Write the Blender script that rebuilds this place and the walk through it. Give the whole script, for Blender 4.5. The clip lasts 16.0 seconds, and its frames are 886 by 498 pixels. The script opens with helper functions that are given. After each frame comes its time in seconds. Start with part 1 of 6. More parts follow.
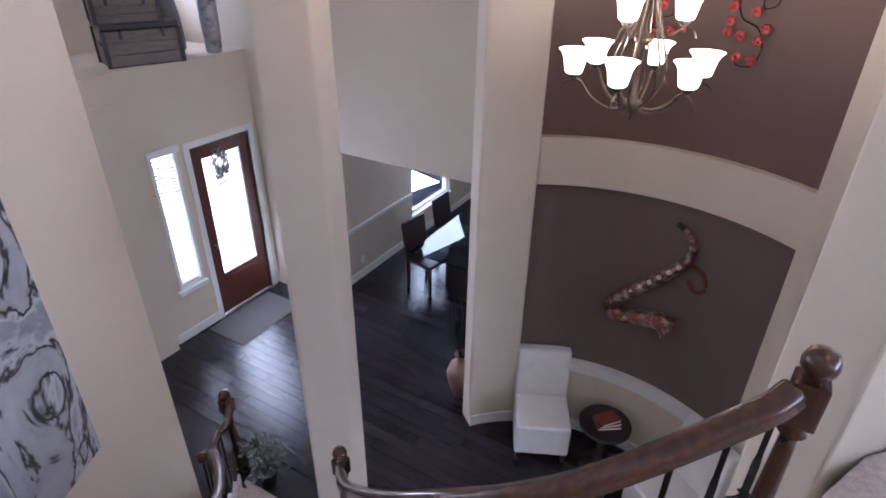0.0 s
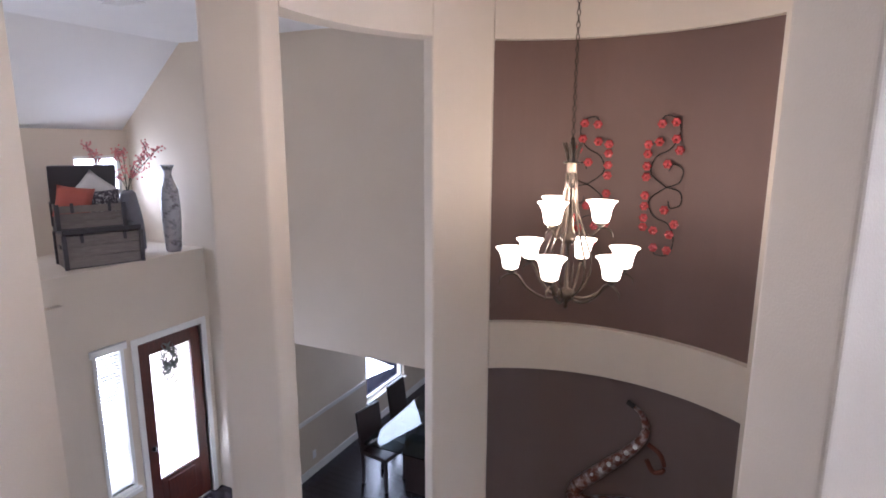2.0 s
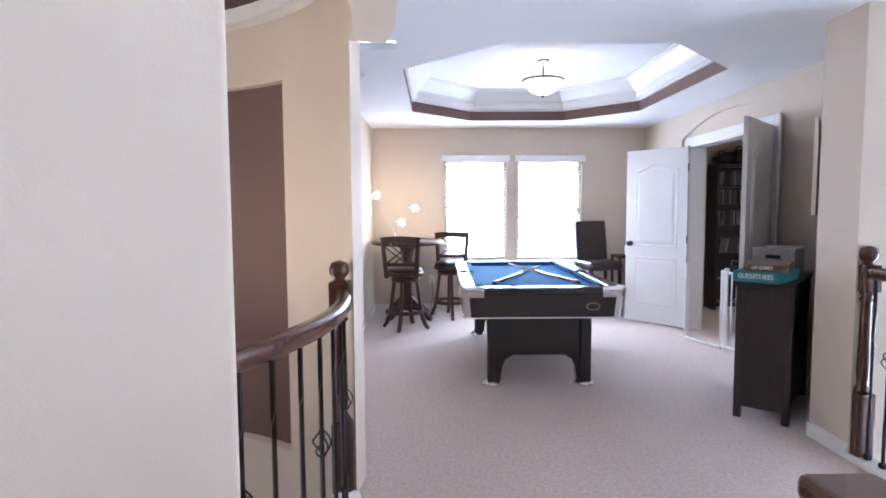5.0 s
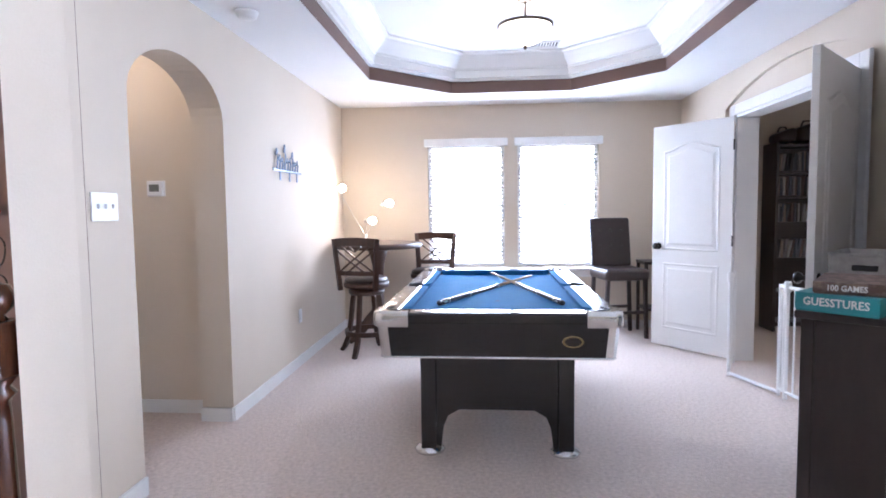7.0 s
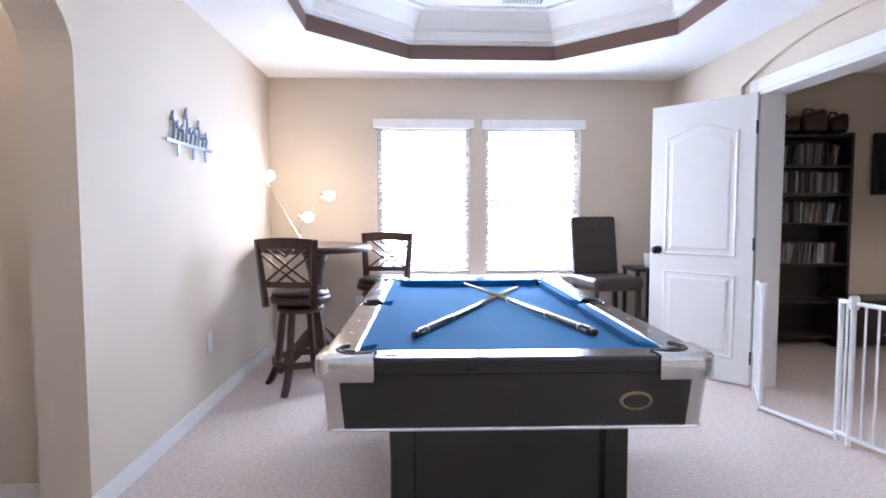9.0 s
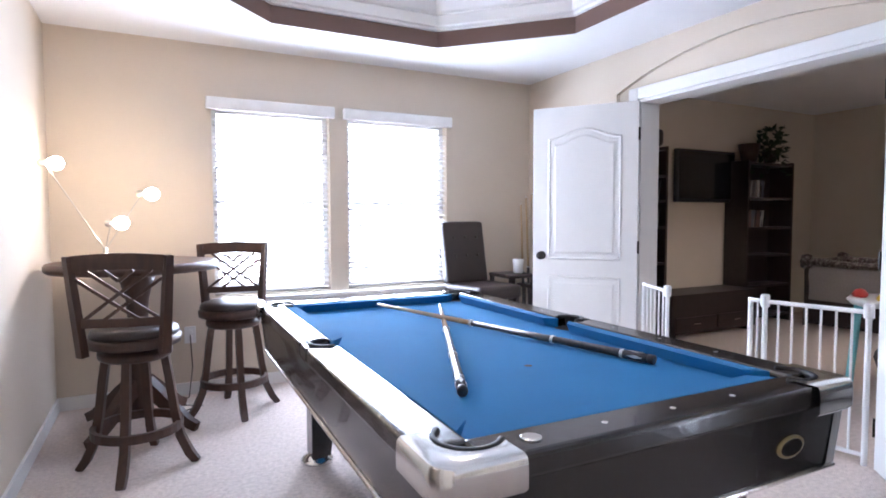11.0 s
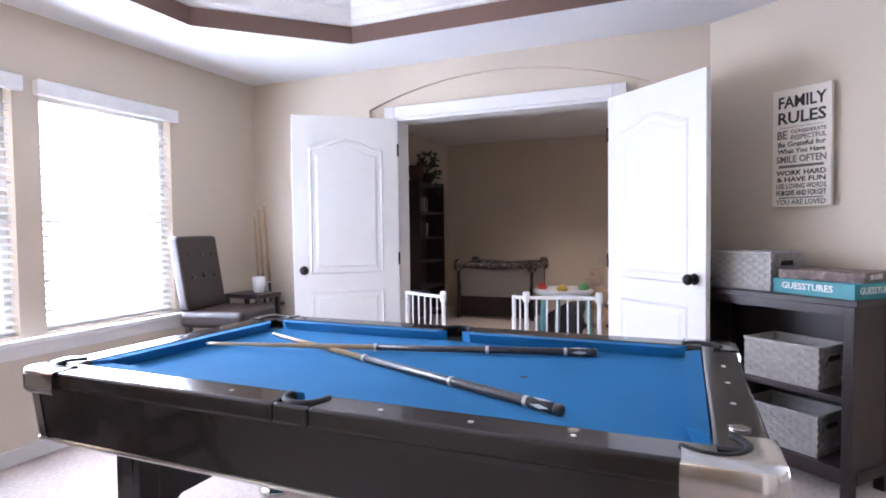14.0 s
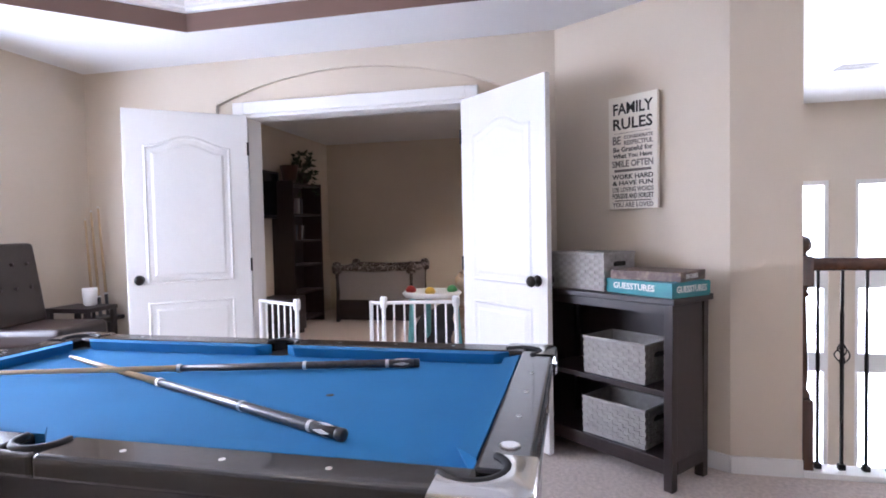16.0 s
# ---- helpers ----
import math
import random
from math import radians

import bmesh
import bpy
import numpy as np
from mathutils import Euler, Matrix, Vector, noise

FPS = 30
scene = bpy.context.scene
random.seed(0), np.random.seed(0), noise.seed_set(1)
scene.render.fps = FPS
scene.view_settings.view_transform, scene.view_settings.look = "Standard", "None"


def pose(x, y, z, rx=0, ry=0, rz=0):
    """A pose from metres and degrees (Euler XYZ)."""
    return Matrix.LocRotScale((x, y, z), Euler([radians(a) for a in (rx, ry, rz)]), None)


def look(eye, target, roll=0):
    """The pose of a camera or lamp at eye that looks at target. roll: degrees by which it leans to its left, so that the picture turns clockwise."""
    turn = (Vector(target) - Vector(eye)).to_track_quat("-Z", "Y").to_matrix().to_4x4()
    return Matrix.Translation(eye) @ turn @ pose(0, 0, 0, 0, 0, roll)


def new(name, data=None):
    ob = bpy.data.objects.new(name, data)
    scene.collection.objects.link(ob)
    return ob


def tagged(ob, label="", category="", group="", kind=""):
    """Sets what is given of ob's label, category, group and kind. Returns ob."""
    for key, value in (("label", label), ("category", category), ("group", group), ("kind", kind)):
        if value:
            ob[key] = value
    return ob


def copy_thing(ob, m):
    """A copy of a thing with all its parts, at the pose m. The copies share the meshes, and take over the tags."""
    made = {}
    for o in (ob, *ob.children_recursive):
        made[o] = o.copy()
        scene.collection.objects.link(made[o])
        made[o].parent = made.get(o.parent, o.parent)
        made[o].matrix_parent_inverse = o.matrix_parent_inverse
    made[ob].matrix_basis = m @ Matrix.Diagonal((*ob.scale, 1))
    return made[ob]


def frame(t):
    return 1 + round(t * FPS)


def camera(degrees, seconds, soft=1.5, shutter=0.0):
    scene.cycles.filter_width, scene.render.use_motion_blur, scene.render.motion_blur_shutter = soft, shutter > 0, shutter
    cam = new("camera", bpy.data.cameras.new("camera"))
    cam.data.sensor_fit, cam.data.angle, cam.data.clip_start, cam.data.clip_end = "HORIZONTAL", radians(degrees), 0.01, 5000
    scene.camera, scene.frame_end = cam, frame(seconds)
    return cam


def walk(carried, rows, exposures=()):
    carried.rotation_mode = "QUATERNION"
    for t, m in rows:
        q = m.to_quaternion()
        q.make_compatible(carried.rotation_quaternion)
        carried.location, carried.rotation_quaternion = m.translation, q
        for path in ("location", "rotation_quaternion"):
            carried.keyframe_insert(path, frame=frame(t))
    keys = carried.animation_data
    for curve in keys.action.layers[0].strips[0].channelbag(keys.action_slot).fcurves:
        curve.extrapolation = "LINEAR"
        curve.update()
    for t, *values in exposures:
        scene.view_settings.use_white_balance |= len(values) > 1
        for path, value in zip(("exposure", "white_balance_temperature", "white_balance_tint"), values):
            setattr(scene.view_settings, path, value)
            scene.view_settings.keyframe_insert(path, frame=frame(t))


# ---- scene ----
cam = camera(76.5, 16.0, 1.8)
PATH = [
    (0, (0.067, 0.128, 1.287), (-0.813, 1.634, 0.308), 0.8),
    (0.5, (0.064, 0.099, 1.313), (-0.843, 1.687, 0.502), 0.6),
    (1, (0.057, 0.082, 1.341), (-0.86, 1.737, 0.694), 0.5),
    (1.5, (0.061, 0.061, 1.36), (-0.849, 1.766, 0.845), 0.4),
    (2, (0.144, 0.039, 1.383), (-0.707, 1.808, 1.003), 0.2),
    (2.5, (0.279, 0.03, 1.391), (-0.433, 1.878, 1.111), 0.3),
    (3, (0.418, 0.011, 1.393), (-0.068, 1.937, 1.163), 0.2),
    (3.5, (0.652, 0.051, 1.406), (0.413, 2.028, 1.216), 0.2),
    (4, (0.861, 0.222, 1.398), (0.844, 2.215, 1.233), 0.0),
    (4.5, (1.131, 0.485, 1.396), (1.172, 2.479, 1.244), -0.2),
    (5.3, (1.43, 0.92, 1.372), (1.44, 2.914, 1.227), -0.4),
    (6.1, (1.66, 1.46, 1.335), (1.59, 3.454, 1.195), -0.6),
    (7, (2.091, 2.113, 1.297), (1.942, 4.103, 1.161), -0.7),
    (7.5, (2.066, 2.444, 1.257), (1.93, 4.435, 1.121), -0.5),
    (8, (2.068, 2.73, 1.237), (1.946, 4.722, 1.105), -0.4),
    (10.5, (1.246, 3.797, 1.223), (1.921, 5.676, 1.118), -0.0),
    (11, (1.117, 4.04, 1.218), (2.021, 5.821, 1.113), -0.2),
    (11.5, (0.946, 4.293, 1.218), (2.138, 5.896, 1.112), -0.3),
    (12, (0.819, 4.546, 1.22), (2.198, 5.992, 1.119), -0.2),
    (12.5, (0.726, 4.757, 1.233), (2.305, 5.98, 1.139), -0.4),
    (13, (0.65, 4.958, 1.232), (2.33, 6.041, 1.157), -0.5),
    (13.5, (0.523, 5.047, 1.224), (2.286, 5.989, 1.154), -0.6),
    (14, (0.41, 5.053, 1.228), (2.255, 5.82, 1.157), -0.7),
    (14.5, (0.334, 5.039, 1.228), (2.237, 5.65, 1.157), -0.8),
    (15, (0.329, 5.024, 1.227), (2.266, 5.517, 1.158), -1.0),
    (15.5, (0.394, 4.951, 1.232), (2.346, 5.382, 1.159), -1.1),
    (16, (0.615, 4.804, 1.243), (2.566, 5.238, 1.167), -1.2),
]
walk(cam, [(t, look(eye, target, roll)) for t, eye, target, roll in PATH], [(0, -0.05, 5250, 23), (2.5, -0.02, 5450, 21), (4.5, -0.04, 5350, 18), (7, 0.12, 5350, 18), (10.5, 0.04, 5450, 18), (16, 0.08, 5600, 22)])

# ---- world and large lights ----
world = bpy.data.worlds.new("world")
scene.world = world
world.use_nodes = True
wn = world.node_tree
sky = wn.nodes.new("ShaderNodeTexSky")
sky.sky_type, sky.sun_disc, sky.sun_elevation, sky.sun_rotation = "NISHITA", False, radians(45), radians(200)
wn.links.new(sky.outputs[0], wn.nodes["Background"].inputs[0])
wn.nodes["Background"].inputs[1].default_value = 0.12


def area(name, at, target, sx, sy, power, colour=(1, 1, 1)):
    d = bpy.data.lights.new(name, "AREA")
    d.shape, d.size, d.size_y, d.energy, d.color = "RECTANGLE", sx, sy, power, colour
    ob = new(name, d)
    ob.matrix_world = look(at, target)
    return ob


def bulb(name, at, power, colour=(1, 0.78, 0.55), r=0.03):
    d = bpy.data.lights.new(name, "POINT")
    d.energy, d.color, d.shadow_soft_size = power, colour, r
    ob = new(name, d)
    ob.location = at
    return ob


DAY = (0.86, 0.93, 1.0)
area("window_daylight", (1.93, 8.24, 1.35), (1.93, 5, 1.0), 0.84, 1.3, 48, DAY)
area("window_daylight", (2.88, 8.24, 1.35), (2.88, 5, 1.0), 0.84, 1.3, 48, DAY)
area("door_daylight", (-5.45, 4.40, -2.0), (-2, 4.0, -3.0), 0.7, 1.7, 34, DAY)
area("transom_daylight", (-6.70, 4.55, 0.85), (-4, 4.1, 1.2), 0.6, 0.6, 10, DAY)
area("dining_daylight", (-4.52, 7.7, -2.0), (-2, 7.0, -3.2), 1.0, 1.2, 34, DAY)
# Warm lamp added to brighten the den; no window is seen there.
area("den_fill", (6.6, 4.93, 1.35), (7.4, 8.5, 1.0), 0.9, 1.1, 4, (1.0, 0.84, 0.68))
area("family_room_daylight", (9.2, 2.6, 0.6), (3, 2.6, 0.6), 5.0, 4.0, 350, DAY)

# ---- materials ----


def mat(name, base, rough=0.6, metal=0.0, second=None, scale=8.0, mix=0.5, bump=0.0, bump_scale=60.0, stretch=(1, 1, 1), coat=0.0, spread=0.0, sheen=0.0):
    """A principled surface: two colours by noise at two scales, fine relief."""
    m = bpy.data.materials.new(name)
    m.use_nodes = True
    n, l = m.node_tree.nodes, m.node_tree.links
    b = n["Principled BSDF"]
    b.inputs["Roughness"].default_value, b.inputs["Metallic"].default_value = rough, metal
    b.inputs["Coat Weight"].default_value = coat
    if sheen:
        b.inputs["Sheen Weight"].default_value = sheen
    co = n.new("ShaderNodeTexCoord")
    mp = n.new("ShaderNodeMapping")
    mp.inputs["Scale"].default_value = stretch
    l.new(co.outputs["Object"], mp.inputs["Vector"])
    second = second or tuple(c * 0.88 for c in base)
    big = n.new("ShaderNodeTexNoise")
    big.inputs["Scale"].default_value, big.inputs["Detail"].default_value = scale, 6
    fine = n.new("ShaderNodeTexNoise")
    fine.inputs["Scale"].default_value, fine.inputs["Detail"].default_value = bump_scale, 3
    for t in (big, fine):
        l.new(mp.outputs[0], t.inputs["Vector"])
    add = n.new("ShaderNodeMath")
    add.operation = "MULTIPLY_ADD"
    l.new(fine.outputs["Fac"], add.inputs[0])
    add.inputs[1].default_value = 0.35
    l.new(big.outputs["Fac"], add.inputs[2])
    ramp = n.new("ShaderNodeMapRange")
    ramp.inputs["From Min"].default_value, ramp.inputs["From Max"].default_value = 0.42, 0.95
    ramp.inputs["To Max"].default_value = 2 * mix
    l.new(add.outputs[0], ramp.inputs["Value"])
    mx = n.new("ShaderNodeMix")
    mx.data_type = "RGBA"
    l.new(ramp.outputs[0], mx.inputs["Factor"])
    mx.inputs[6].default_value, mx.inputs[7].default_value = (*base, 1), (*second, 1)
    out = mx.outputs[2]
    if spread:
        oi = n.new("ShaderNodeObjectInfo")
        hs = n.new("ShaderNodeHueSaturation")
        mr = n.new("ShaderNodeMapRange")
        mr.inputs["To Min"].default_value, mr.inputs["To Max"].default_value = 1 - spread, 1 + spread
        l.new(oi.outputs["Random"], mr.inputs["Value"])
        l.new(mr.outputs[0], hs.inputs["Value"])
        l.new(out, hs.inputs["Color"])
        out = hs.outputs[0]
    l.new(out, b.inputs["Base Color"])
    if bump:
        bp = n.new("ShaderNodeBump")
        bp.inputs["Strength"].default_value, bp.inputs["Distance"].default_value = bump, 0.01
        l.new(fine.outputs["Fac"], bp.inputs["Height"])
        l.new(bp.outputs[0], b.inputs["Normal"])
    return m


def glow(name, colour, strength):
    m = bpy.data.materials.new(name)
    m.use_nodes = True
    b = m.node_tree.nodes["Principled BSDF"]
    b.inputs["Base Color"].default_value = (0.8, 0.8, 0.8, 1)
    b.inputs["Emission Color"].default_value, b.inputs["Emission Strength"].default_value = (*colour, 1), strength
    return m


def clear(name, tint=(1, 1, 1), rough=0.0):
    m = bpy.data.materials.new(name)
    m.use_nodes = True
    b = m.node_tree.nodes["Principled BSDF"]
    b.inputs["Base Color"].default_value = (*tint, 1)
    b.inputs["Transmission Weight"].default_value, b.inputs["Roughness"].default_value, b.inputs["IOR"].default_value = 1, rough, 1.45
    return m


PAINT = mat("beige_wall_paint", (0.64, 0.56, 0.455), 0.75, scale=1.5, second=(0.60, 0.52, 0.42), bump=0.12, bump_scale=140)
BROWN = mat("brown_wall_paint", (0.15, 0.088, 0.068), 0.6, scale=1.5, second=(0.135, 0.078, 0.06), bump=0.12, bump_scale=140)
CEIL = mat("white_ceiling_paint", (0.80, 0.80, 0.80), 0.85, scale=2, second=(0.76, 0.76, 0.77), bump=0.25, bump_scale=90)
TRIM = mat("white_trim_paint", (0.76, 0.755, 0.74), 0.38, scale=3, second=(0.72, 0.71, 0.69), bump=0.03)
CARPET = mat("beige_carpet", (0.76, 0.65, 0.575), 0.98, scale=48, second=(0.53, 0.435, 0.38), mix=0.55, bump=1.0, bump_scale=130, sheen=0.2)
DARKWOOD = mat("dark_floor_wood", (0.017, 0.014, 0.020), 0.22, scale=4, second=(0.027, 0.020, 0.024), bump=0.08, bump_scale=40, stretch=(1, 12, 1), spread=0.35)
RAILWOOD = mat("reddish_rail_wood", (0.10, 0.036, 0.018), 0.25, scale=6, second=(0.045, 0.016, 0.009), bump=0.06, stretch=(6, 6, 1), coat=0.4)
STOOLWOOD = mat("espresso_stool_wood", (0.075, 0.034, 0.02), 0.42, scale=8, second=(0.04, 0.019, 0.012), bump=0.05, stretch=(5, 5, 1), coat=0.03)
BLACKWOOD = mat("black_laminate", (0.013, 0.011, 0.012), 0.22, scale=10, second=(0.022, 0.018, 0.018), bump=0.04, stretch=(1, 1, 14), coat=0.3)
CABWOOD = mat("espresso_cabinet_wood", (0.020, 0.012, 0.012), 0.38, scale=10, second=(0.03, 0.019, 0.018), bump=0.05, stretch=(4, 4, 1))
DOORWOOD = mat("mahogany_door_wood", (0.11, 0.024, 0.014), 0.3, scale=7, second=(0.055, 0.012, 0.008), bump=0.06, stretch=(6, 6, 1), coat=0.3)
FELT = mat("blue_table_cloth", (0.010, 0.16, 0.385), 0.95, scale=5, second=(0.008, 0.138, 0.34), bump=0.25, bump_scale=500)
CHROME = mat("brushed_chrome", (0.78, 0.78, 0.77), 0.16, 1.0, scale=20, bump=0.03)
IRON = mat("wrought_iron", (0.02, 0.018, 0.017), 0.42, 0.7, scale=20, bump=0.1)
BRONZE = mat("antique_bronze", (0.13, 0.10, 0.075), 0.36, 0.85, scale=25, second=(0.07, 0.05, 0.035), bump=0.1)
KNOB = mat("oil_rubbed_bronze", (0.016, 0.012, 0.010), 0.28, 0.6)
LEATHER = mat("dark_brown_leather", (0.030, 0.017, 0.014), 0.36, scale=12, second=(0.02, 0.012, 0.010), bump=0.15, bump_scale=170)
WHITEPLASTIC = mat("white_enamel", (0.82, 0.82, 0.82), 0.3)
OUTSIDE = glow("bright_overcast_outside", (0.93, 0.97, 1.0), 10.0)
GLASS = clear("window_glass")
FROST = glow("frosted_glass_shade", (1.0, 0.83, 0.58), 6.0)
BULBGLASS = glow("lit_bulb_glass", (1.0, 0.80, 0.52), 30.0)
BLIND = mat("white_blind", (0.85, 0.85, 0.84), 0.5)


# ---- mesh helpers ----
def part(name, bm, material, parent=None, label=""):
    me = bpy.data.meshes.new(name)
    bm.normal_update()
    bm.to_mesh(me)
    bm.free()
    me.materials.append(material)
    ob = new(name, me)
    if parent:
        ob.parent = parent
    return tagged(ob, label)


def thing(name, at, rz=0, label="", category="", group="", kind=""):
    ob = new(name)
    ob.matrix_basis = pose(*at, 0, 0, rz)
    ob.empty_display_size = 0.1
    return tagged(ob, label, category, group, kind)


def smooth(ob):
    for p in ob.data.polygons:
        p.use_smooth = True
    return ob


def B():
    return bmesh.new()


def box(bm, x0, y0, z0, x1, y1, z1, bevel=0.0, m=None, seg=2):
    """A box between two corners, with rounded edges."""
    vs = [bm.verts.new((x, y, z)) for x in (x0, x1) for y in (y0, y1) for z in (z0, z1)]
    fs = [bm.faces.new([vs[i] for i in q]) for q in ((0, 1, 3, 2), (4, 6, 7, 5), (0, 4, 5, 1), (2, 3, 7, 6), (0, 2, 6, 4), (1, 5, 7, 3))]
    if bevel:
        es = {e for f in fs for e in f.edges}
        r = bmesh.ops.bevel(bm, geom=list(es), offset=bevel, segments=seg, profile=0.5, affect="EDGES")
        vs = list({v for f in r["faces"] for v in f.verts} | {v for v in vs if v.is_valid})
    if m is not None:
        bmesh.ops.transform(bm, matrix=m, verts=vs)
    return bm


def prism(bm, poly, z0, z1, m=None):
    """A polygon in x, y raised from z0 to z1."""
    a = [bm.verts.new((x, y, z0)) for x, y in poly]
    b = [bm.verts.new((x, y, z1)) for x, y in poly]
    k = len(poly)
    bm.faces.new(a[::-1])
    bm.faces.new(b)
    for i in range(k):
        bm.faces.new((a[i], a[(i + 1) % k], b[(i + 1) % k], b[i]))
    if m is not None:
        bmesh.ops.transform(bm, matrix=m, verts=a + b)
    return bm


def lathe(bm, prof, n=24, m=None, cap=True):
    """A profile of (radius, height) turned round z."""
    rings = [[bm.verts.new((r * math.cos(2 * math.pi * i / n), r * math.sin(2 * math.pi * i / n), z)) for i in range(n)] for r, z in prof]
    for a, b in zip(rings, rings[1:]):
        for i in range(n):
            bm.faces.new((a[i], a[(i + 1) % n], b[(i + 1) % n], b[i]))
    if cap:
        bm.faces.new(rings[0][::-1])
        bm.faces.new(rings[-1])
    if m is not None:
        bmesh.ops.transform(bm, matrix=m, verts=[v for r in rings for v in r])
    return bm


def tube(bm, pts, r, n=8, shape=None, twist=0.0):
    """A round bar, or one of the given cross-section, along points. r: one radius or one a point."""
    pts = [Vector(p) for p in pts]
    rs = r if isinstance(r, (list, tuple)) else [r] * len(pts)
    rings = []
    for i, p in enumerate(pts):
        d = (pts[min(i + 1, len(pts) - 1)] - pts[max(i - 1, 0)]).normalized()
        side = d.cross(Vector((0, 0, 1)))
        side = side.normalized() if side.length > 1e-3 else Vector((1, 0, 0))
        up = side.cross(d).normalized()
        prof = shape or [(math.cos(2 * math.pi * k / n + twist * i), math.sin(2 * math.pi * k / n + twist * i)) for k in range(n)]
        rings.append([bm.verts.new(p + (side * u + up * v) * rs[i]) for u, v in prof])
    k = len(rings[0])
    for a, b in zip(rings, rings[1:]):
        for i in range(k):
            bm.faces.new((a[i], a[(i + 1) % k], b[(i + 1) % k], b[i]))
    bm.faces.new(rings[0][::-1])
    bm.faces.new(rings[-1])
    return bm


def recalc(bm):
    bmesh.ops.recalc_face_normals(bm, faces=bm.faces)
    return bm


def struct(name, bm, material, label="", category=""):
    return tagged(part(name, recalc(bm), material), label, category, "", "structure")


OX, OY = -0.60, 2.90   # middle of the round stair hall


def arc(r, a0, a1, n=24):
    return [(OX + r * math.cos(radians(a0 + (a1 - a0) * i / n)), OY + r * math.sin(radians(a0 + (a1 - a0) * i / n))) for i in range(n + 1)]


def sector(bm, r0, r1, a0, a1, z0, z1, n=24):
    return prism(bm, arc(r0, a0, a1, n) + arc(r1, a1, a0, n), z0, z1)


def wall_x(bm, x0, x1, y0, y1, z0, z1, holes=()):
    """A wall whose faces look along x, with holes (y0, y1, z0, z1)."""
    ys = sorted({y0, y1, *[h[0] for h in holes], *[h[1] for h in holes]})
    for a, b in zip(ys, ys[1:]):
        zs = [z0]
        for h in sorted([h for h in holes if h[0] <= a and h[1] >= b], key=lambda h: h[2]):
            zs += [h[2], h[3]]
        zs.append(z1)
        for c, d in zip(zs[::2], zs[1::2]):
            if d - c > 1e-4:
                box(bm, x0, a, c, x1, b, d)
    return bm


def wall_y(bm, y0, y1, x0, x1, z0, z1, holes=()):
    xs = sorted({x0, x1, *[h[0] for h in holes], *[h[1] for h in holes]})
    for a, b in zip(xs, xs[1:]):
        zs = [z0]
        for h in sorted([h for h in holes if h[0] <= a and h[1] >= b], key=lambda h: h[2]):
            zs += [h[2], h[3]]
        zs.append(z1)
        for c, d in zip(zs[::2], zs[1::2]):
            if d - c > 1e-4:
                box(bm, a, y0, c, b, y1, d)
    return bm


# ---- the game room ----
CZ, GZ = 2.437, -3.24      # upper ceiling, ground floor
NY, EX, WX = 8.31, 4.203, 0.515
WIN = [(1.47, 2.31, 0.68, 2.02), (2.45, 3.32, 0.68, 2.02)]
struct("wall_north", wall_y(B(), NY, NY + 0.16, WX - 0.16, EX + 0.14, 0, 3.0, WIN), PAINT, "beige painted wall with two windows", "wall")
DOOR_Y0, DOOR_Y1, DOOR_Z = 5.43, 6.99, 2.055
eb = wall_x(B(), EX, EX + 0.14, 4.87, NY, 0, 3.0, [(DOOR_Y0, DOOR_Y1, 0, DOOR_Z)])
box(eb, EX, NY + 0.16, 0, EX + 0.14, 8.54, 3.0)
struct("wall_east", eb, PAINT, "beige painted wall with a wide double doorway", "wall")
# shallow arch moulding round the doorway
cy, half = (DOOR_Y0 + DOOR_Y1) / 2, 1.0
rise, spring = 0.19, 2.135
rad = (half * half + rise * rise) / (2 * rise)
pts = []
for i in range(25):
    yy = -half + 2 * half * i / 24
    pts.append((EX - 0.012, cy + yy, spring + math.sqrt(rad * rad - yy * yy) - rad + rise))
ab = B()
a = [ab.verts.new((EX - 0.03, p[1], p[2])) for p in pts] + [ab.verts.new((EX - 0.03, cy + half, 2.9)), ab.verts.new((EX - 0.03, cy - half, 2.9))]
f = ab.faces.new(a)
r = bmesh.ops.extrude_face_region(ab, geom=[f])
bmesh.ops.translate(ab, vec=(0.035, 0, 0), verts=[v for v in r["geom"] if isinstance(v, bmesh.types.BMVert)])
box(ab, EX - 0.03, 4.87, 0, EX + 0.005, cy - half, 2.9)
box(ab, EX - 0.03, cy + half, 0, EX + 0.005, NY, 2.9)
struct("wall_east_arch", ab, PAINT, "beige wall face with a shallow recessed arch", "wall")
# diagonal and end wall
struct("wall_diagonal", prism(B(), [(4.175, 4.87), (3.60, 4.03), (3.60, 3.71), (3.79, 3.71), (3.78, 3.97), (4.343, 4.77), (4.343, 4.87)], 0, 3.0), PAINT, "beige painted angled wall", "wall")
# west wall with an arched opening into a passage
wy0, wy1 = 4.53, 5.45
wb = wall_x(B(), WX - 0.2, WX, 4.45, NY, 0, 3.0, [(wy0, wy1, 0, 2.14)])
box(wb, 0.487, 4.205, 0, WX, 4.45, 3.0)
hw = (wy1 - wy0) / 2
top = [(wy0 + hw + hw * math.cos(math.pi * i / 20), 1.84 + 0.285 * math.sin(math.pi * i / 20)) for i in range(21)]
loop = [(wy1, 2.14)] + [(y, z) for y, z in top] + [(wy0, 2.14)]
v0 = [wb.verts.new((WX, y, z)) for y, z in loop]
v1 = [wb.verts.new((WX - 0.2, y, z)) for y, z in loop]
k = len(loop)
for i in range(k):
    wb.faces.new((v0[i], v0[(i + 1) % k], v1[(i + 1) % k], v1[i]))
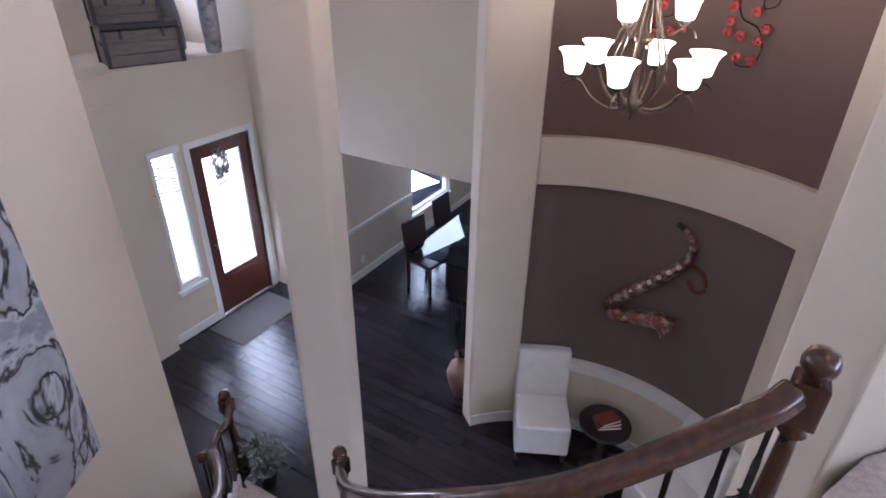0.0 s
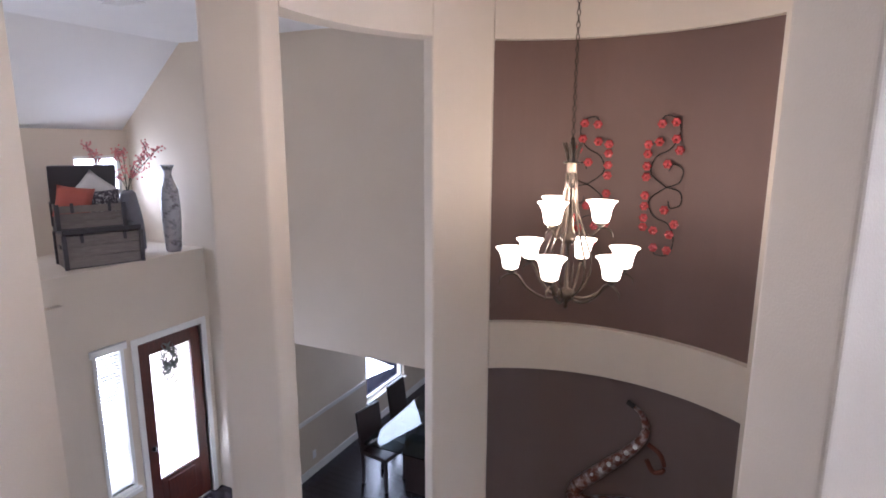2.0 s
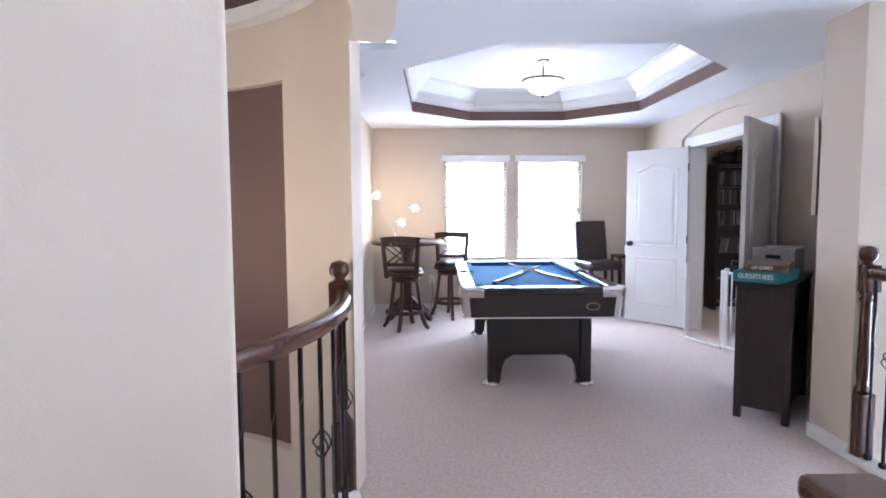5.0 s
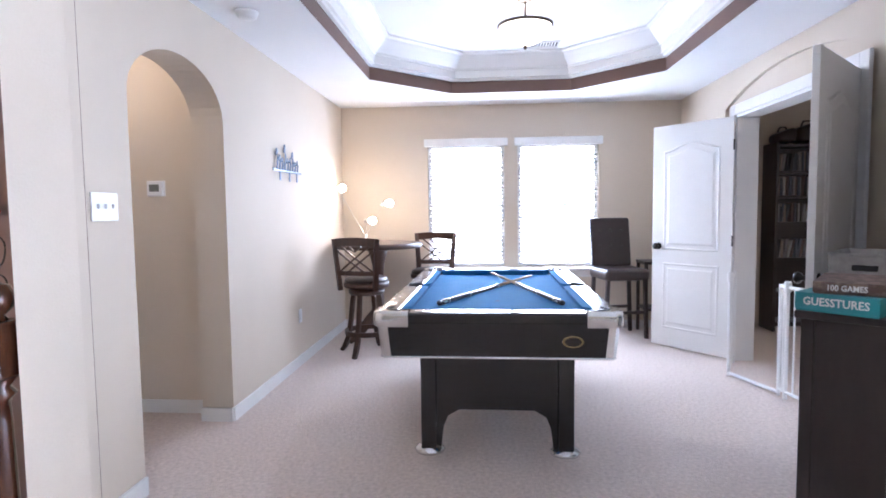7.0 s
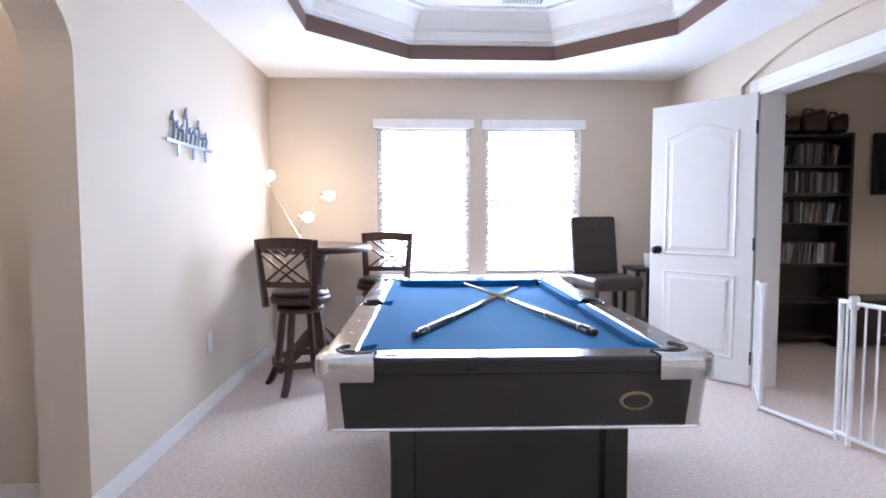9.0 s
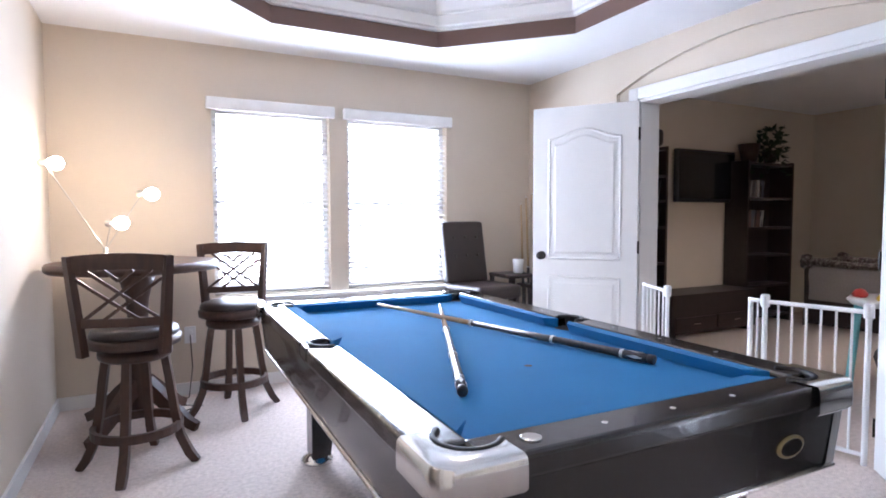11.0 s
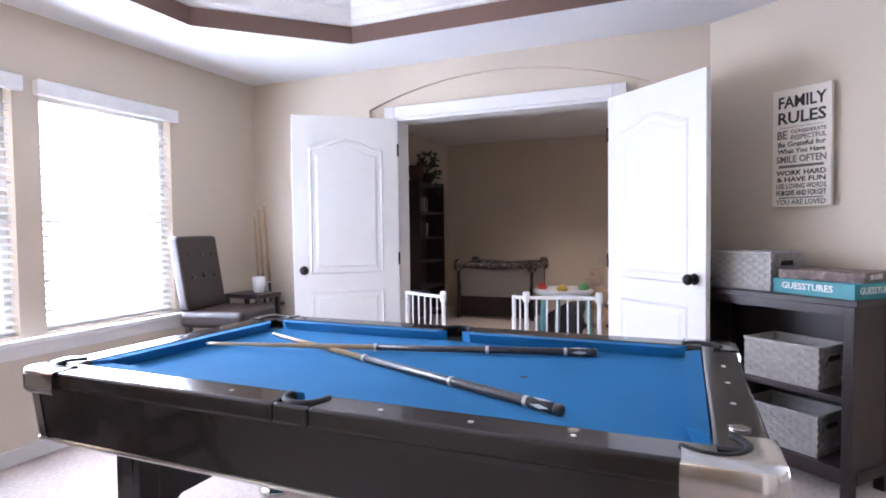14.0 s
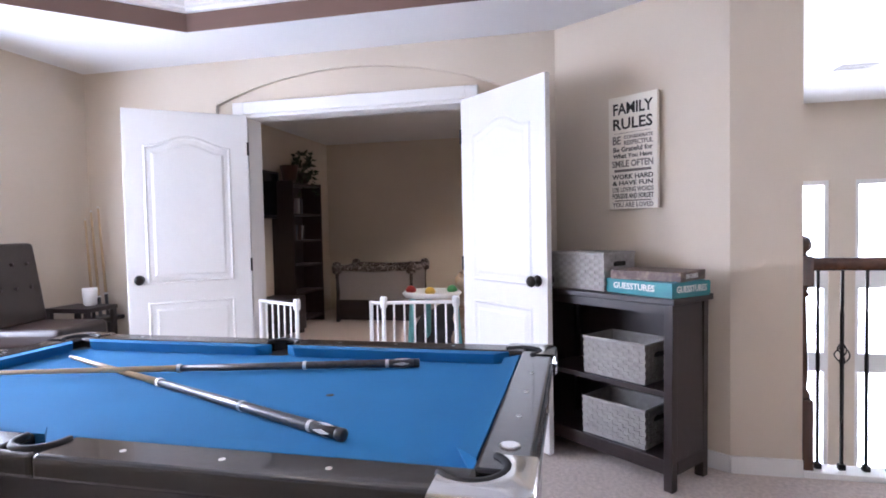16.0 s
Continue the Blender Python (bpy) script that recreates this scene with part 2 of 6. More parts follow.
for i in range(1, k - 2):
    mid = (loop[i][0] + loop[i + 1][0]) / 2
    for vv, xx in ((v0, WX), (v1, WX - 0.2)):
        ta, tb = wb.verts.new((xx, loop[i][0], 2.14)), wb.verts.new((xx, loop[i + 1][0], 2.14))
        wb.faces.new((vv[i], vv[i + 1], tb, ta))
struct("wall_west", wb, PAINT, "beige painted wall with an arched opening", "wall")
struct("wall_passage", wall_x(B(), -0.70, -0.585, 4.7, 5.7, 0, 3.0), PAINT, "beige wall inside the arched passage", "wall")
struct("wall_passage_end", wall_y(B(), 5.58, 5.7, -0.585, WX - 0.2, 0, 3.0), PAINT, "beige end wall of the arched passage", "wall")
struct("wall_passage_near", prism(B(), [(0.315, 4.46), (0.315, 4.53), (-0.585, 4.83), (-0.585, 4.73)], 0, 3.0), PAINT, "beige wall of the arched passage", "wall")
# dark doorway at the end of the passage, with its white casing
pd = thing("door_4", (0, 0, 0), 0, "dark doorway with white casing in the passage, filled by a dark panel", "door", "", "structure")
# Flat dark brown panel puts the opening's shade into colour.
part("leaf", box(B(), -0.58, 5.560, 0.01, -0.345, 5.576, 2.03, 0.002), STOOLWOOD, pd)
pc = B()
for q in ((-0.345, 0, -0.255, 2.12), (-0.58, 2.035, -0.345, 2.12)):
    box(pc, q[0], 5.552, q[1], q[2], 5.579, q[3], 0.004)
part("casing", pc, TRIM, pd, "white door casing")
# floors
fb = prism(B(), [(WX - 1.2, 8.4), (WX - 1.2, 4.75), (0.3, 4.66)] + [(x, y) for x, y in arc(1.66, 46, -46, 20)] + [(0.45, 1.5), (0.25, 1.0), (-0.40, 0.55), (-0.55, -2.5), (3.68, -2.5), (3.68, 3.70), (3.8, 3.9), (4.36, 4.8), (9.0, 4.84), (9.0, 9.05), (4.3, 9.05), (4.3, 8.4)], -0.02, 0.0)
struct("floor", fb, CARPET, "beige cut-pile carpet", "floor")
sb = prism(B(), [(WX - 1.2, 8.4), (WX - 1.2, 4.75), (0.3, 4.66)] + [(x, y) for x, y in arc(1.66, 46, -46, 20)] + [(0.45, 1.5), (0.25, 1.0), (-0.40, 0.55), (-0.55, -2.5), (3.68, -2.5), (3.68, 3.70), (3.8, 3.9), (4.36, 4.8), (9.0, 4.84), (9.0, 9.05), (4.3, 9.05), (4.3, 8.4)], -0.32, -0.024)
struct("floor_slab", sb, PAINT, "painted floor edge", "floor")
struct("floor_ground", box(B(), -6.0, -3.5, GZ - 0.2, 9.3, 10.0, GZ - 0.012), DARKWOOD, "dark stained hardwood floor", "floor")

# ceiling with an octagonal tray
TX0, TX1, TY0, TY1, TC = 1.10, 3.61, 4.45, 7.69, 0.68


def octo(d):
    x0, x1, y0, y1 = TX0 + d, TX1 - d, TY0 + d, TY1 - d
    c = TC - d * 0.41
    return [(x0 + c, y0), (x1 - c, y0), (x1, y0 + c), (x1, y1 - c), (x1 - c, y1), (x0 + c, y1), (x0, y1 - c), (x0, y0 + c)]


def ring(bm, inner, z_in, outer, z_out):
    a = [bm.verts.new((x, y, z_in)) for x, y in inner]
    b = [bm.verts.new((x, y, z_out)) for x, y in outer]
    for i in range(len(inner)):
        bm.faces.new((a[i], a[(i + 1) % len(a)], b[(i + 1) % len(a)], b[i]))


cb = B()
# flat ceiling round the tray, as four strips and four corner pieces
box(cb, WX - 1.1, TY1, CZ, EX, NY, CZ + 0.05)
box(cb, WX - 1.22, 4.66, CZ, -0.1, TY1, CZ + 0.05)
box(cb, -0.1, 4.60, CZ, TX0, TY1, CZ + 0.05)
box(cb, TX1, 4.0, CZ, EX, TY1, CZ + 0.05)
box(cb, TX0, 3.6, CZ, TX1, TY0, CZ + 0.05)
for sx, sy in ((TX0, TY0), (TX1, TY0), (TX1, TY1), (TX0, TY1)):
    dx, dy = (TC if sx == TX0 else -TC), (TC if sy == TY0 else -TC)
    prism(cb, [(sx, sy), (sx + dx, sy), (sx, sy + dy)], CZ, CZ + 0.05)
# hall ceiling, with the round opening of the stair hall
prism(cb, arc(1.72, 45, -75, 30) + [(0.0, -2.6), (3.75, -2.6), (3.75, 4.0), (TX1, 4.0), (TX1, 3.6), (TX0, 3.6), (TX0, 4.4), (0.4, 4.4)], CZ, CZ + 0.05)
struct("ceiling", cb, CEIL, "white textured ceiling with an octagonal tray", "ceiling")
tb = B()
ring(tb, octo(0.004), CZ + 0.001, octo(0.004), CZ + 0.112)
struct("tray_band", tb, BROWN, "brown painted band of the ceiling tray", "ceiling")
tb = B()
prof = [(0, 0.11), (0.03, 0.112), (0.035, 0.128), (0.055, 0.134), (0.06, 0.20), (0.075, 0.205), (0.08, 0.22), (0.12, 0.26), (0.16, 0.305), (0.17, 0.32), (0.20, 0.33), (0.205, 0.35)]
for (d0, z0), (d1, z1) in zip(prof, prof[1:]):
    ring(tb, octo(d0), CZ + z0, octo(d1), CZ + z1)
struct("tray_crown", tb, TRIM, "white crown moulding of the ceiling tray", "trim")
struct("tray_ceiling", prism(B(), octo(0.02), CZ + 0.345, CZ + 0.40), CEIL, "white upper ceiling of the tray", "ceiling")

# ---- windows of the game room ----
def window(name, x0, x1, z0, z1, y):
    w = thing(name, (0, 0, 0), 0, "white framed window with white slat blinds drawn", "window", "", "structure")
    part("glass", box(B(), x0, y + 0.09, z0, x1, y + 0.094, z1), GLASS, w).visible_shadow = False
    fr = B()
    for q in ((x0, z0, x0 + 0.04, z1), (x1 - 0.04, z0, x1, z1), (x0 + 0.04, z0, x1 - 0.04, z0 + 0.04), (x0 + 0.04, z1 - 0.04, x1 - 0.04, z1), (x0 + 0.04, (z0 + z1) / 2 - 0.012, x1 - 0.04, (z0 + z1) / 2 + 0.012)):
        box(fr, q[0], y + 0.07, q[1], q[2], y + 0.12, q[3], 0.004)
    part("window_frame", fr, TRIM, w)
    head = B()
    box(head, x0 - 0.035, y - 0.05, z1 - 0.03, x1 + 0.035, y - 0.002, z1 + 0.055, 0.008)
    part("valance", head, BLIND, w, "white blind valance")
    sl = B()
    z = z0 + 0.03
    box(sl, 0, -0.022, -0.0012, x1 - x0 - 0.02, 0.022, 0.0012)
    me = bpy.data.meshes.new("slat")
    bmesh.ops.rotate(sl, cent=(0, 0, 0), matrix=Matrix.Rotation(radians(22), 3, "X"), verts=sl.verts)
    sl.to_mesh(me)
    sl.free()
    me.materials.append(BLIND)
    while z < z1 - 0.05:
        s = new("slat", me)
        s.parent, s.location = w, (x0 + 0.01, y + 0.03, z)
        z += 0.042
    return w


for i, (x0, x1, z0, z1) in enumerate(WIN):
    window("window_%d" % (i + 1), x0, x1, z0, z1, NY)
struct("window_sill", box(B(), 1.44, NY - 0.06, 0.63, 3.38, NY + 0.02, 0.665, 0.008), TRIM, "white painted window sill", "sill")
struct("window_apron", box(B(), 1.47, NY - 0.016, 0.56, 3.35, NY - 0.001, 0.63, 0.004), TRIM, "white window apron", "trim")
struct("backdrop", box(B(), -1, 9.4, -1, 4.9, 9.42, 4), OUTSIDE, "bright overcast daylight outside", "sky")

# ---- baseboards ----
def base(name, p, q, z=0.0, h=0.085, t=0.014):
    """A baseboard along p-q, standing to the left of that line."""
    d = (Vector(q) - Vector(p)).normalized()
    nrm = Vector((-d.y, d.x)) * t
    b = prism(B(), [p, q, tuple(Vector(q) + nrm), tuple(Vector(p) + nrm)], z, z + h)
    return struct(name, b, TRIM, "white painted baseboard", "baseboard")


for p, q in (((EX - 0.03, DOOR_Y0 - 0.09), (EX - 0.03, 4.87)[::1]), ((EX - 0.03, NY), (EX - 0.03, DOOR_Y1 + 0.09)), ((WX, NY), (EX, NY)), ((WX, 5.44), (WX, NY)), ((WX, 4.21), (WX, 4.53)), ((4.175, 4.87), (3.60, 4.03)), ((3.60, 4.03), (3.60, 3.71)), ((-0.255, 5.58), (0.315, 5.58)), ((WX - 0.2, 5.44), (WX, 5.44))):
    base("baseboard", q, p)

# ---- the round stair hall ----
RI, HZ = 1.63, 2.145       # inner radius, underside of the round header
col_b = sector(B(), RI, 1.82, 121.9, 139.3, GZ, 3.0, 8)
struct("column_b", col_b, PAINT, "tall beige plastered pier", "pier")
col_a = prism(B(), [(-2.223, 2.755), (-2.191, 2.547), (-2.40, 2.31), (-2.52, 2.42), (-2.47, 2.78)], GZ, 3.0)
struct("column_a", col_a, PAINT, "tall beige plastered pier between hall and foyer", "pier")
struct("column_c", prism(B(), arc(RI, 50.1, 17, 8) + [(0.98, 3.57), (0.515, 4.138), (0.515, 4.205), (0.46, 4.205)], GZ, 3.0), PAINT, "tall beige plastered pier beside the railing", "pier")
struct("column_p", prism(B(), [(0.285, 1.885), (0.445, 1.585), (0.87, 2.085), (0.69, 2.32)], GZ, 3.0), PAINT, "tall plastered pier at the head of the stairs", "pier")
for nm in ("column_a", "column_b", "column_p"):
    bv = bpy.data.objects[nm].modifiers.new("round_corners", "BEVEL")
    bv.width, bv.segments, bv.limit_method, bv.angle_limit = 0.022, 4, "ANGLE", radians(40)
# the round wall with its two brown niches
nb = B()
sector(nb, RI, 1.742, 50.1, 121.9, GZ, -2.42)
sector(nb, RI, 1.742, 50.1, 121.9, -0.528, -0.122)
sector(nb, RI, 1.742, 50.1, 121.9, HZ, 3.0)
struct("wall_round", nb, PAINT, "curved beige wall with two tall niches", "wall")
struct("niche_upper", sector(B(), 1.70, 1.74, 50.1, 121.9, -0.122, HZ), BROWN, "curved brown painted niche", "niche")
struct("niche_lower", sector(B(), 1.70, 1.74, 50.1, 121.9, -2.42, -0.528), mat("taupe_wall_paint", (0.15, 0.105, 0.092), 0.62, scale=1.5, bump=0.12, bump_scale=140), "curved dark taupe painted niche", "niche")
struct("niche_ledge", sector(B(), RI - 0.03, 1.70, 50.1, 121.9, -2.42, -2.38), TRIM, "white curved ledge cap", "trim")
struct("niche_ledge_moulding", sector(B(), RI - 0.018, RI - 0.002, 50.1, 121.9, -2.48, -2.42), TRIM, "white moulding under the ledge", "trim")
struct("niche_baseboard", sector(B(), RI - 0.016, RI - 0.001, 50.2, 139, GZ, GZ + 0.13), TRIM, "white curved baseboard", "baseboard")
# header and cornice ring
hb = B()
sector(hb, RI, 1.82, 139.3, 185.1, HZ, 3.0)
sector(hb, RI, 1.82, 192.6, 308.0, HZ, 3.0, 40)
sector(hb, RI, 1.80, -30.0, 17.0, HZ, 3.0)
struct("wall_header", hb, PAINT, "curved beige header over the openings", "wall")
struct("cornice", sector(B(), 1.53, RI + 0.02, 0, 359.9, 2.50, 2.585, 72), TRIM, "white round cornice ledge", "trim")
struct("dome_band", sector(B(), 1.58, RI + 0.01, 0, 359.9, 2.585, 2.92, 72), BROWN, "brown band under the round ceiling", "wall")
struct("ceiling_round", prism(B(), arc(2.0, 0, 354, 60), 2.92, 3.0), CEIL, "white round ceiling", "ceiling")
# foyer
FX, FY0, FY1 = -5.56, 3.25, 4.97
SH = 0.05
struct("wall_front", wall_x(B(), FX - 0.16, FX, 0.4, 4.97, GZ, SH, [(3.46, 3.77, -2.51, -0.84), (3.95, 4.83, GZ, -0.895)]), PAINT, "beige entry wall", "wall")
struct("ledge", box(B(), -6.8, 2.0, SH - 0.25, FX - 0.16, 4.97, SH), PAINT, "beige plant ledge above the entry", "ledge")
struct("ledge_cap", box(B(), FX - 0.16, 2.0, SH + 0.0005, FX + 0.003, 4.97, SH + 0.004), PAINT, "beige ledge edge", "ledge")
struct("wall_ledge_back", wall_x(B(), -6.95, -6.8, 2.0, 5.12, -0.2, 1.5, [(4.25, 4.87, 0.42, 1.18)]), PAINT, "beige wall behind the ledge with a small window", "wall")
struct("wall_foyer_left", wall_y(B(), 2.6, 3.19, FX, FX + 0.09, GZ, -0.22), PAINT, "beige foyer side wall", "wall")
struct("wall_foyer_south", wall_y(B(), 0.3, 0.42, -6.95, -2.2, GZ, 3.0), PAINT, "beige foyer wall", "wall")
struct("wall_foyer_right", wall_y(B(), 4.97, 5.12, -6.95, -1.7, GZ, 3.0, [(-4.6, -1.9, GZ, -0.98)]), PAINT, "tall beige wall over the dining room opening", "wall")
cb = B()
v = [cb.verts.new(c) for c in ((-6.95, 0.3, 1.44), (-6.95, 5.12, 1.44), (-5.7, 5.12, 2.50), (-5.7, 0.3, 2.50))]
cb.faces.new(v)
box(cb, -5.7, 0.3, 2.50, -2.2, 5.12, 2.60)
struct("ceiling_foyer", cb, CEIL, "white vaulted foyer ceiling", "ceiling")
# dining room
struct("wall_dining_west", wall_x(B(), -4.75, -4.6, 5.12, 9.6, GZ, -0.6, [(7.10, 8.30, -2.78, -1.35)]), PAINT, "beige dining room wall with a window", "wall")
struct("wall_dining_north", wall_y(B(), 9.6, 9.7, -4.75, 0.2, GZ, -0.6), PAINT, "beige dining room wall", "wall")
struct("wall_dining_east", wall_x(B(), 0.1, 0.2, 4.95, 9.6, GZ, -0.6), PAINT, "beige dining room wall", "wall")
struct("ceiling_dining", box(B(), -4.75, 5.12, -0.75, 0.2, 9.7, -0.65), CEIL, "white dining room ceiling", "ceiling")
struct("chair_rail", box(B(), -4.6, 5.12, -2.42, -4.575, 7.06, -2.36, 0.006), TRIM, "white chair rail", "trim")
struct("baseboard_dining", box(B(), -4.6, 5.12, GZ, -4.585, 9.6, GZ + 0.12, 0.003), TRIM, "white baseboard", "baseboard")
struct("baseboard_entry", box(B(), FX, 3.25, GZ, FX + 0.015, 3.90, GZ + 0.12, 0.003), TRIM, "white baseboard", "baseboard")
struct("backdrop_front", box(B(), -8.4, 0, -6, -8.35, 10, 4), OUTSIDE, "bright overcast daylight outside", "sky")
# wall beside the stairs, the landing's outer walls, the family room beyond
struct("wall_stairs", prism(B(), [(-1.90, 1.12), (-0.95, -0.60), (-0.95, -2.6), (-1.10, -2.6), (-1.10, -0.64), (-2.06, 1.10)], GZ, 3.0), PAINT, "beige wall beside the stairs", "wall")
struct("wall_south", wall_y(B(), -2.6, -2.5, -0.95, 9.4, GZ, 4.0), PAINT, "beige wall", "wall")
struct("wall_family_east", wall_x(B(), 8.8, 8.95, -2.6, 4.9, GZ, 4.0, [(-1.9, -0.5, -2.6, 1.75), (-0.2, 1.2, -2.6, 1.75), (1.5, 2.9, -2.6, 1.75), (3.2, 4.6, -2.6, 1.75)]), PAINT, "tall wall of windows", "wall")
struct("wall_family_north", wall_y(B(), 4.77, 4.84, 4.36, 8.95, GZ, 4.0), PAINT, "beige wall", "wall")
struct("ceiling_family", box(B(), 3.75, -2.6, 2.75, 9.0, 4.9, 2.85), CEIL, "white family room ceiling", "ceiling")
struct("backdrop_family", box(B(), 10.2, -4, -6, 10.25, 7, 5), OUTSIDE, "bright overcast daylight outside", "sky")
for k in range(4):
    y = -1.9 + 1.7 * k
    w = thing("window_family", (0, 0, 0), 0, "tall white window with a wide cross bar", "window", "tall windows", "structure")
    fr = B()
    for q in ((y, -2.6, y + 0.05, 1.75), (y + 1.35, -2.6, y + 1.4, 1.75), (y + 0.05, 0.35, y + 1.35, 0.6), (y + 0.05, -0.75, y + 1.35, -0.5), (y + 0.05, 1.69, y + 1.35, 1.75)):
        box(fr, 8.82, q[0], q[1], 8.9, q[2], q[3])
    part("window_frame", fr, TRIM, w)
    part("glass", box(B(), 8.9, y, -2.6, 8.905, y + 1.4, 1.75), GLASS, w).visible_shadow = False

# room beyond the double doors
struct("wall_den_north", wall_y(B(), 8.42, 8.54, 4.343, 8.9, 0, 3.0), PAINT, "beige wall with a television", "wall")
struct("wall_den_east", wall_x(B(), 8.75, 8.9, 4.84, 8.42, 0, 3.0), PAINT, "beige wall behind the playpen", "wall")
struct("ceiling_den", box(B(), 4.36, 4.84, 2.55, 8.9, 9.05, 2.65), CEIL, "white ceiling", "ceiling")


# Unseen frame added on the solid wall, beside the den's fill lamp.
wdn = thing("window_den", (0, 0, 0), 0, "white frame added on the den's solid south wall", "window", "", "structure")
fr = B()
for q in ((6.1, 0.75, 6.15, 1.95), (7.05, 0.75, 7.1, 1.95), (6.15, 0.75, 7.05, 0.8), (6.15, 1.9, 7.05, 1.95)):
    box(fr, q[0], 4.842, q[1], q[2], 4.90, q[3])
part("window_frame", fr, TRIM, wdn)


# ---- front door ----
def front_door():
    d = thing("door_1", (0, 0, 0), 0, "mahogany front door with a tall bright glass panel, closed", "door", "", "structure")
    y0, y1, z0, z1 = 3.97, 4.81, GZ + 0.02, -0.915
    fr = B()
    for q in ((y0, z0, y0 + 0.14, z1), (y1 - 0.14, z0, y1, z1), (y0 + 0.14, z1 - 0.16, y1 - 0.14, z1), (y0 + 0.14, z0, y1 - 0.14, z0 + 0.56)):
        box(fr, FX - 0.07, q[0], q[1], FX - 0.02, q[2], q[3], 0.004)
    part("leaf", fr, DOORWOOD, d)
    part("lower_panel", box(B(), FX - 0.03, y0 + 0.22, z0 + 0.2, FX - 0.012, y1 - 0.22, z0 + 0.5, 0.008), DOORWOOD, d)
    part("glass", box(B(), FX - 0.05, y0 + 0.14, z0 + 0.56, FX - 0.044, y1 - 0.14, z1 - 0.16), clear("frosted_door_glass", (1, 1, 1), 0.35), d).visible_shadow = False
    cs = B()
    for q in ((3.88, GZ, 3.95, -0.895), (4.83, GZ, 4.90, -0.895), (3.88, -0.895, 4.90, -0.82)):
        box(cs, FX - 0.06, q[0], q[1], FX + 0.02, q[2], q[3], 0.004)
    part("casing", cs, TRIM, d, "white door casing")
    smooth(part("handle", lathe(B(), [(0.02, 0), (0.03, 0.01), (0.03, 0.03), (0.012, 0.05)], 12, pose(FX - 0.02, y0 + 0.07, z0 + 1.0, 0, 90, 0)), KNOB, d))


front_door()
sl = thing("window_3", (0, 0, 0), 0, "narrow white sidelight window with slat blinds", "window", "", "structure")
fr = B()
for q in ((3.44, -2.55, 3.48, -0.82), (3.75, -2.55, 3.79, -0.82), (3.48, -0.86, 3.75, -0.82), (3.48, -2.55, 3.75, -2.51)):
    box(fr, FX - 0.08, q[0], q[1], FX + 0.008, q[2], q[3])
box(fr, FX - 0.02, 3.40, -2.61, FX + 0.05, 3.82, -2.55, 0.006)
box(fr, FX + 0.008, 3.41, -0.87, FX + 0.05, 3.81, -0.79, 0.006)
part("window_frame", fr, TRIM, sl)
part("glass", box(B(), FX - 0.1, 3.46, -2.53, FX - 0.095, 3.77, -0.84), GLASS, sl).visible_shadow = False
sb = B()
box(sb, -0.018, 0, -0.001, 0.018, 0.265, 0.001)
bmesh.ops.rotate(sb, cent=(0, 0, 0), matrix=Matrix.Rotation(radians(25), 3, "Y"), verts=sb.verts)
sme = bpy.data.meshes.new("slat")
sb.to_mesh(sme)
sb.free()
sme.materials.append(BLIND)
for k in range(39):
    o = new("slat", sme)
    o.parent, o.location = sl, (FX - 0.04, 3.483, -2.49 + 0.041 * k)
for nm, x, y0, y1, z0, z1 in (("window_4", -6.8, 4.25, 4.87, 0.42, 1.18), ("window_5", -4.6, 7.10, 8.30, -2.78, -1.35)):
    w = thing(nm, (0, 0, 0), 0, "white framed window, bright with daylight", "window", "", "structure")
    fr = B()
    ym = (y0 + y1) / 2
    for q in ((y0, z0, y0 + 0.04, z1), (y1 - 0.04, z0, y1, z1), (y0 + 0.04, z0, y1 - 0.04, z0 + 0.04), (y0 + 0.04, z1 - 0.04, y1 - 0.04, z1), *(((ym - 0.012, z0 + 0.04, ym + 0.012, z1 - 0.04),) if z0 > 0 else ())):
        box(fr, x - 0.1, q[0], q[1], x - 0.05, q[2], q[3])
    box(fr, x - 0.02, y0 - 0.04, z0 - 0.03, x + 0.04, y1 + 0.04, z0, 0.006)
    part("window_frame", fr, TRIM, w)
    part("glass", box(B(), x - 0.08, y0, z0, x - 0.075, y1, z1), GLASS, w).visible_shadow = False


# ---- double doors of the den ----
dl = thing("downlight", (6.51, 6.08, 2.55), 0, "round white recessed downlight in the den ceiling, lit", "downlight")
smooth(part("trim_ring", lathe(B(), [(0.062, -0.004), (0.092, -0.006), (0.095, 0.0)], 32, None, False), TRIM, dl))
smooth(part("lens", lathe(B(), [(0.002, -0.003), (0.062, -0.003)], 32, None, False), glow("lit_downlight_lens", (1.0, 0.86, 0.68), 6.0), dl))
dd = bpy.data.lights.new("downlight_beam", "SPOT")
dd.energy, dd.color, dd.spot_size, dd.spot_blend, dd.shadow_soft_size = 110, (1, 0.82, 0.62), radians(125), 0.3, 0.05
new("downlight_beam", dd).matrix_world = look((6.51, 6.08, 2.535), (6.52, 6.08, 0))


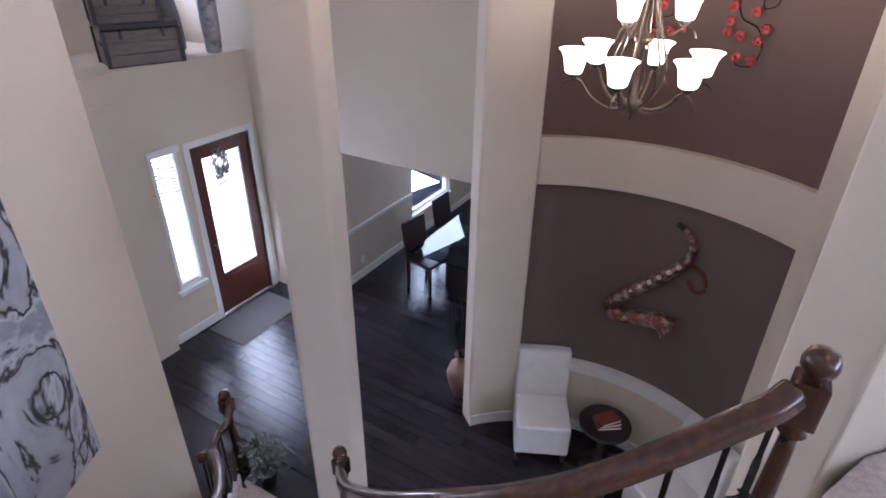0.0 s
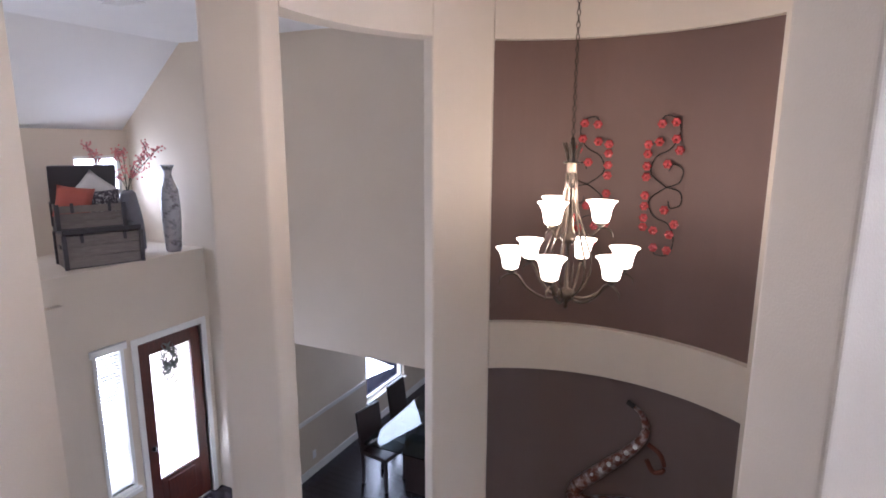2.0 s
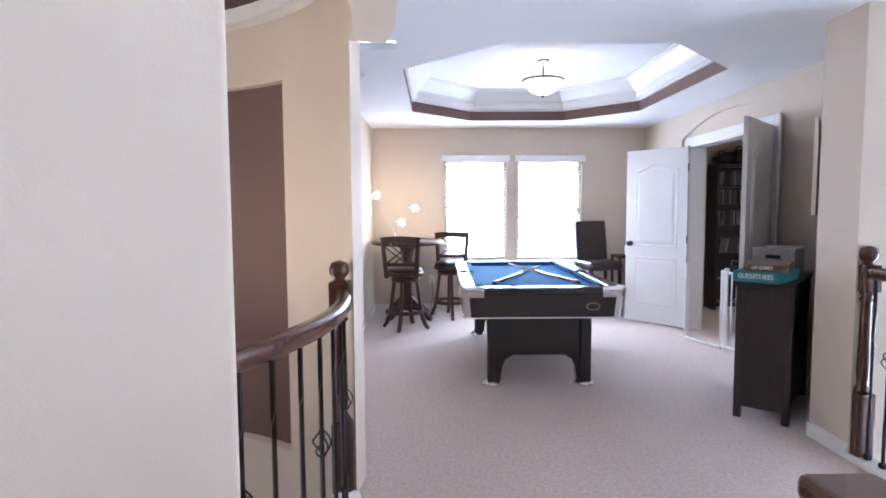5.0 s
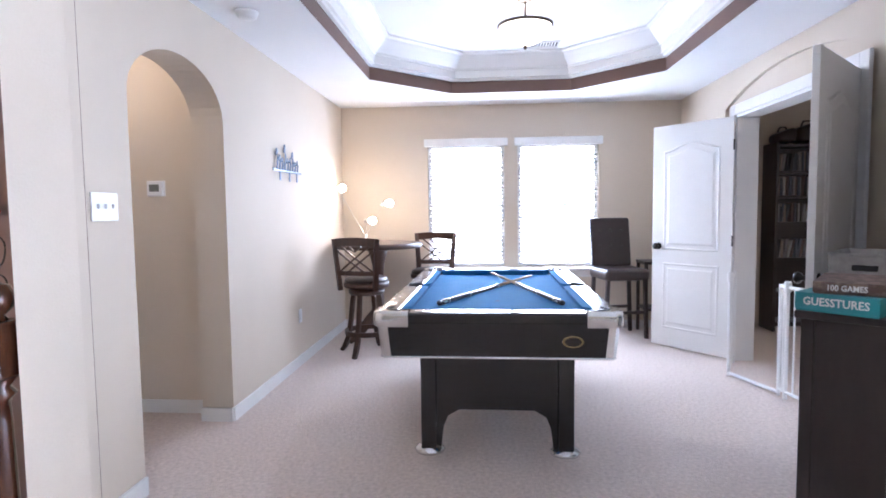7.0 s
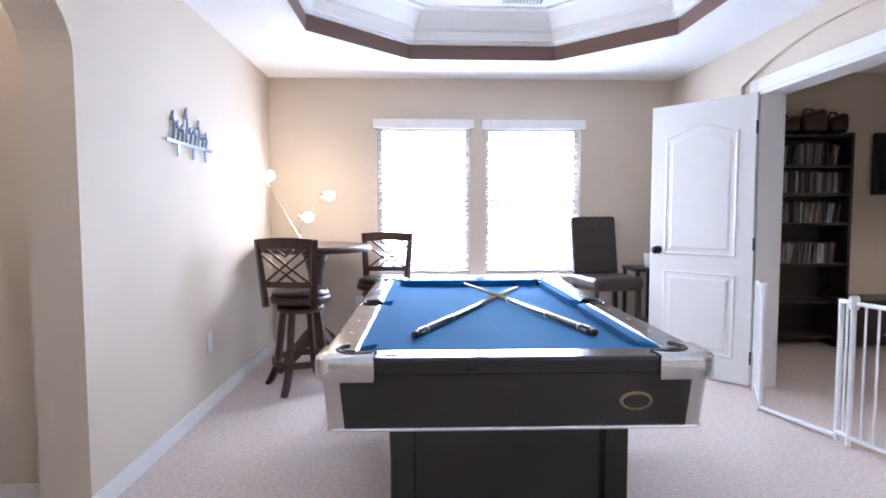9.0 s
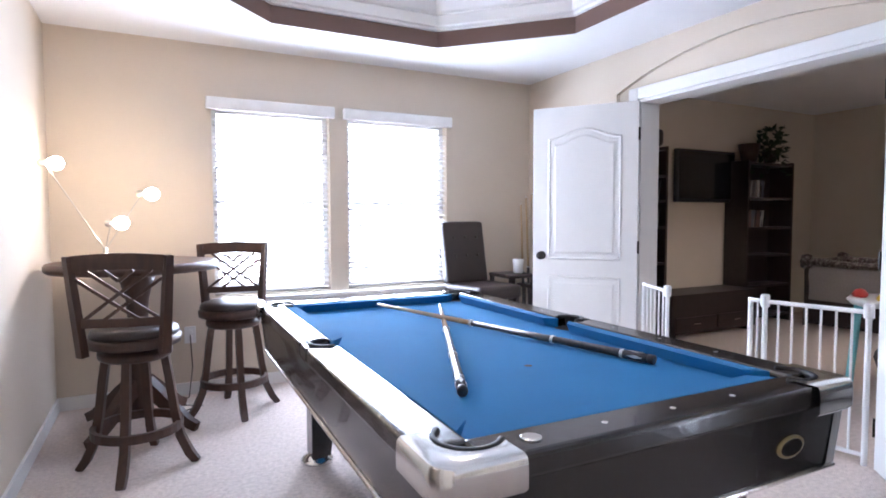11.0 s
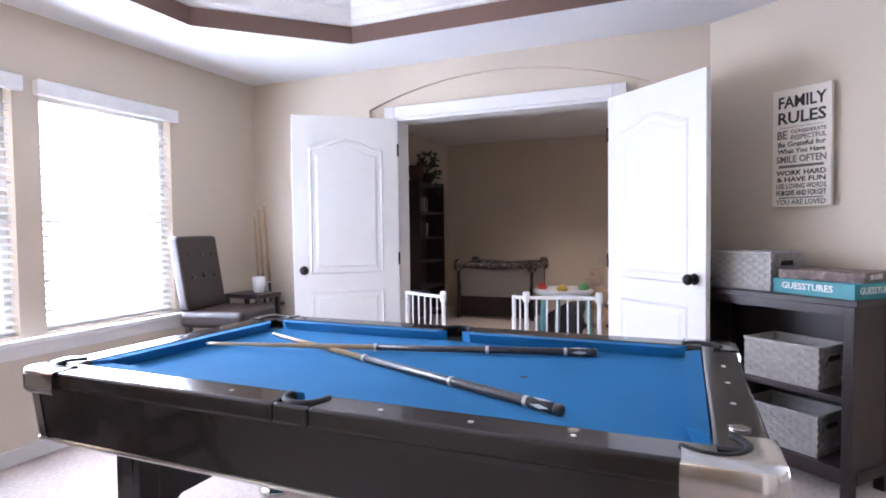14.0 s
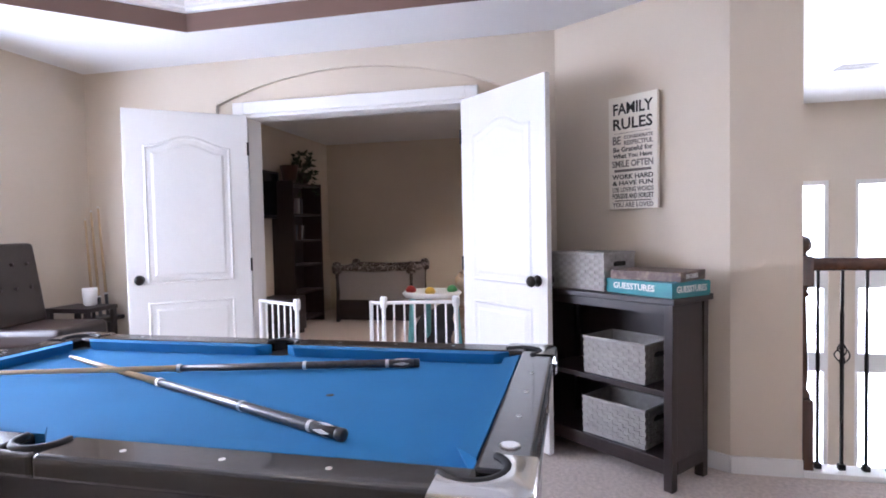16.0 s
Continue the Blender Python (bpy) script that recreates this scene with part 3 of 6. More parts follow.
def den_door(name, hinge, ang, side, label):
    """A white two-panel door with an arched upper panel, standing open; hinge at (x, y), turned by ang."""
    d = thing(name, (hinge[0], hinge[1], 0.015), ang, label, "door", "", "structure")
    w, h, t = 0.762, 2.03, 0.035
    part("leaf", box(B(), 0.003, -t / 2, 0, w, t / 2, h, 0.003), TRIM, d)
    for sgn in (1, -1):
        for z0, z1, rise in ((0.17, 0.78, 0.0), (0.90, 1.80, 0.07)):
            xs = [0.115 + (w - 0.23) * i / 16 for i in range(17)]
            tp = [(x, z1 + rise * (0.5 - 0.5 * math.cos(2 * math.pi * (x - 0.115) / (w - 0.23)))) for x in xs]
            outer = [(0.115, z0), (w - 0.115, z0)] + tp[::-1]
            cx, cz = w / 2, (z0 + z1) / 2
            pb = B()
            loops = []
            for inset, yy in ((0.0, 0.0005), (0.010, 0.007), (0.022, 0.0015), (0.045, 0.003), (0.06, 0.008)):
                loops.append([pb.verts.new((cx + (x - cx) * (1 - inset / (w / 2 - 0.115)), sgn * (t / 2 + yy), cz + (z - cz) * (1 - inset / (z1 - cz)))) for x, z in outer])
            for a, b in zip(loops, loops[1:]):
                for i in range(len(a)):
                    pb.faces.new((a[i], a[(i + 1) % len(a)], b[(i + 1) % len(a)], b[i]))
            pb.faces.new(loops[-1])
            part("panel", recalc(pb), TRIM, d)
        kb = lathe(B(), [(0.03, 0), (0.032, 0.006), (0.014, 0.012), (0.012, 0.03), (0.027, 0.04), (0.031, 0.053), (0.024, 0.066), (0.004, 0.07)], 16, pose(w - 0.07, sgn * t / 2, 0.93, -90 * sgn, 0, 0))
        smooth(part("knob", kb, KNOB, d, "dark bronze round door knob"))
    for z in (0.2, 1.0, 1.8):
        part("hinge", lathe(B(), [(0.007, z - 0.045), (0.007, z + 0.045)], 8, pose(0.0, side * 0.02, 0)), KNOB, d)
    return d


den_door("door_2", (4.163, 6.972), 129, 1, "white double-door leaf with arched panel, standing open")
den_door("door_3", (4.163, 5.448), 226, -1, "white double-door leaf with arched panel, standing open beside the bookcase")
cs = B()
for q in ((DOOR_Y0 - 0.085, 0, DOOR_Y0, DOOR_Z + 0.085), (DOOR_Y1, 0, DOOR_Y1 + 0.085, DOOR_Z + 0.085), (DOOR_Y0, DOOR_Z, DOOR_Y1, DOOR_Z + 0.085)):
    box(cs, EX - 0.05, q[0], q[1], EX - 0.028, q[2], q[3], 0.005)
for q in ((DOOR_Y0, 0, DOOR_Y0 + 0.02, DOOR_Z), (DOOR_Y1 - 0.02, 0, DOOR_Y1, DOOR_Z), (DOOR_Y0 + 0.02, DOOR_Z - 0.02, DOOR_Y1 - 0.02, DOOR_Z)):
    box(cs, EX - 0.03, q[0], q[1], EX + 0.145, q[2], q[3])
struct("door_casing", cs, TRIM, "white door casing and jamb", "trim")


# ---- pool table ----
def pool_table():
    T = thing("pool_table", (2.16, 5.945, 0), -0.8, "black pool table with blue cloth and chrome corners", "pool table")
    L, W, H = 2.16, 1.225, 0.79     # outer length (y), width (x), height
    hx, hy = W / 2, L / 2
    rail, ap = 0.115, 0.235
    # apron, slightly drawn in towards the floor
    for nm, p, q in (("apron", (-hx, -hy), (hx, -hy)), ("apron", (hx, -hy), (hx, hy)), ("apron", (hx, hy), (-hx, hy)), ("apron", (-hx, hy), (-hx, -hy))):
        d = (Vector(q) - Vector(p)).normalized()
        n_in = Vector((-d.y, d.x))
        a0, a1 = Vector(p) + d * 0.04, Vector(q) - d * 0.04
        b = B()
        vs = []
        for o, z in ((0.012, H - 0.045), (0.03, H - ap), (0.06, H - ap), (0.05, H - 0.045)):
            vs.append([b.verts.new((*(a0 + n_in * o), z)), b.verts.new((*(a1 + n_in * o), z))])
        for i in range(4):
            b.faces.new((vs[i][0], vs[i][1], vs[(i + 1) % 4][1], vs[(i + 1) % 4][0]))
        part(nm, recalc(b), BLACKWOOD, T)
        s = B()
        ii, jj = a0 + n_in * 0.028, a1 + n_in * 0.028
        tube(s, [(*ii, H - ap + 0.004), (*jj, H - ap + 0.004)], 0.007, 8)
        part("trim_strip", s, CHROME, T, "silver trim strip")
    # top rails
    for x0, y0, x1, y1 in ((-hx + 0.1, -hy, hx - 0.1, -hy + rail), (-hx + 0.1, hy - rail, hx - 0.1, hy), (-hx, -hy + 0.1, -hx + rail, -0.055), (-hx, 0.055, -hx + rail, hy - 0.1), (-hx, -0.055, -hx + 0.028, 0.055), (hx - rail, -hy + 0.1, hx, -0.055), (hx - rail, 0.055, hx, hy - 0.1), (hx - 0.028, -0.055, hx, 0.055)):
        part("rail", box(B(), x0, y0, H - 0.055, x1, y1, H, 0.012, None, 3), BLACKWOOD, T)
    part("playing_surface", box(B(), -hx + 0.09, -hy + 0.09, H - 0.10, hx - 0.09, hy - 0.09, H - 0.042), FELT, T, "blue cloth")
    # cushions
    cw = 0.05
    for x0, y0, x1, y1, ax in ((-hx + rail, -hy + 0.19, 0, -0.065, 0), (-hx + rail, 0.065, 0, hy - 0.19, 0), (hx - rail, -hy + 0.19, 1, -0.065, 1), (hx - rail, 0.065, 1, hy - 0.19, 1)):
        s = -1 if ax else 1
        b = prism(B(), [(x0, y0 - 0.03), (x0 + s * cw, y0 + 0.02), (x0 + s * cw, y1 - 0.02), (x0, y1 + 0.03)], H - 0.045, H - 0.003)
        for v in b.verts:
            if abs(v.co.x - x0) > 0.01 and v.co.z < H - 0.02:
                v.co.x -= s * 0.02
        part("cushion", recalc(b), FELT, T)
    for y0, s in ((-hy + rail, 1), (hy - rail, -1)):
        b = prism(B(), [(-hx + 0.16, y0), (-hx + 0.21, y0 + s * cw), (hx - 0.21, y0 + s * cw), (hx - 0.16, y0)], H - 0.045, H - 0.003)
        for v in b.verts:
            if abs(v.co.y - y0) > 0.01 and v.co.z < H - 0.02:
                v.co.y -= s * 0.02
        part("cushion", recalc(b), FELT, T)
    # pockets: dark cups with a black lip; a flat black disc paints the hole's shade
    HOLE = mat("black_pocket_rubber", (0.008, 0.008, 0.009), 0.6)
    for sx in (-1, 1):
        for sy in (-1, 0, 1):
            px, py = sx * (hx - (0.115 if sy else 0.085)), sy * (hy - 0.115)
            a_mid = math.atan2(sy * 1.0, sx * 1.0) if sy else (0 if sx > 0 else math.pi)
            pr = 0.068 if sy else 0.06
            cup = B()
            cw_ = [[cup.verts.new((px + pr * math.cos(a_mid + 1.75 * (i / 8 - 1)), py + pr * math.sin(a_mid + 1.75 * (i / 8 - 1)), z)) for i in range(17)] for z in (H - 0.04, H)]
            for i in range(16):
                cup.faces.new((cw_[0][i], cw_[0][i + 1], cw_[1][i + 1], cw_[1][i]))
            part("pocket", cup, HOLE, T, "black pocket")
            pad = lathe(B(), [(0.001, H - 0.0405), (pr, H - 0.0405)], 20, pose(px, py, 0), False)
            part("pocket_shade_disc", pad, HOLE, T)
            lip = B()
            span = 1.75
            tube(lip, [(px + pr * math.cos(a_mid + span * (i / 10 - 1)), py + pr * math.sin(a_mid + span * (i / 10 - 1)), H - 0.001) for i in range(21)], 0.009, 6)
            smooth(part("pocket_lip", lip, HOLE, T))
            if sy:
                # chrome corner: top plate with the pocket cut out, and a wrapped skirt
                c = B()
                n = 10
                inner = [(px + (pr + 0.008) * math.cos(a_mid + 1.6 * (i / n * 2 - 1)), py + (pr + 0.008) * math.sin(a_mid + 1.6 * (i / n * 2 - 1))) for i in range(n + 1)]
                cr = 0.05
                ex, ey = sx * (hx + 0.004), sy * (hy + 0.004)
                far = 0.17
                out = [(sx * (hx - far), ey)] if sx * sy < 0 else [(ex, sy * (hy - far))]
                cc = (ex - sx * cr, ey - sy * cr)
                q = [(cc[0] + cr * math.cos(a_mid - math.pi / 4 + math.pi / 2 * i / 8), cc[1] + cr * math.sin(a_mid - math.pi / 4 + math.pi / 2 * i / 8)) for i in range(9)]
                ends = [(sx * (hx - far), ey), (ex, sy * (hy - far))]
                if (Vector(ends[0]) - Vector(q[0])).length > (Vector(ends[1]) - Vector(q[0])).length:
                    ends = ends[::-1]
                outer = [ends[0]] + q + [ends[1]]
                ta = [c.verts.new((*p, H + 0.004)) for p in inner]
                tb_ = [c.verts.new((*p, H + 0.004)) for p in outer]
                for i in range(n):
                    c.faces.new((ta[i], ta[i + 1], tb_[i + 1], tb_[i]))
                prev = tb_
                for off, z in ((0.007, H - 0.004), (0.009, H - 0.02), (0.009, H - 0.062), (0.0, H - 0.072)):
                    cur = []
                    for p in outer:
                        dv = Vector((p[0] - px, p[1] - py)).normalized()
                        cur.append(c.verts.new((p[0] + dv.x * off, p[1] + dv.y * off, z)))
                    for i in range(n):
                        c.faces.new((prev[i], prev[i + 1], cur[i + 1], cur[i]))
                    prev = cur
                smooth(part("corner_cap", recalc(c), CHROME, T, "chrome corner cap"))
                sk = B()
                cx_, cy_ = sx * (hx - 0.02), sy * (hy - 0.02)
                prism(sk, [(sx * (hx - 0.065), sy * (hy - 0.012)), (sx * (hx - 0.03), sy * (hy - 0.012)), (sx * (hx - 0.012), sy * (hy - 0.03)), (sx * (hx - 0.012), sy * (hy - 0.065))], H - ap, H - 0.065)
                for v in sk.verts:
                    if v.co.z < H - 0.2:
                        v.co.x -= sx * 0.014
                        v.co.y -= sy * 0.014
                part("corner_post", recalc(sk), CHROME, T, "silver corner post")
    # sights on the rails
    pearl = mat("pearl_inlay", (0.75, 0.74, 0.7), 0.25)
    spots = [(x, s * (hy - 0.055)) for x in (-0.2, 0, 0.2) for s in (-1, 1)] + [(s * (hx - 0.055), y) for y in (-0.70, -0.47, -0.235, 0.235, 0.47, 0.70) for s in (-1, 1)]
    for x, y in spots:
        part("sight", lathe(B(), [(0.007, H), (0.007, H + 0.0012)], 10, pose(x, y, 0)), pearl, T)
    part("ball_counter", lathe(B(), [(0.022, H), (0.022, H + 0.003), (0.018, H + 0.004)], 16, pose(-hx + 0.225, -hy + 0.055, 0)), CHROME, T)
    part("foot_spot", lathe(B(), [(0.013, H - 0.0415), (0.013, H - 0.041)], 14, pose(0.012, -0.44, 0)), HOLE, T)
    # maker's plate: a plain oval
    o = B()
    lathe(o, [(1, 0), (1, 0.004), (0.88, 0.006)], 28, pose(0.375, -hy + 0.0215, H - 0.145, 95.4, 0, 0) @ Matrix.Diagonal((0.052, 0.030, 1, 1)))
    part("badge", o, mat("dull_gold", (0.30, 0.22, 0.10), 0.35, 0.8), T, "dull gold oval badge")
    o = B()
    lathe(o, [(1, 0.006), (0.9, 0.008)], 28, pose(0.375, -hy + 0.0215, H - 0.145, 95.4, 0, 0) @ Matrix.Diagonal((0.042, 0.023, 1, 1)))
    part("badge_face", o, BLACKWOOD, T)
    # two pedestal legs at each end, joined by a panel
    for sy in (-1, 1):
        y = sy * (hy - 0.21)
        pn = [(-0.41, 0.56), (-0.39, 0.02), (-0.30, 0.02), (-0.285, 0.14), (-0.26, 0.20), (-0.20, 0.235), (0.20, 0.235), (0.26, 0.20), (0.285, 0.14), (0.30, 0.02), (0.39, 0.02), (0.41, 0.56)]
        b = prism(B(), pn, -0.025, 0.025)
        bmesh.ops.rotate(b, cent=(0, 0, 0), matrix=Matrix.Rotation(radians(90), 3, "X"), verts=b.verts)
        bmesh.ops.translate(b, vec=(0, y, 0), verts=b.verts)
        part("leg_panel", recalc(b), BLACKWOOD, T)
        for sx in (-1, 1):
            lb = B()
            box(lb, sx * 0.362 - 0.04, y - 0.06, 0.03, sx * 0.362 + 0.04, y + 0.06, 0.565, 0.006)
            leg = part("leg", lb, BLACKWOOD, T)
            ft = lathe(B(), [(0.08, 0), (0.083, 0.008), (0.075, 0.02), (0.04, 0.045), (0.024, 0.055)], 24, pose(sx * 0.362, y, 0))
            smooth(part("levelling_foot", ft, CHROME, leg, "chrome levelling foot"))
    part("stretcher", box(B(), -0.03, -hy + 0.21, 0.30, 0.03, hy - 0.21, 0.52, 0.005), BLACKWOOD, T)
    return T


pool_table()


# ---- lettering ----
INK = mat("black_print", (0.02, 0.018, 0.017), 0.7)
GREYINK = mat("grey_print", (0.16, 0.14, 0.13), 0.7)


def letters(body, size, m, material, parent, width=None, name="lettering"):
    """A line of raised print, its middle at m, squeezed to a width where one is given."""
    cu = bpy.data.curves.new(name, "FONT")
    cu.body, cu.size, cu.align_x, cu.align_y, cu.extrude = body, size, "CENTER", "CENTER", 0.0008
    cu.resolution_u, cu.offset = 2, size * 0.022
    tmp = new(name, cu)
    bpy.context.view_layer.update()
    me = bpy.data.meshes.new_from_object(tmp.evaluated_get(bpy.context.evaluated_depsgraph_get()))
    bpy.data.objects.remove(tmp)
    me.materials.clear()
    me.materials.append(material)
    xs = [v.co.x for v in me.vertices]
    sx = width / (max(xs) - min(xs)) if width else 1
    ob = new(name, me)
    ob.parent = parent
    ob.matrix_basis = m @ Matrix.Diagonal((sx, 1, 1, 1))
    return ob


# ---- bar stools and the tall table ----
def bar_stool(turn):
    """turn: how far the legs stand swivelled against the seat."""
    S = thing("bar_stool", (0, 0, 0), 0, "dark brown wooden swivel bar stool with a lattice back", "bar stool", "bar stools at the tall table")
    # four splayed legs with a curved foot
    for a in (45 + turn, 135 + turn, 225 + turn, 315 + turn):
        c, s = math.cos(radians(a)), math.sin(radians(a))
        b = B()
        prof = [(0.13, 0.57), (0.15, 0.44), (0.17, 0.28), (0.195, 0.14), (0.235, 0.05), (0.27, 0.0)]
        tube(b, [(c * r, s * r, z) for r, z in prof], [0.022, 0.023, 0.023, 0.024, 0.025, 0.022], 4, [(0.8, 0.8), (-0.8, 0.8), (-0.8, -0.8), (0.8, -0.8)])
        part("leg", recalc(b), STOOLWOOD, S)
    fr = B()
    tube(fr, [(0.195 * math.cos(i * math.pi / 16), 0.195 * math.sin(i * math.pi / 16), 0.20) for i in range(33)], 0.016, 6, [(0.7, 1.3), (-0.7, 1.3), (-0.7, -1.3), (0.7, -1.3)])
    part("foot_ring", recalc(fr), STOOLWOOD, S)
    smooth(part("swivel", lathe(B(), [(0.15, 0.545), (0.165, 0.56), (0.165, 0.585), (0.12, 0.595), (0.12, 0.605)], 24), STOOLWOOD, S))
    smooth(part("seat_frame", lathe(B(), [(0.17, 0.605), (0.205, 0.615), (0.21, 0.65), (0.195, 0.662)], 32), STOOLWOOD, S))
    smooth(part("seat", lathe(B(), [(0.192, 0.655), (0.20, 0.672), (0.19, 0.695), (0.15, 0.71), (0.05, 0.716), (0.002, 0.717)], 32), LEATHER, S, "black vinyl cushion"))
    # back: two stiles, top rail, lower rail, crossed slats
    def at(u, z):
        """Back at x = u; leans away with height."""
        return (u, -0.185 - 0.10 * (z - 0.62) - 0.03 * (1 - (u / 0.2) ** 2) * 0.6, z)
    for sx in (-1, 1):
        b = B()
        tube(b, [at(sx * (0.17 + 0.035 * (z - 0.6) / 0.45), z) for z in (0.60, 0.75, 0.9, 1.06)], [0.022, 0.021, 0.02, 0.017], 4, [(1, 0.8), (-1, 0.8), (-1, -0.8), (1, -0.8)])
        part("back_stile", recalc(b), STOOLWOOD, S)
    for nm, z, h in (("top_rail", 1.025, 2.6), ("lower_rail", 0.755, 1.4)):
        b = B()
        tube(b, [at(u, z + (0.012 * math.cos(u * 8) if nm == "top_rail" else 0)) for u in (-0.185, -0.12, -0.06, 0, 0.06, 0.12, 0.185)], 0.014, 4, [(0.7, h), (-0.7, h), (-0.7, -h), (0.7, -h)])
        part(nm, recalc(b), STOOLWOOD, S)
    for u0, z0, u1, z1 in ((-0.155, 0.77, 0.135, 0.995), (-0.135, 0.995, 0.155, 0.77), (-0.07, 0.77, 0.175, 0.955), (-0.175, 0.955, 0.07, 0.77), (-0.06, 0.995, 0.0, 0.945), (0.06, 0.995, 0.0, 0.945)):
        b = B()
        tube(b, [at(u0 + (u1 - u0) * k / 6, z0 + (z1 - z0) * k / 6) for k in range(7)], 0.009, 4, [(0.8, 0.8), (-0.8, 0.8), (-0.8, -0.8), (0.8, -0.8)])
        part("back_slat", recalc(b), STOOLWOOD, S)
    return S


bar_stool(42).matrix_basis = pose(1.005, 7.17, 0, 0, 0, -12)
bar_stool(58).matrix_basis = pose(1.535, 7.83, 0, 0, 0, 172)


def pub_table():
    T = thing("pub_table", (1.0, 7.78, 0), 20, "tall round dark wooden pub table on a pedestal", "table")
    smooth(part("tabletop", lathe(B(), [(0.40, 0.925), (0.44, 0.93), (0.452, 0.945), (0.452, 0.965), (0.44, 0.98), (0.42, 0.982), (0.02, 0.982)], 48), STOOLWOOD, T))
    smooth(part("pedestal", lathe(B(), [(0.055, 0.10), (0.06, 0.2), (0.075, 0.24), (0.055, 0.28), (0.05, 0.5), (0.06, 0.75), (0.085, 0.85), (0.11, 0.925)], 24), STOOLWOOD, T))
    for k in range(4):
        b = B()
        a = radians(90 * k + 30)
        c, s = math.cos(a), math.sin(a)
        tube(b, [(c * r, s * r, z) for r, z in ((0.04, 0.26), (0.12, 0.20), (0.22, 0.12), (0.32, 0.05), (0.38, 0.025))], [0.045, 0.042, 0.036, 0.03, 0.026], 4, [(0.7, 1), (-0.7, 1), (-0.7, -1), (0.7, -1)])
        part("foot", recalc(b), STOOLWOOD, T)


pub_table()


def table_lamp():
    bx, by, bz = 0.837, 7.95, 0.982
    Lp = thing("table_lamp", (bx, by, bz), 0, "slim metal lamp with three lit globe bulbs on the pub table", "lamp")
    metal = mat("pale_nickel", (0.55, 0.52, 0.48), 0.3, 0.9)
    smooth(part("base", lathe(B(), [(0.075, 0), (0.075, 0.012), (0.035, 0.022), (0.012, 0.05), (0.016, 0.07), (0.004, 0.08)], 24), metal, Lp))
    for end in ((-0.285, -0.02, 0.565), (0.20, 0.03, 0.40), (0.035, -0.06, 0.22)):
        b = B()
        tube(b, [(0, 0, 0.06), (end[0] * 0.5, end[1] * 0.5, 0.06 + (end[2] - 0.06) * 0.5), end], 0.004, 6)
        part("arm", b, metal, Lp)
        e = Vector(end)
        smooth(part("socket", lathe(B(), [(0.014, -0.03), (0.022, -0.02), (0.022, 0.012), (0.014, 0.016)], 12, pose(*e, 0, 90, 0)), metal, Lp))
        smooth(part("bulb", lathe(B(), [(0.012, 0.01), (0.03, 0.025), (0.042, 0.055), (0.032, 0.085), (0.004, 0.098)], 16, pose(*e, 0, 90, 0)), BULBGLASS, Lp, "lit globe bulb"))
        bulb("lamp_bulb_light", (bx + e.x + 0.06, by + e.y - 0.06, bz + e.z), 4.5)


table_lamp()


def bar_chair():
    """A tall upholstered chair with a buttoned back."""
    C = thing("tall_chair", (3.45, 7.93, 0), 190, "tall dark brown leather bar chair with a buttoned back", "chair")
    for x in (-0.19, 0.19):
        for y in (-0.19, 0.19):
            b = box(B(), x - 0.018, y - 0.018, 0, x + 0.018, y + 0.018, 0.60, 0.003)
            for v in b.verts:
                if v.co.z < 0.1:
                    v.co.x += 0.02 * (1 if x > 0 else -1)
            part("leg", b, CABWOOD, C)
    for q in ((-0.19, -0.2, 0.19, -0.18), (-0.19, 0.18, 0.19, 0.2)):
        part("stretcher", box(B(), q[0], q[1], 0.25, q[2], q[3], 0.28), CABWOOD, C)
    part("seat", box(B(), -0.225, -0.24, 0.585, 0.225, 0.23, 0.70, 0.035, None, 4), LEATHER, C)
    b = box(B(), -0.215, -0.245, 0.69, 0.215, -0.165, 1.20, 0.025, None, 4)
    for v in b.verts:
        v.co.y -= 0.16 * (v.co.z - 0.69)
    back = part("backrest", b, LEATHER, C)
    for i in range(3):
        for j in range(2):
            z = 0.92 + 0.15 * j
            smooth(part("button", lathe(B(), [(0.013, 0), (0.012, 0.006), (0.002, 0.009)], 10, pose(-0.12 + 0.12 * i, -0.165 - 0.16 * (z - 0.69), z, -80, 0, 0)), LEATHER, back))


bar_chair()

st2 = thing("side_table", (3.83, 8.07, 0), 0, "small black side table in the corner", "table")
part("tabletop", box(B(), -0.13, -0.17, 0.725, 0.13, 0.17, 0.755, 0.004), CABWOOD, st2)
part("shelf", box(B(), -0.11, -0.15, 0.25, 0.11, 0.15, 0.27), CABWOOD, st2)
for x in (-0.11, 0.11):
    for y in (-0.15, 0.15):
        part("leg", box(B(), x - 0.015, y - 0.015, 0, x + 0.015, y + 0.015, 0.725), CABWOOD, st2)
cup = thing("cup", (3.87, 8.04, 0.755), 0, "white ceramic cup on the small black table", "cup")
smooth(part("body", lathe(B(), [(0.03, 0), (0.042, 0.01), (0.048, 0.12), (0.044, 0.122), (0.038, 0.012), (0.002, 0.012)], 20), WHITEPLASTIC, cup))

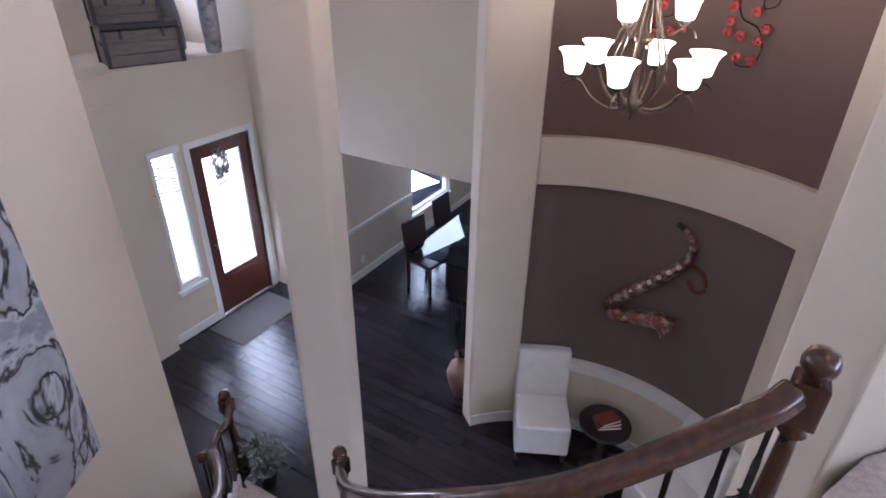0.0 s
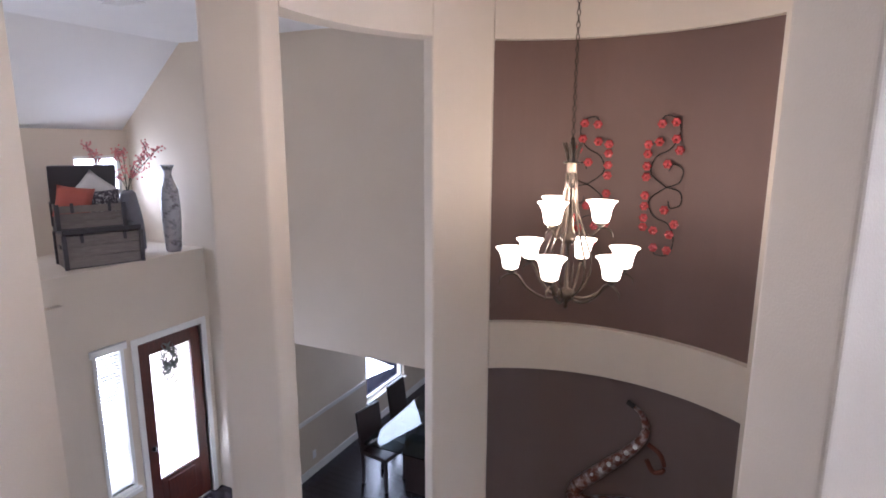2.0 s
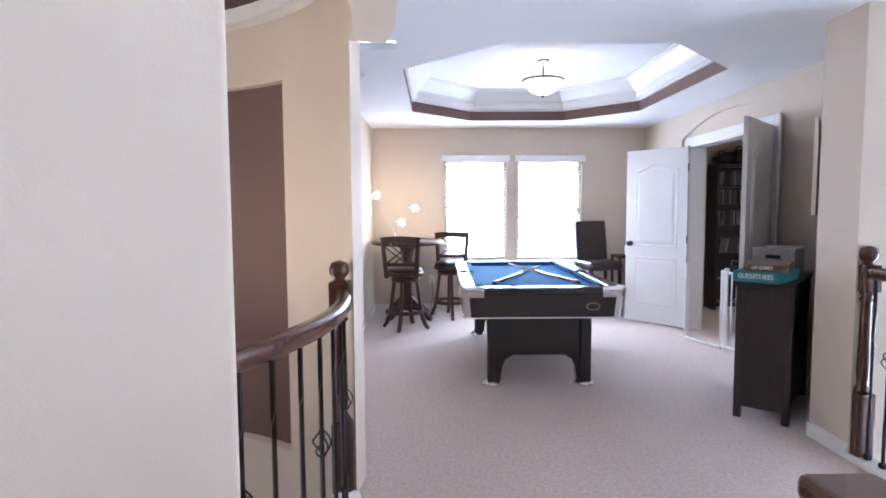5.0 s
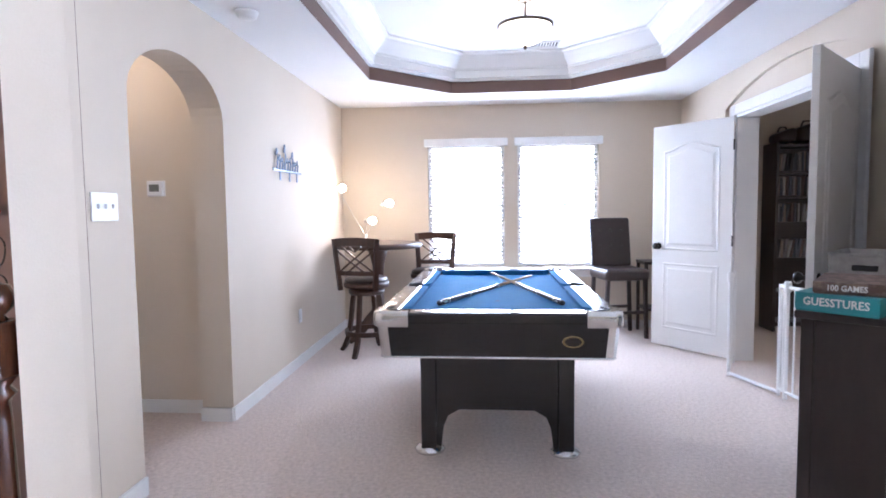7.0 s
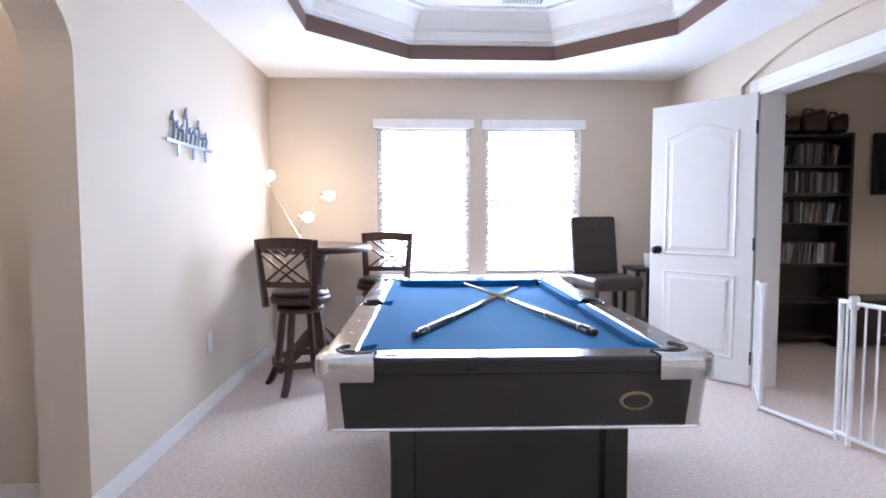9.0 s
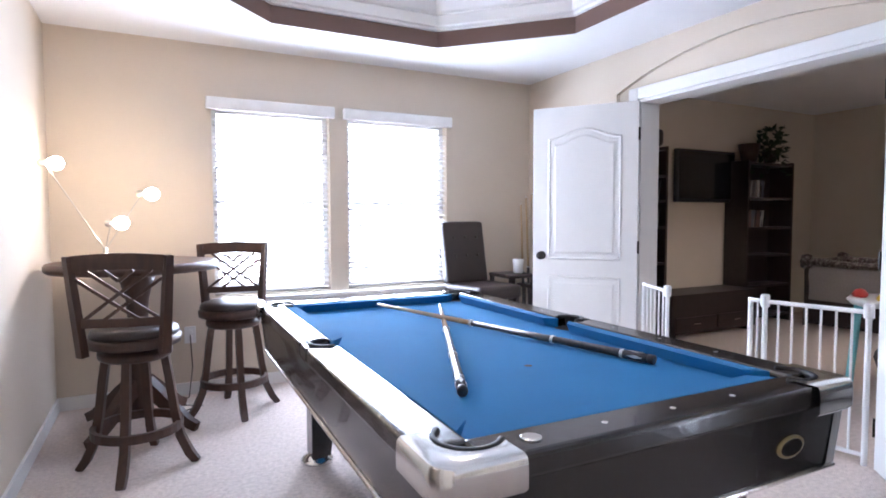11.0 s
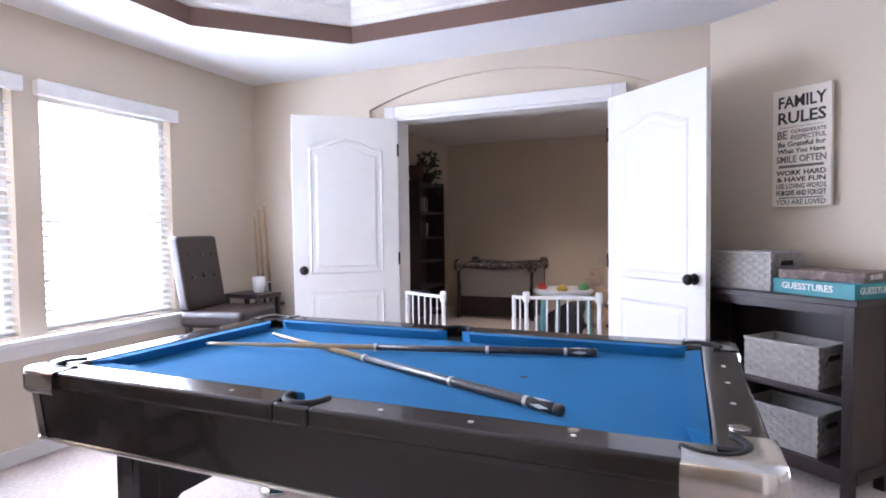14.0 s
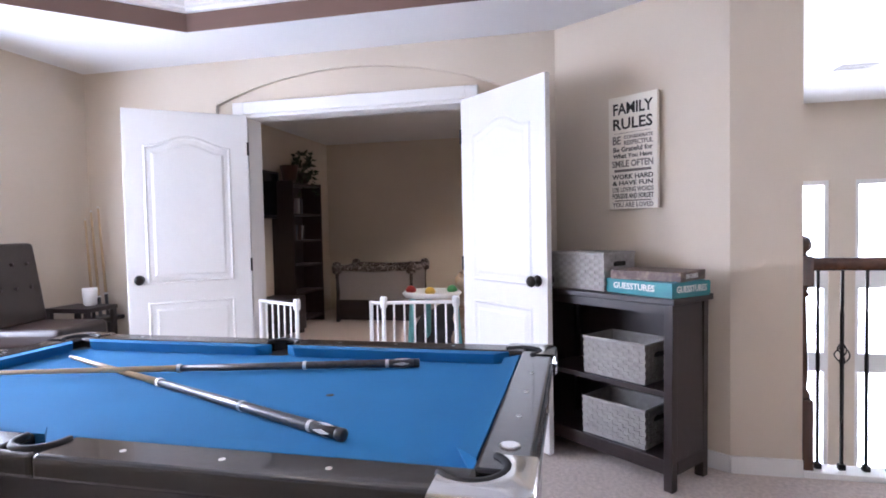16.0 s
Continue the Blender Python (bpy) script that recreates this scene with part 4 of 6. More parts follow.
rack = thing("cue_stand", (4.065, 8.12, 0), 0, "black floor stand holding pool cues", "cue stand")
part("base", box(B(), -0.09, -0.1, 0, 0.09, 0.1, 0.05, 0.01), CABWOOD, rack)
part("holder", box(B(), -0.09, -0.1, 0.62, 0.09, 0.1, 0.65, 0.006), CABWOOD, rack)
for x in (-0.075, 0.075):
    part("post", box(B(), x - 0.012, -0.012, 0.05, x + 0.012, 0.012, 0.62), CABWOOD, rack)
CUEWOOD = mat("maple_cue_wood", (0.55, 0.40, 0.23), 0.3, scale=20, stretch=(1, 1, 0.1), coat=0.5)
CUEDARK = mat("black_cue_wrap", (0.018, 0.016, 0.018), 0.35, scale=60, second=(0.05, 0.045, 0.05), coat=0.2)
PEARL = mat("white_cue_inlay", (0.7, 0.7, 0.68), 0.3)


def cue(butt, tip, name="pool_cue", label="pool cue with a dark wrapped butt and a pale shaft", silver=False):
    a, t = Vector(butt), Vector(tip)
    d = (t - a)
    Lc = d.length
    C = thing(name, (0, 0, 0), 0, label, "pool cue", "pool cues")
    C.matrix_basis = Matrix.Translation(a) @ d.to_track_quat("Z", "Y").to_matrix().to_4x4()
    smooth(part("butt_cap", lathe(B(), [(0.011, 0), (0.0155, 0.003), (0.0155, 0.02), (0.0145, 0.022)], 12), CUEDARK, C))
    smooth(part("butt", lathe(B(), [(0.0148, 0.022), (0.0148, 0.1), (0.0138, 0.35), (0.0115, 0.55 * Lc)], 12), CHROME if silver else CUEDARK, C, "dark wrapped butt"))
    for z in (0.11, 0.40, 0.54 * Lc):
        part("ring", lathe(B(), [(0.0152, z), (0.0152, z + 0.012)], 12), PEARL, C)
    for k in range(4):
        ang = 90 * k
        b = prism(B(), [(0, -0.03), (0.006, 0), (0, 0.03), (-0.006, 0)], 0.0138, 0.0155, pose(0, 0, 0.065, 90, 0, 0) if k == 0 else pose(0, 0, 0.065, 0, 0, ang) @ pose(0, 0, 0, 90, 0, 0))
        part("inlay", recalc(b), PEARL, C)
    smooth(part("shaft", lathe(B(), [(0.0112, 0.55 * Lc), (0.0075, 0.97 * Lc), (0.0062, Lc - 0.012)], 12), CUEWOOD, C, "pale maple shaft"))
    part("tip", lathe(B(), [(0.0062, Lc - 0.012), (0.0062, Lc)], 10), PEARL, C)
    return C


SZ = 0.79 - 0.042
cue((2.531, 5.323, SZ + 0.017), (2.14, 6.82, SZ + 0.026))
cue((1.822, 5.317, SZ + 0.017), (2.475, 6.76, SZ + 0.009), label="pool cue with a silver-grey butt lying under the other")
for k, (x, l) in enumerate(((-0.07, 1.36), (-0.01, 1.42), (0.06, 1.45))):
    c = cue((4.06 + x, 8.10, 0.05), (4.05 + x * 0.9, 8.17, l), label="pool cue standing in the black stand")


# ---- ceiling fixtures, wall plates ----
def dome_light():
    D = thing("ceiling_light", (2.385, 6.20, 0), 0, "semi-flush ceiling light with a frosted bowl, lit", "ceiling light")
    z = CZ + 0.345
    smooth(part("canopy", lathe(B(), [(0.002, z - 0.03), (0.05, z - 0.028), (0.065, z - 0.01), (0.065, z)], 24), BRONZE, D))
    b = B()
    tube(b, [(0, 0, z - 0.02), (0, 0, z - 0.325)], 0.008, 8)
    part("stem", b, BRONZE, D)
    smooth(part("rim", lathe(B(), [(0.180, z - 0.205), (0.195, z - 0.202), (0.196, z - 0.188), (0.182, z - 0.184)], 36, None, False), BRONZE, D))
    smooth(part("bowl", lathe(B(), [(0.006, z - 0.325), (0.06, z - 0.318), (0.12, z - 0.29), (0.165, z - 0.24), (0.184, z - 0.20)], 36, None, False), FROST, D, "frosted glass bowl"))
    smooth(part("finial", lathe(B(), [(0.002, z - 0.36), (0.012, z - 0.35), (0.014, z - 0.335), (0.008, z - 0.323)], 12), BRONZE, D))
    bulb("ceiling_light_bulb", (2.385, 6.20, z - 0.13), 7, (1, 0.86, 0.70), 0.06)


dome_light()
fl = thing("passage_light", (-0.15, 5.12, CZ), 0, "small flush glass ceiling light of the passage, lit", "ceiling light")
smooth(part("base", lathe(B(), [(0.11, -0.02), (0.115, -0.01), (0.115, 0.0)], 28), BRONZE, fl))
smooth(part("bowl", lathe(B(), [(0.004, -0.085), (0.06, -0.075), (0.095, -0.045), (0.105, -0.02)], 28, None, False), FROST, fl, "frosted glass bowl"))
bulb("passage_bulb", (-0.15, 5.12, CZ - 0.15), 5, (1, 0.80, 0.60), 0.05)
vb = thing("ceiling_vent", (2.607, 7.33, CZ + 0.345), 0, "white slatted ceiling air vent", "vent")
fr = B()
for q in ((-0.16, -0.09, 0.16, -0.075), (-0.16, 0.075, 0.16, 0.09), (-0.16, -0.075, -0.145, 0.075), (0.145, -0.075, 0.16, 0.075)):
    box(fr, q[0], q[1], -0.012, q[2], q[3], 0)
part("frame", fr, TRIM, vb)
# Thin dark plate whose colour stands for the shade between the slats.
part("backing", box(B(), -0.145, -0.075, -0.003, 0.145, 0.075, -0.001), mat("vent_shade", (0.05, 0.05, 0.05), 0.8), vb)
for k in range(11):
    part("slat", box(B(), -0.135 + 0.025 * k, -0.075, -0.010, -0.123 + 0.025 * k, 0.075, -0.006), TRIM, vb)
v2 = copy_thing(vb, pose(-4.4, 3.35, 2.50))
v2["label"] = "white slatted air vent in the foyer ceiling"
v3 = copy_thing(vb, pose(7.0, 2.0, 2.75, 0, 0, 90))
sd = thing("smoke_detector", (0.75, 5.30, CZ), 0, "round white smoke detector on the ceiling", "smoke detector")
smooth(part("body", lathe(B(), [(0.045, -0.038), (0.055, -0.03), (0.06, -0.012), (0.065, 0.0)], 24), WHITEPLASTIC, sd))


def plate(name, m, w, h, label, cat, kind):
    P = thing(name, (0, 0, 0), 0, label, cat)
    P.matrix_basis = m
    part("plate", box(B(), -w / 2, -0.006, -h / 2, w / 2, 0, h / 2, 0.0025), WHITEPLASTIC, P)
    if kind == "switch":
        for k in (-1, 0, 1):
            part("toggle", box(B(), k * 0.046 - 0.005, -0.018, -0.008, k * 0.046 + 0.005, -0.004, 0.012, 0.002), WHITEPLASTIC, P)
    elif kind == "outlet":
        for k in (-1, 1):
            part("socket", lathe(B(), [(0.017, 0), (0.016, 0.0025)], 14, pose(0, -0.006, k * 0.02, 90, 0, 0)), GREYINK if k == 5 else WHITEPLASTIC, P)
    else:
        part("body", box(B(), -0.05, -0.028, -0.045, 0.05, -0.005, 0.045, 0.004), WHITEPLASTIC, P)
        part("screen", box(B(), -0.032, -0.0295, -0.02, 0.032, -0.0275, 0.025), mat("grey_lcd", (0.16, 0.17, 0.16), 0.3), P)
    return P


plate("light_switch", pose(WX + 0.001, 4.34, 1.33, 0, 0, 90), 0.165, 0.118, "white triple light switch on the beige wall", "light switch", "switch")
plate("thermostat", pose(-0.0, 5.579, 1.46, 0, 0, 0), 0.12, 0.10, "white thermostat on the passage wall", "thermostat", "thermo")
plate("power_outlet", pose(WX + 0.001, 6.75, 0.42, 0, 0, 90), 0.075, 0.118, "white power outlet low on the wall", "outlet", "outlet")
plate("power_outlet", pose(1.30, NY - 0.001, 0.42), 0.075, 0.118, "white power outlet below the window", "outlet", "outlet")
plate("power_outlet", pose(-4.599, 5.75, -2.95, 0, 0, 90), 0.075, 0.118, "white power outlet in the dining room", "outlet", "outlet")
cbl = B()
tube(cbl, [(1.30, NY - 0.01, 0.42), (1.31, NY - 0.03, 0.2), (1.28, 8.2, 0.012), (1.15, 8.1, 0.008), (1.35, 7.98, 0.008), (1.2, 7.9, 0.008), (0.98, 8.12, 0.02)], 0.004, 6)
cb_ob = tagged(part("lamp_cord", cbl, INK), "black lamp cord lying on the carpet", "cord")

# cut-metal word art: plain bars, its script cannot be read
wa = thing("wall_art", (WX, 6.52, 1.74), 90, "small blue-grey metal word art on the wall", "wall art")
STEEL = mat("blue_steel", (0.20, 0.26, 0.36), 0.3, 0.8)
part("bar", box(B(), -0.20, -0.02, -0.085, 0.20, -0.012, -0.072, 0.002), STEEL, wa)
for k in range(9):
    x = -0.15 + 0.036 * k
    h = (0.10, 0.07, 0.06, 0.13, 0.06, 0.065, 0.10, 0.05, 0.06)[k]
    b = B()
    tube(b, [(x, -0.016, -0.075), (x + 0.012, -0.016, -0.075 + h * 0.55), (x + 0.002, -0.016, -0.075 + h), (x - 0.012, -0.016, -0.075 + h * 0.7)], 0.0075, 6)
    part("stroke", recalc(b), STEEL, wa)
for x in (-0.11, 0.02, 0.13):
    part("pin", box(B(), x - 0.006, -0.02, -0.13, x + 0.006, -0.012, -0.085), STEEL, wa)
wa.scale = (1.6, 1.0, 1.5)
dw = thing("wall_plaque", (4.171, 7.86, 1.93), 0, "dark oval plaque on the wall behind the door", "wall art")
smooth(part("plaque", lathe(B(), [(1, 0), (1, 0.012), (0.9, 0.02), (0.1, 0.022)], 32, pose(0, 0, 0, 0, -90, 0) @ Matrix.Diagonal((0.12, 0.075, 1, 1))), CABWOOD, dw))

# ---- bookcase with baskets under the sign ----
BA = 50.0
BM = pose(3.30, 4.345, 0, 0, 0, BA)      # x along the front, y into the wall is -y


def low_bookcase():
    C = thing("bookcase", (0, 0, 0), 0, "low dark espresso bookcase with two shelves of baskets", "bookcase")
    C.matrix_basis = BM
    w, d, h = 0.82, 0.32, 0.90
    part("top", box(B(), -0.02, -d - 0.01, h - 0.03, w + 0.02, 0.02, h, 0.005), CABWOOD, C)
    for x in (0.0, w - 0.045):
        for y in (-0.045, -d):
            b = box(B(), x, y, 0, x + 0.045, y + 0.045, h - 0.03, 0.003)
            for v in b.verts:
                if v.co.z < 0.05:
                    v.co.x += 0.008 if x == 0 else -0.008
            part("leg", b, CABWOOD, C)
    for x in (0.008, w - 0.03):
        part("side_panel", box(B(), x, -d + 0.045, 0.09, x + 0.022, -0.045, h - 0.03), CABWOOD, C)
        part("side_rail", box(B(), x - 0.004, -d + 0.045, 0.08, x + 0.026, -0.045, 0.14), CABWOOD, C)
    part("back_panel", box(B(), 0.04, -d + 0.005, 0.1, w - 0.04, -d + 0.012, h - 0.03), CABWOOD, C)
    for z in (0.12, 0.44):
        part("shelf", box(B(), 0.03, -d + 0.012, z, w - 0.03, -0.006, z + 0.025, 0.002), CABWOOD, C)
    part("front_rail", box(B(), 0.045, -0.03, 0.075, w - 0.045, -0.008, 0.12), CABWOOD, C)
    part("front_rail", box(B(), 0.045, -0.03, h - 0.075, w - 0.045, -0.008, h - 0.03), CABWOOD, C)


low_bookcase()
WICKER = mat("grey_woven_strip", (0.40, 0.385, 0.36), 0.7, scale=30, second=(0.28, 0.265, 0.25), bump=0.3, bump_scale=180, spread=0.12)


def basket():
    """Woven strips: each strip is a row of short raised pieces."""
    K = thing("basket", (0, 0, 0), 0, "grey woven rectangular storage basket", "basket", "grey baskets")
    w, d, h = 0.36, 0.25, 0.19
    for x0, y0, x1, y1 in ((-w / 2, -d / 2, w / 2, -d / 2 + 0.01), (-w / 2, d / 2 - 0.01, w / 2, d / 2), (-w / 2, -d / 2, -w / 2 + 0.01, d / 2), (w / 2 - 0.01, -d / 2, w / 2, d / 2)):
        part("side", box(B(), x0, y0, 0.002, x1, y1, h - 0.004), WICKER, K)
    part("bottom", box(B(), -w / 2 + 0.01, -d / 2 + 0.01, 0, w / 2 - 0.01, d / 2 - 0.01, 0.01), WICKER, K)
    weave = B()
    rows, step = 9, 0.03
    for r in range(rows):
        z = 0.012 + r * (h - 0.02) / rows
        for side, (n_, half, oth) in enumerate(((int(w / step), w / 2, d / 2), (int(d / step), d / 2, w / 2))):
            for k in range(n_):
                if (k + r) % 2:
                    continue
                u = -half + (k + 0.5) * 2 * half / n_
                for s in (-1, 1):
                    if side == 0:
                        box(weave, u - step * 0.55, s * oth - 0.004, z, u + step * 0.55, s * oth + 0.004, z + 0.017)
                    else:
                        box(weave, s * oth - 0.004, u - step * 0.55, z, s * oth + 0.004, u + step * 0.55, z + 0.017)
    tagged(part("weave", weave, WICKER, K), kind="stuff")
    rim = B()
    tube(rim, [(-w / 2, -d / 2, h), (w / 2, -d / 2, h), (w / 2, d / 2, h), (-w / 2, d / 2, h), (-w / 2, -d / 2, h)], 0.008, 6)
    part("rim", recalc(rim), WICKER, K)
    for s in (-1, 1):
        # Black block on the solid side; its colour is the open slot's shade.
        part("handle_slot", box(B(), s * w / 2 - 0.006, -0.045, h - 0.065, s * w / 2 + 0.006, 0.045, h - 0.04, 0.004), INK, K, "dark handle slot")
    return K


bk = basket()
bk.matrix_basis = BM @ pose(0.34, -0.15, 0.4655)
copy_thing(bk, BM @ pose(0.35, -0.15, 0.1455, 0, 0, 2))
copy_thing(bk, BM @ pose(0.56, -0.15, 0.901, 0, 0, -2))


def game_box(name, m, w, d, h, colour, label):
    G = thing(name, (0, 0, 0), 0, label, "board game")
    G.matrix_basis = m
    part("tray", box(B(), -w / 2 + 0.003, -d / 2 + 0.003, 0, w / 2 - 0.003, d / 2 - 0.003, h * 0.4, 0.001), colour, G)
    part("lid", box(B(), -w / 2, -d / 2, h * 0.12, w / 2, d / 2, h, 0.002), colour, G)
    return G


TEAL = mat("teal_printed_card", (0.02, 0.25, 0.28), 0.45, scale=14, second=(0.03, 0.20, 0.24))
MIXED = mat("brown_printed_card", (0.30, 0.22, 0.17), 0.5, scale=25, second=(0.10, 0.06, 0.05), mix=0.8)
g1 = game_box("board_game", BM @ pose(0.17, -0.14, 0.901, 0, 0, -8), 0.40, 0.27, 0.07, TEAL, "teal board game box with white lettering on its sides")
WHITEINK = mat("white_print", (0.8, 0.8, 0.78), 0.6)
letters("GUESSTURES", 0.042, pose(0.02, 0.1365, 0.038, 90, 0, 180), WHITEINK, g1, 0.25)
letters("GUESSTURES", 0.042, pose(-0.2015, 0.0, 0.038, 90, 0, -90), WHITEINK, g1, 0.21)
g2 = game_box("board_game", BM @ pose(0.17, -0.15, 0.9715, 0, 0, 4), 0.36, 0.25, 0.045, MIXED, "brown printed board game box lying on a teal one")
letters("100 GAMES", 0.03, pose(-0.1815, 0.02, 0.023, 90, 0, -90), WHITEINK, g2, 0.12)


# ---- sign ----
def sign():
    A = 53.7
    c = Vector((3.877, 4.434))
    S = thing("sign", (c.x - 0.010, c.y + 0.008, 1.635), A - 180, "cream canvas sign printed with family rules", "sign")
    # local x runs along the wall, -y looks into the room
    cream = mat("cream_canvas", (0.82, 0.78, 0.70), 0.8, scale=6, second=(0.75, 0.70, 0.61), bump=0.2, bump_scale=300)
    part("canvas", box(B(), -0.145, -0.022, -0.31, 0.145, 0.003, 0.31, 0.003), cream, S)
    rows = [("FAMILY", 0.238, 0.085, INK, 0.235), ("RULES", 0.155, 0.085, INK, 0.235), ("BE", 0.068, 0.062, GREYINK, 0.05), ("CONSIDERATE", 0.083, 0.026, GREYINK, 0.17), ("RESPECTFUL", 0.052, 0.034, GREYINK, 0.17), ("Be Grateful for", 0.018, 0.036, INK, 0.235), ("What You Have", -0.018, 0.034, INK, 0.235), ("SMILE OFTEN", -0.062, 0.05, GREYINK, 0.245), ("WORK HARD", -0.133, 0.036, INK, 0.245), ("& HAVE FUN", -0.168, 0.034, INK, 0.24), ("USE LOVING WORDS", -0.204, 0.036, GREYINK, 0.245), ("FORGIVE AND FORGET", -0.240, 0.038, INK, 0.245), ("YOU ARE LOVED", -0.288, 0.036, GREYINK, 0.245)]
    for body, z, size, ink, width in rows:
        x = -0.095 if body == "BE" else (0.035 if body in ("CONSIDERATE", "RESPECTFUL") else 0)
        letters(body, size, pose(x, -0.0228, z, 90, 0, 0), ink, S, width)
    for z, h in ((-0.098, 0.014), (-0.264, 0.006), (0.108, 0.002)):
        part("script_bar", box(B(), -0.11, -0.0235, z - h / 2, 0.11, -0.0222, z + h / 2), GREYINK, S)


sign()


# ---- white safety gate in the doorway ----
def gate():
    G = thing("safety_gate", (0, 0, 0), 0, "white metal safety gate folded round the doorway", "gate")
    panels = [((4.15, 6.90), (3.96, 6.53)), ((4.10, 6.07), (4.10, 5.985)), ((4.10, 5.985), (4.19, 5.52))]
    for k, (p, q) in enumerate(panels):
        P, Q = Vector(p), Vector(q)
        Lg = (Q - P).length
        h = 0.76
        m = Matrix.Translation((*P, 0)) @ pose(0, 0, 0, 0, 0, math.degrees(math.atan2(Q.y - P.y, Q.x - P.x)))
        f = B()
        for z in (0.05, h):
            tube(f, [(0, 0, z), (Lg, 0, z)], 0.012, 8)
        for x in (0, Lg):
            tube(f, [(x, 0, 0.0 if k else 0.0), (x, 0, h + 0.012)], 0.014, 8)
        bmesh.ops.transform(f, matrix=m, verts=f.verts)
        pn = part("panel", f, WHITEPLASTIC, G)
        n = max(2, int(Lg / 0.062))
        for i in range(1, n):
            b = B()
            tube(b, [(Lg * i / n, 0, 0.05), (Lg * i / n, 0, h)], 0.0062, 6)
            bmesh.ops.transform(b, matrix=m, verts=b.verts)
            part("bar", b, WHITEPLASTIC, pn)
        cp = lathe(B(), [(0.022, h - 0.03), (0.024, h - 0.02), (0.024, h + 0.03), (0.018, h + 0.04)], 12, m @ pose(Lg, 0, 0))
        part("latch_cap", cp, WHITEPLASTIC, pn)
    b = B()
    tube(b, [(3.96, 6.53, 0.022), (4.10, 6.07, 0.022)], 0.014, 8)
    part("threshold_bar", b, WHITEPLASTIC, G)


gate()


# ---- rails ----
RAILSHAPE = [(0.6, -1), (1, -0.5), (0.85, 0.1), (1, 0.5), (0.6, 1), (-0.6, 1), (-1, 0.5), (-0.85, 0.1), (-1, -0.5), (-0.6, -1)]


def newel(parent, x, y, z0, z1, w=0.045):
    """A turned post: square foot, tapered shaft, square head, button cap."""
    p = part("newel_post", box(B(), x - w, y - w, z0, x + w, y + w, z0 + 0.32 * (z1 - z0), 0.005), RAILWOOD, parent, "dark reddish wooden post")
    h = z1 - z0
    smooth(part("turned_shaft", lathe(B(), [(w * 0.9, z0 + 0.32 * h), (w * 1.0, z0 + 0.335 * h), (w * 0.6, z0 + 0.36 * h), (w * 0.75, z0 + 0.42 * h), (w * 0.58, z0 + 0.7 * h), (w * 0.55, z0 + 0.74 * h), (w * 0.9, z0 + 0.755 * h), (w * 0.6, z0 + 0.77 * h), (w * 0.95, z0 + 0.79 * h)], 16, pose(x, y, 0)), RAILWOOD, p))
    part("head", box(B(), x - w, y - w, z0 + 0.79 * h, x + w, y + w, z0 + 0.915 * h, 0.006), RAILWOOD, p)
    smooth(part("cap", lathe(B(), [(w * 0.7, z0 + 0.915 * h), (w * 0.55, z0 + 0.925 * h), (w * 1.02, z0 + 0.945 * h), (w * 1.08, z0 + 0.965 * h), (w * 0.85, z0 + 0.99 * h), (w * 0.2, z1)], 16, pose(x, y, 0)), RAILWOOD, p))


def baluster(parent, x, y, z0, z1, basket=False):
    """A square iron bar, twisted in its middle, with a shoe and at times a wrought basket."""
    b = B()
    n = 22
    h = z1 - z0
    rings = []
    for i in range(n + 1):
        f = i / n
        ang = 0 if f < 0.25 else (min(f, 0.8) - 0.25) * 34
        r = 0.009
        rings.append([b.verts.new((x + r * math.cos(ang + k * math.pi / 2 + 0.785), y + r * math.sin(ang + k * math.pi / 2 + 0.785), z0 + h * f)) for k in range(4)])
    for p, q in zip(rings, rings[1:]):
        for i in range(4):
            b.faces.new((p[i], p[(i + 1) % 4], q[(i + 1) % 4], q[i]))
    ob = part("baluster", b, IRON, parent, "twisted black iron baluster")
    part("shoe", box(B(), x - 0.016, y - 0.016, z0, x + 0.016, y + 0.016, z0 + 0.03, 0.006), IRON, ob)
    if basket:
        for k in range(4):
            w = B()
            tube(w, [(x + 0.032 * math.sin(math.pi * i / 8) * math.cos(k * math.pi / 2 + i * 0.35), y + 0.032 * math.sin(math.pi * i / 8) * math.sin(k * math.pi / 2 + i * 0.35), z0 + h * 0.52 + 0.11 * i / 8) for i in range(9)], 0.0035, 5)
            part("basket_wire", recalc(w), IRON, ob)


def resample(pts, n):
    pts = [Vector(p) for p in pts]
    out = []
    for i in range(n + 1):
        f = i / n * (len(pts) - 1)
        k = min(int(f), len(pts) - 2)
        u = f - k
        p0, p1, p2, p3 = pts[max(k - 1, 0)], pts[k], pts[k + 1], pts[min(k + 2, len(pts) - 1)]
        out.append(0.5 * ((2 * p1) + (p2 - p0) * u + (2 * p0 - 5 * p1 + 4 * p2 - p3) * u * u + (3 * p1 - p0 - 3 * p2 + p3) * u ** 3))
    return out


def railing(name, label, pts, drop, gap, posts, n=40, first=0):
    R = thing(name, (0, 0, 0), 0, label, "railing")
    line = resample(pts, n)
    b = B()
    tube(b, line, 0.031, 8, RAILSHAPE)
    smooth(part("handrail", recalc(b), RAILWOOD, R, "polished reddish wooden handrail"))
    acc, k = gap * 0.6, first
    for p, q in zip(line, line[1:]):
        acc += (Vector((q.x, q.y)) - Vector((p.x, p.y))).length
        if acc > gap:
            acc = 0
            baluster(R, p.x, p.y, p.z - drop, p.z - 0.02, k % 3 == 0)
            k += 1
    for q in posts:
        newel(R, *q)
    return R


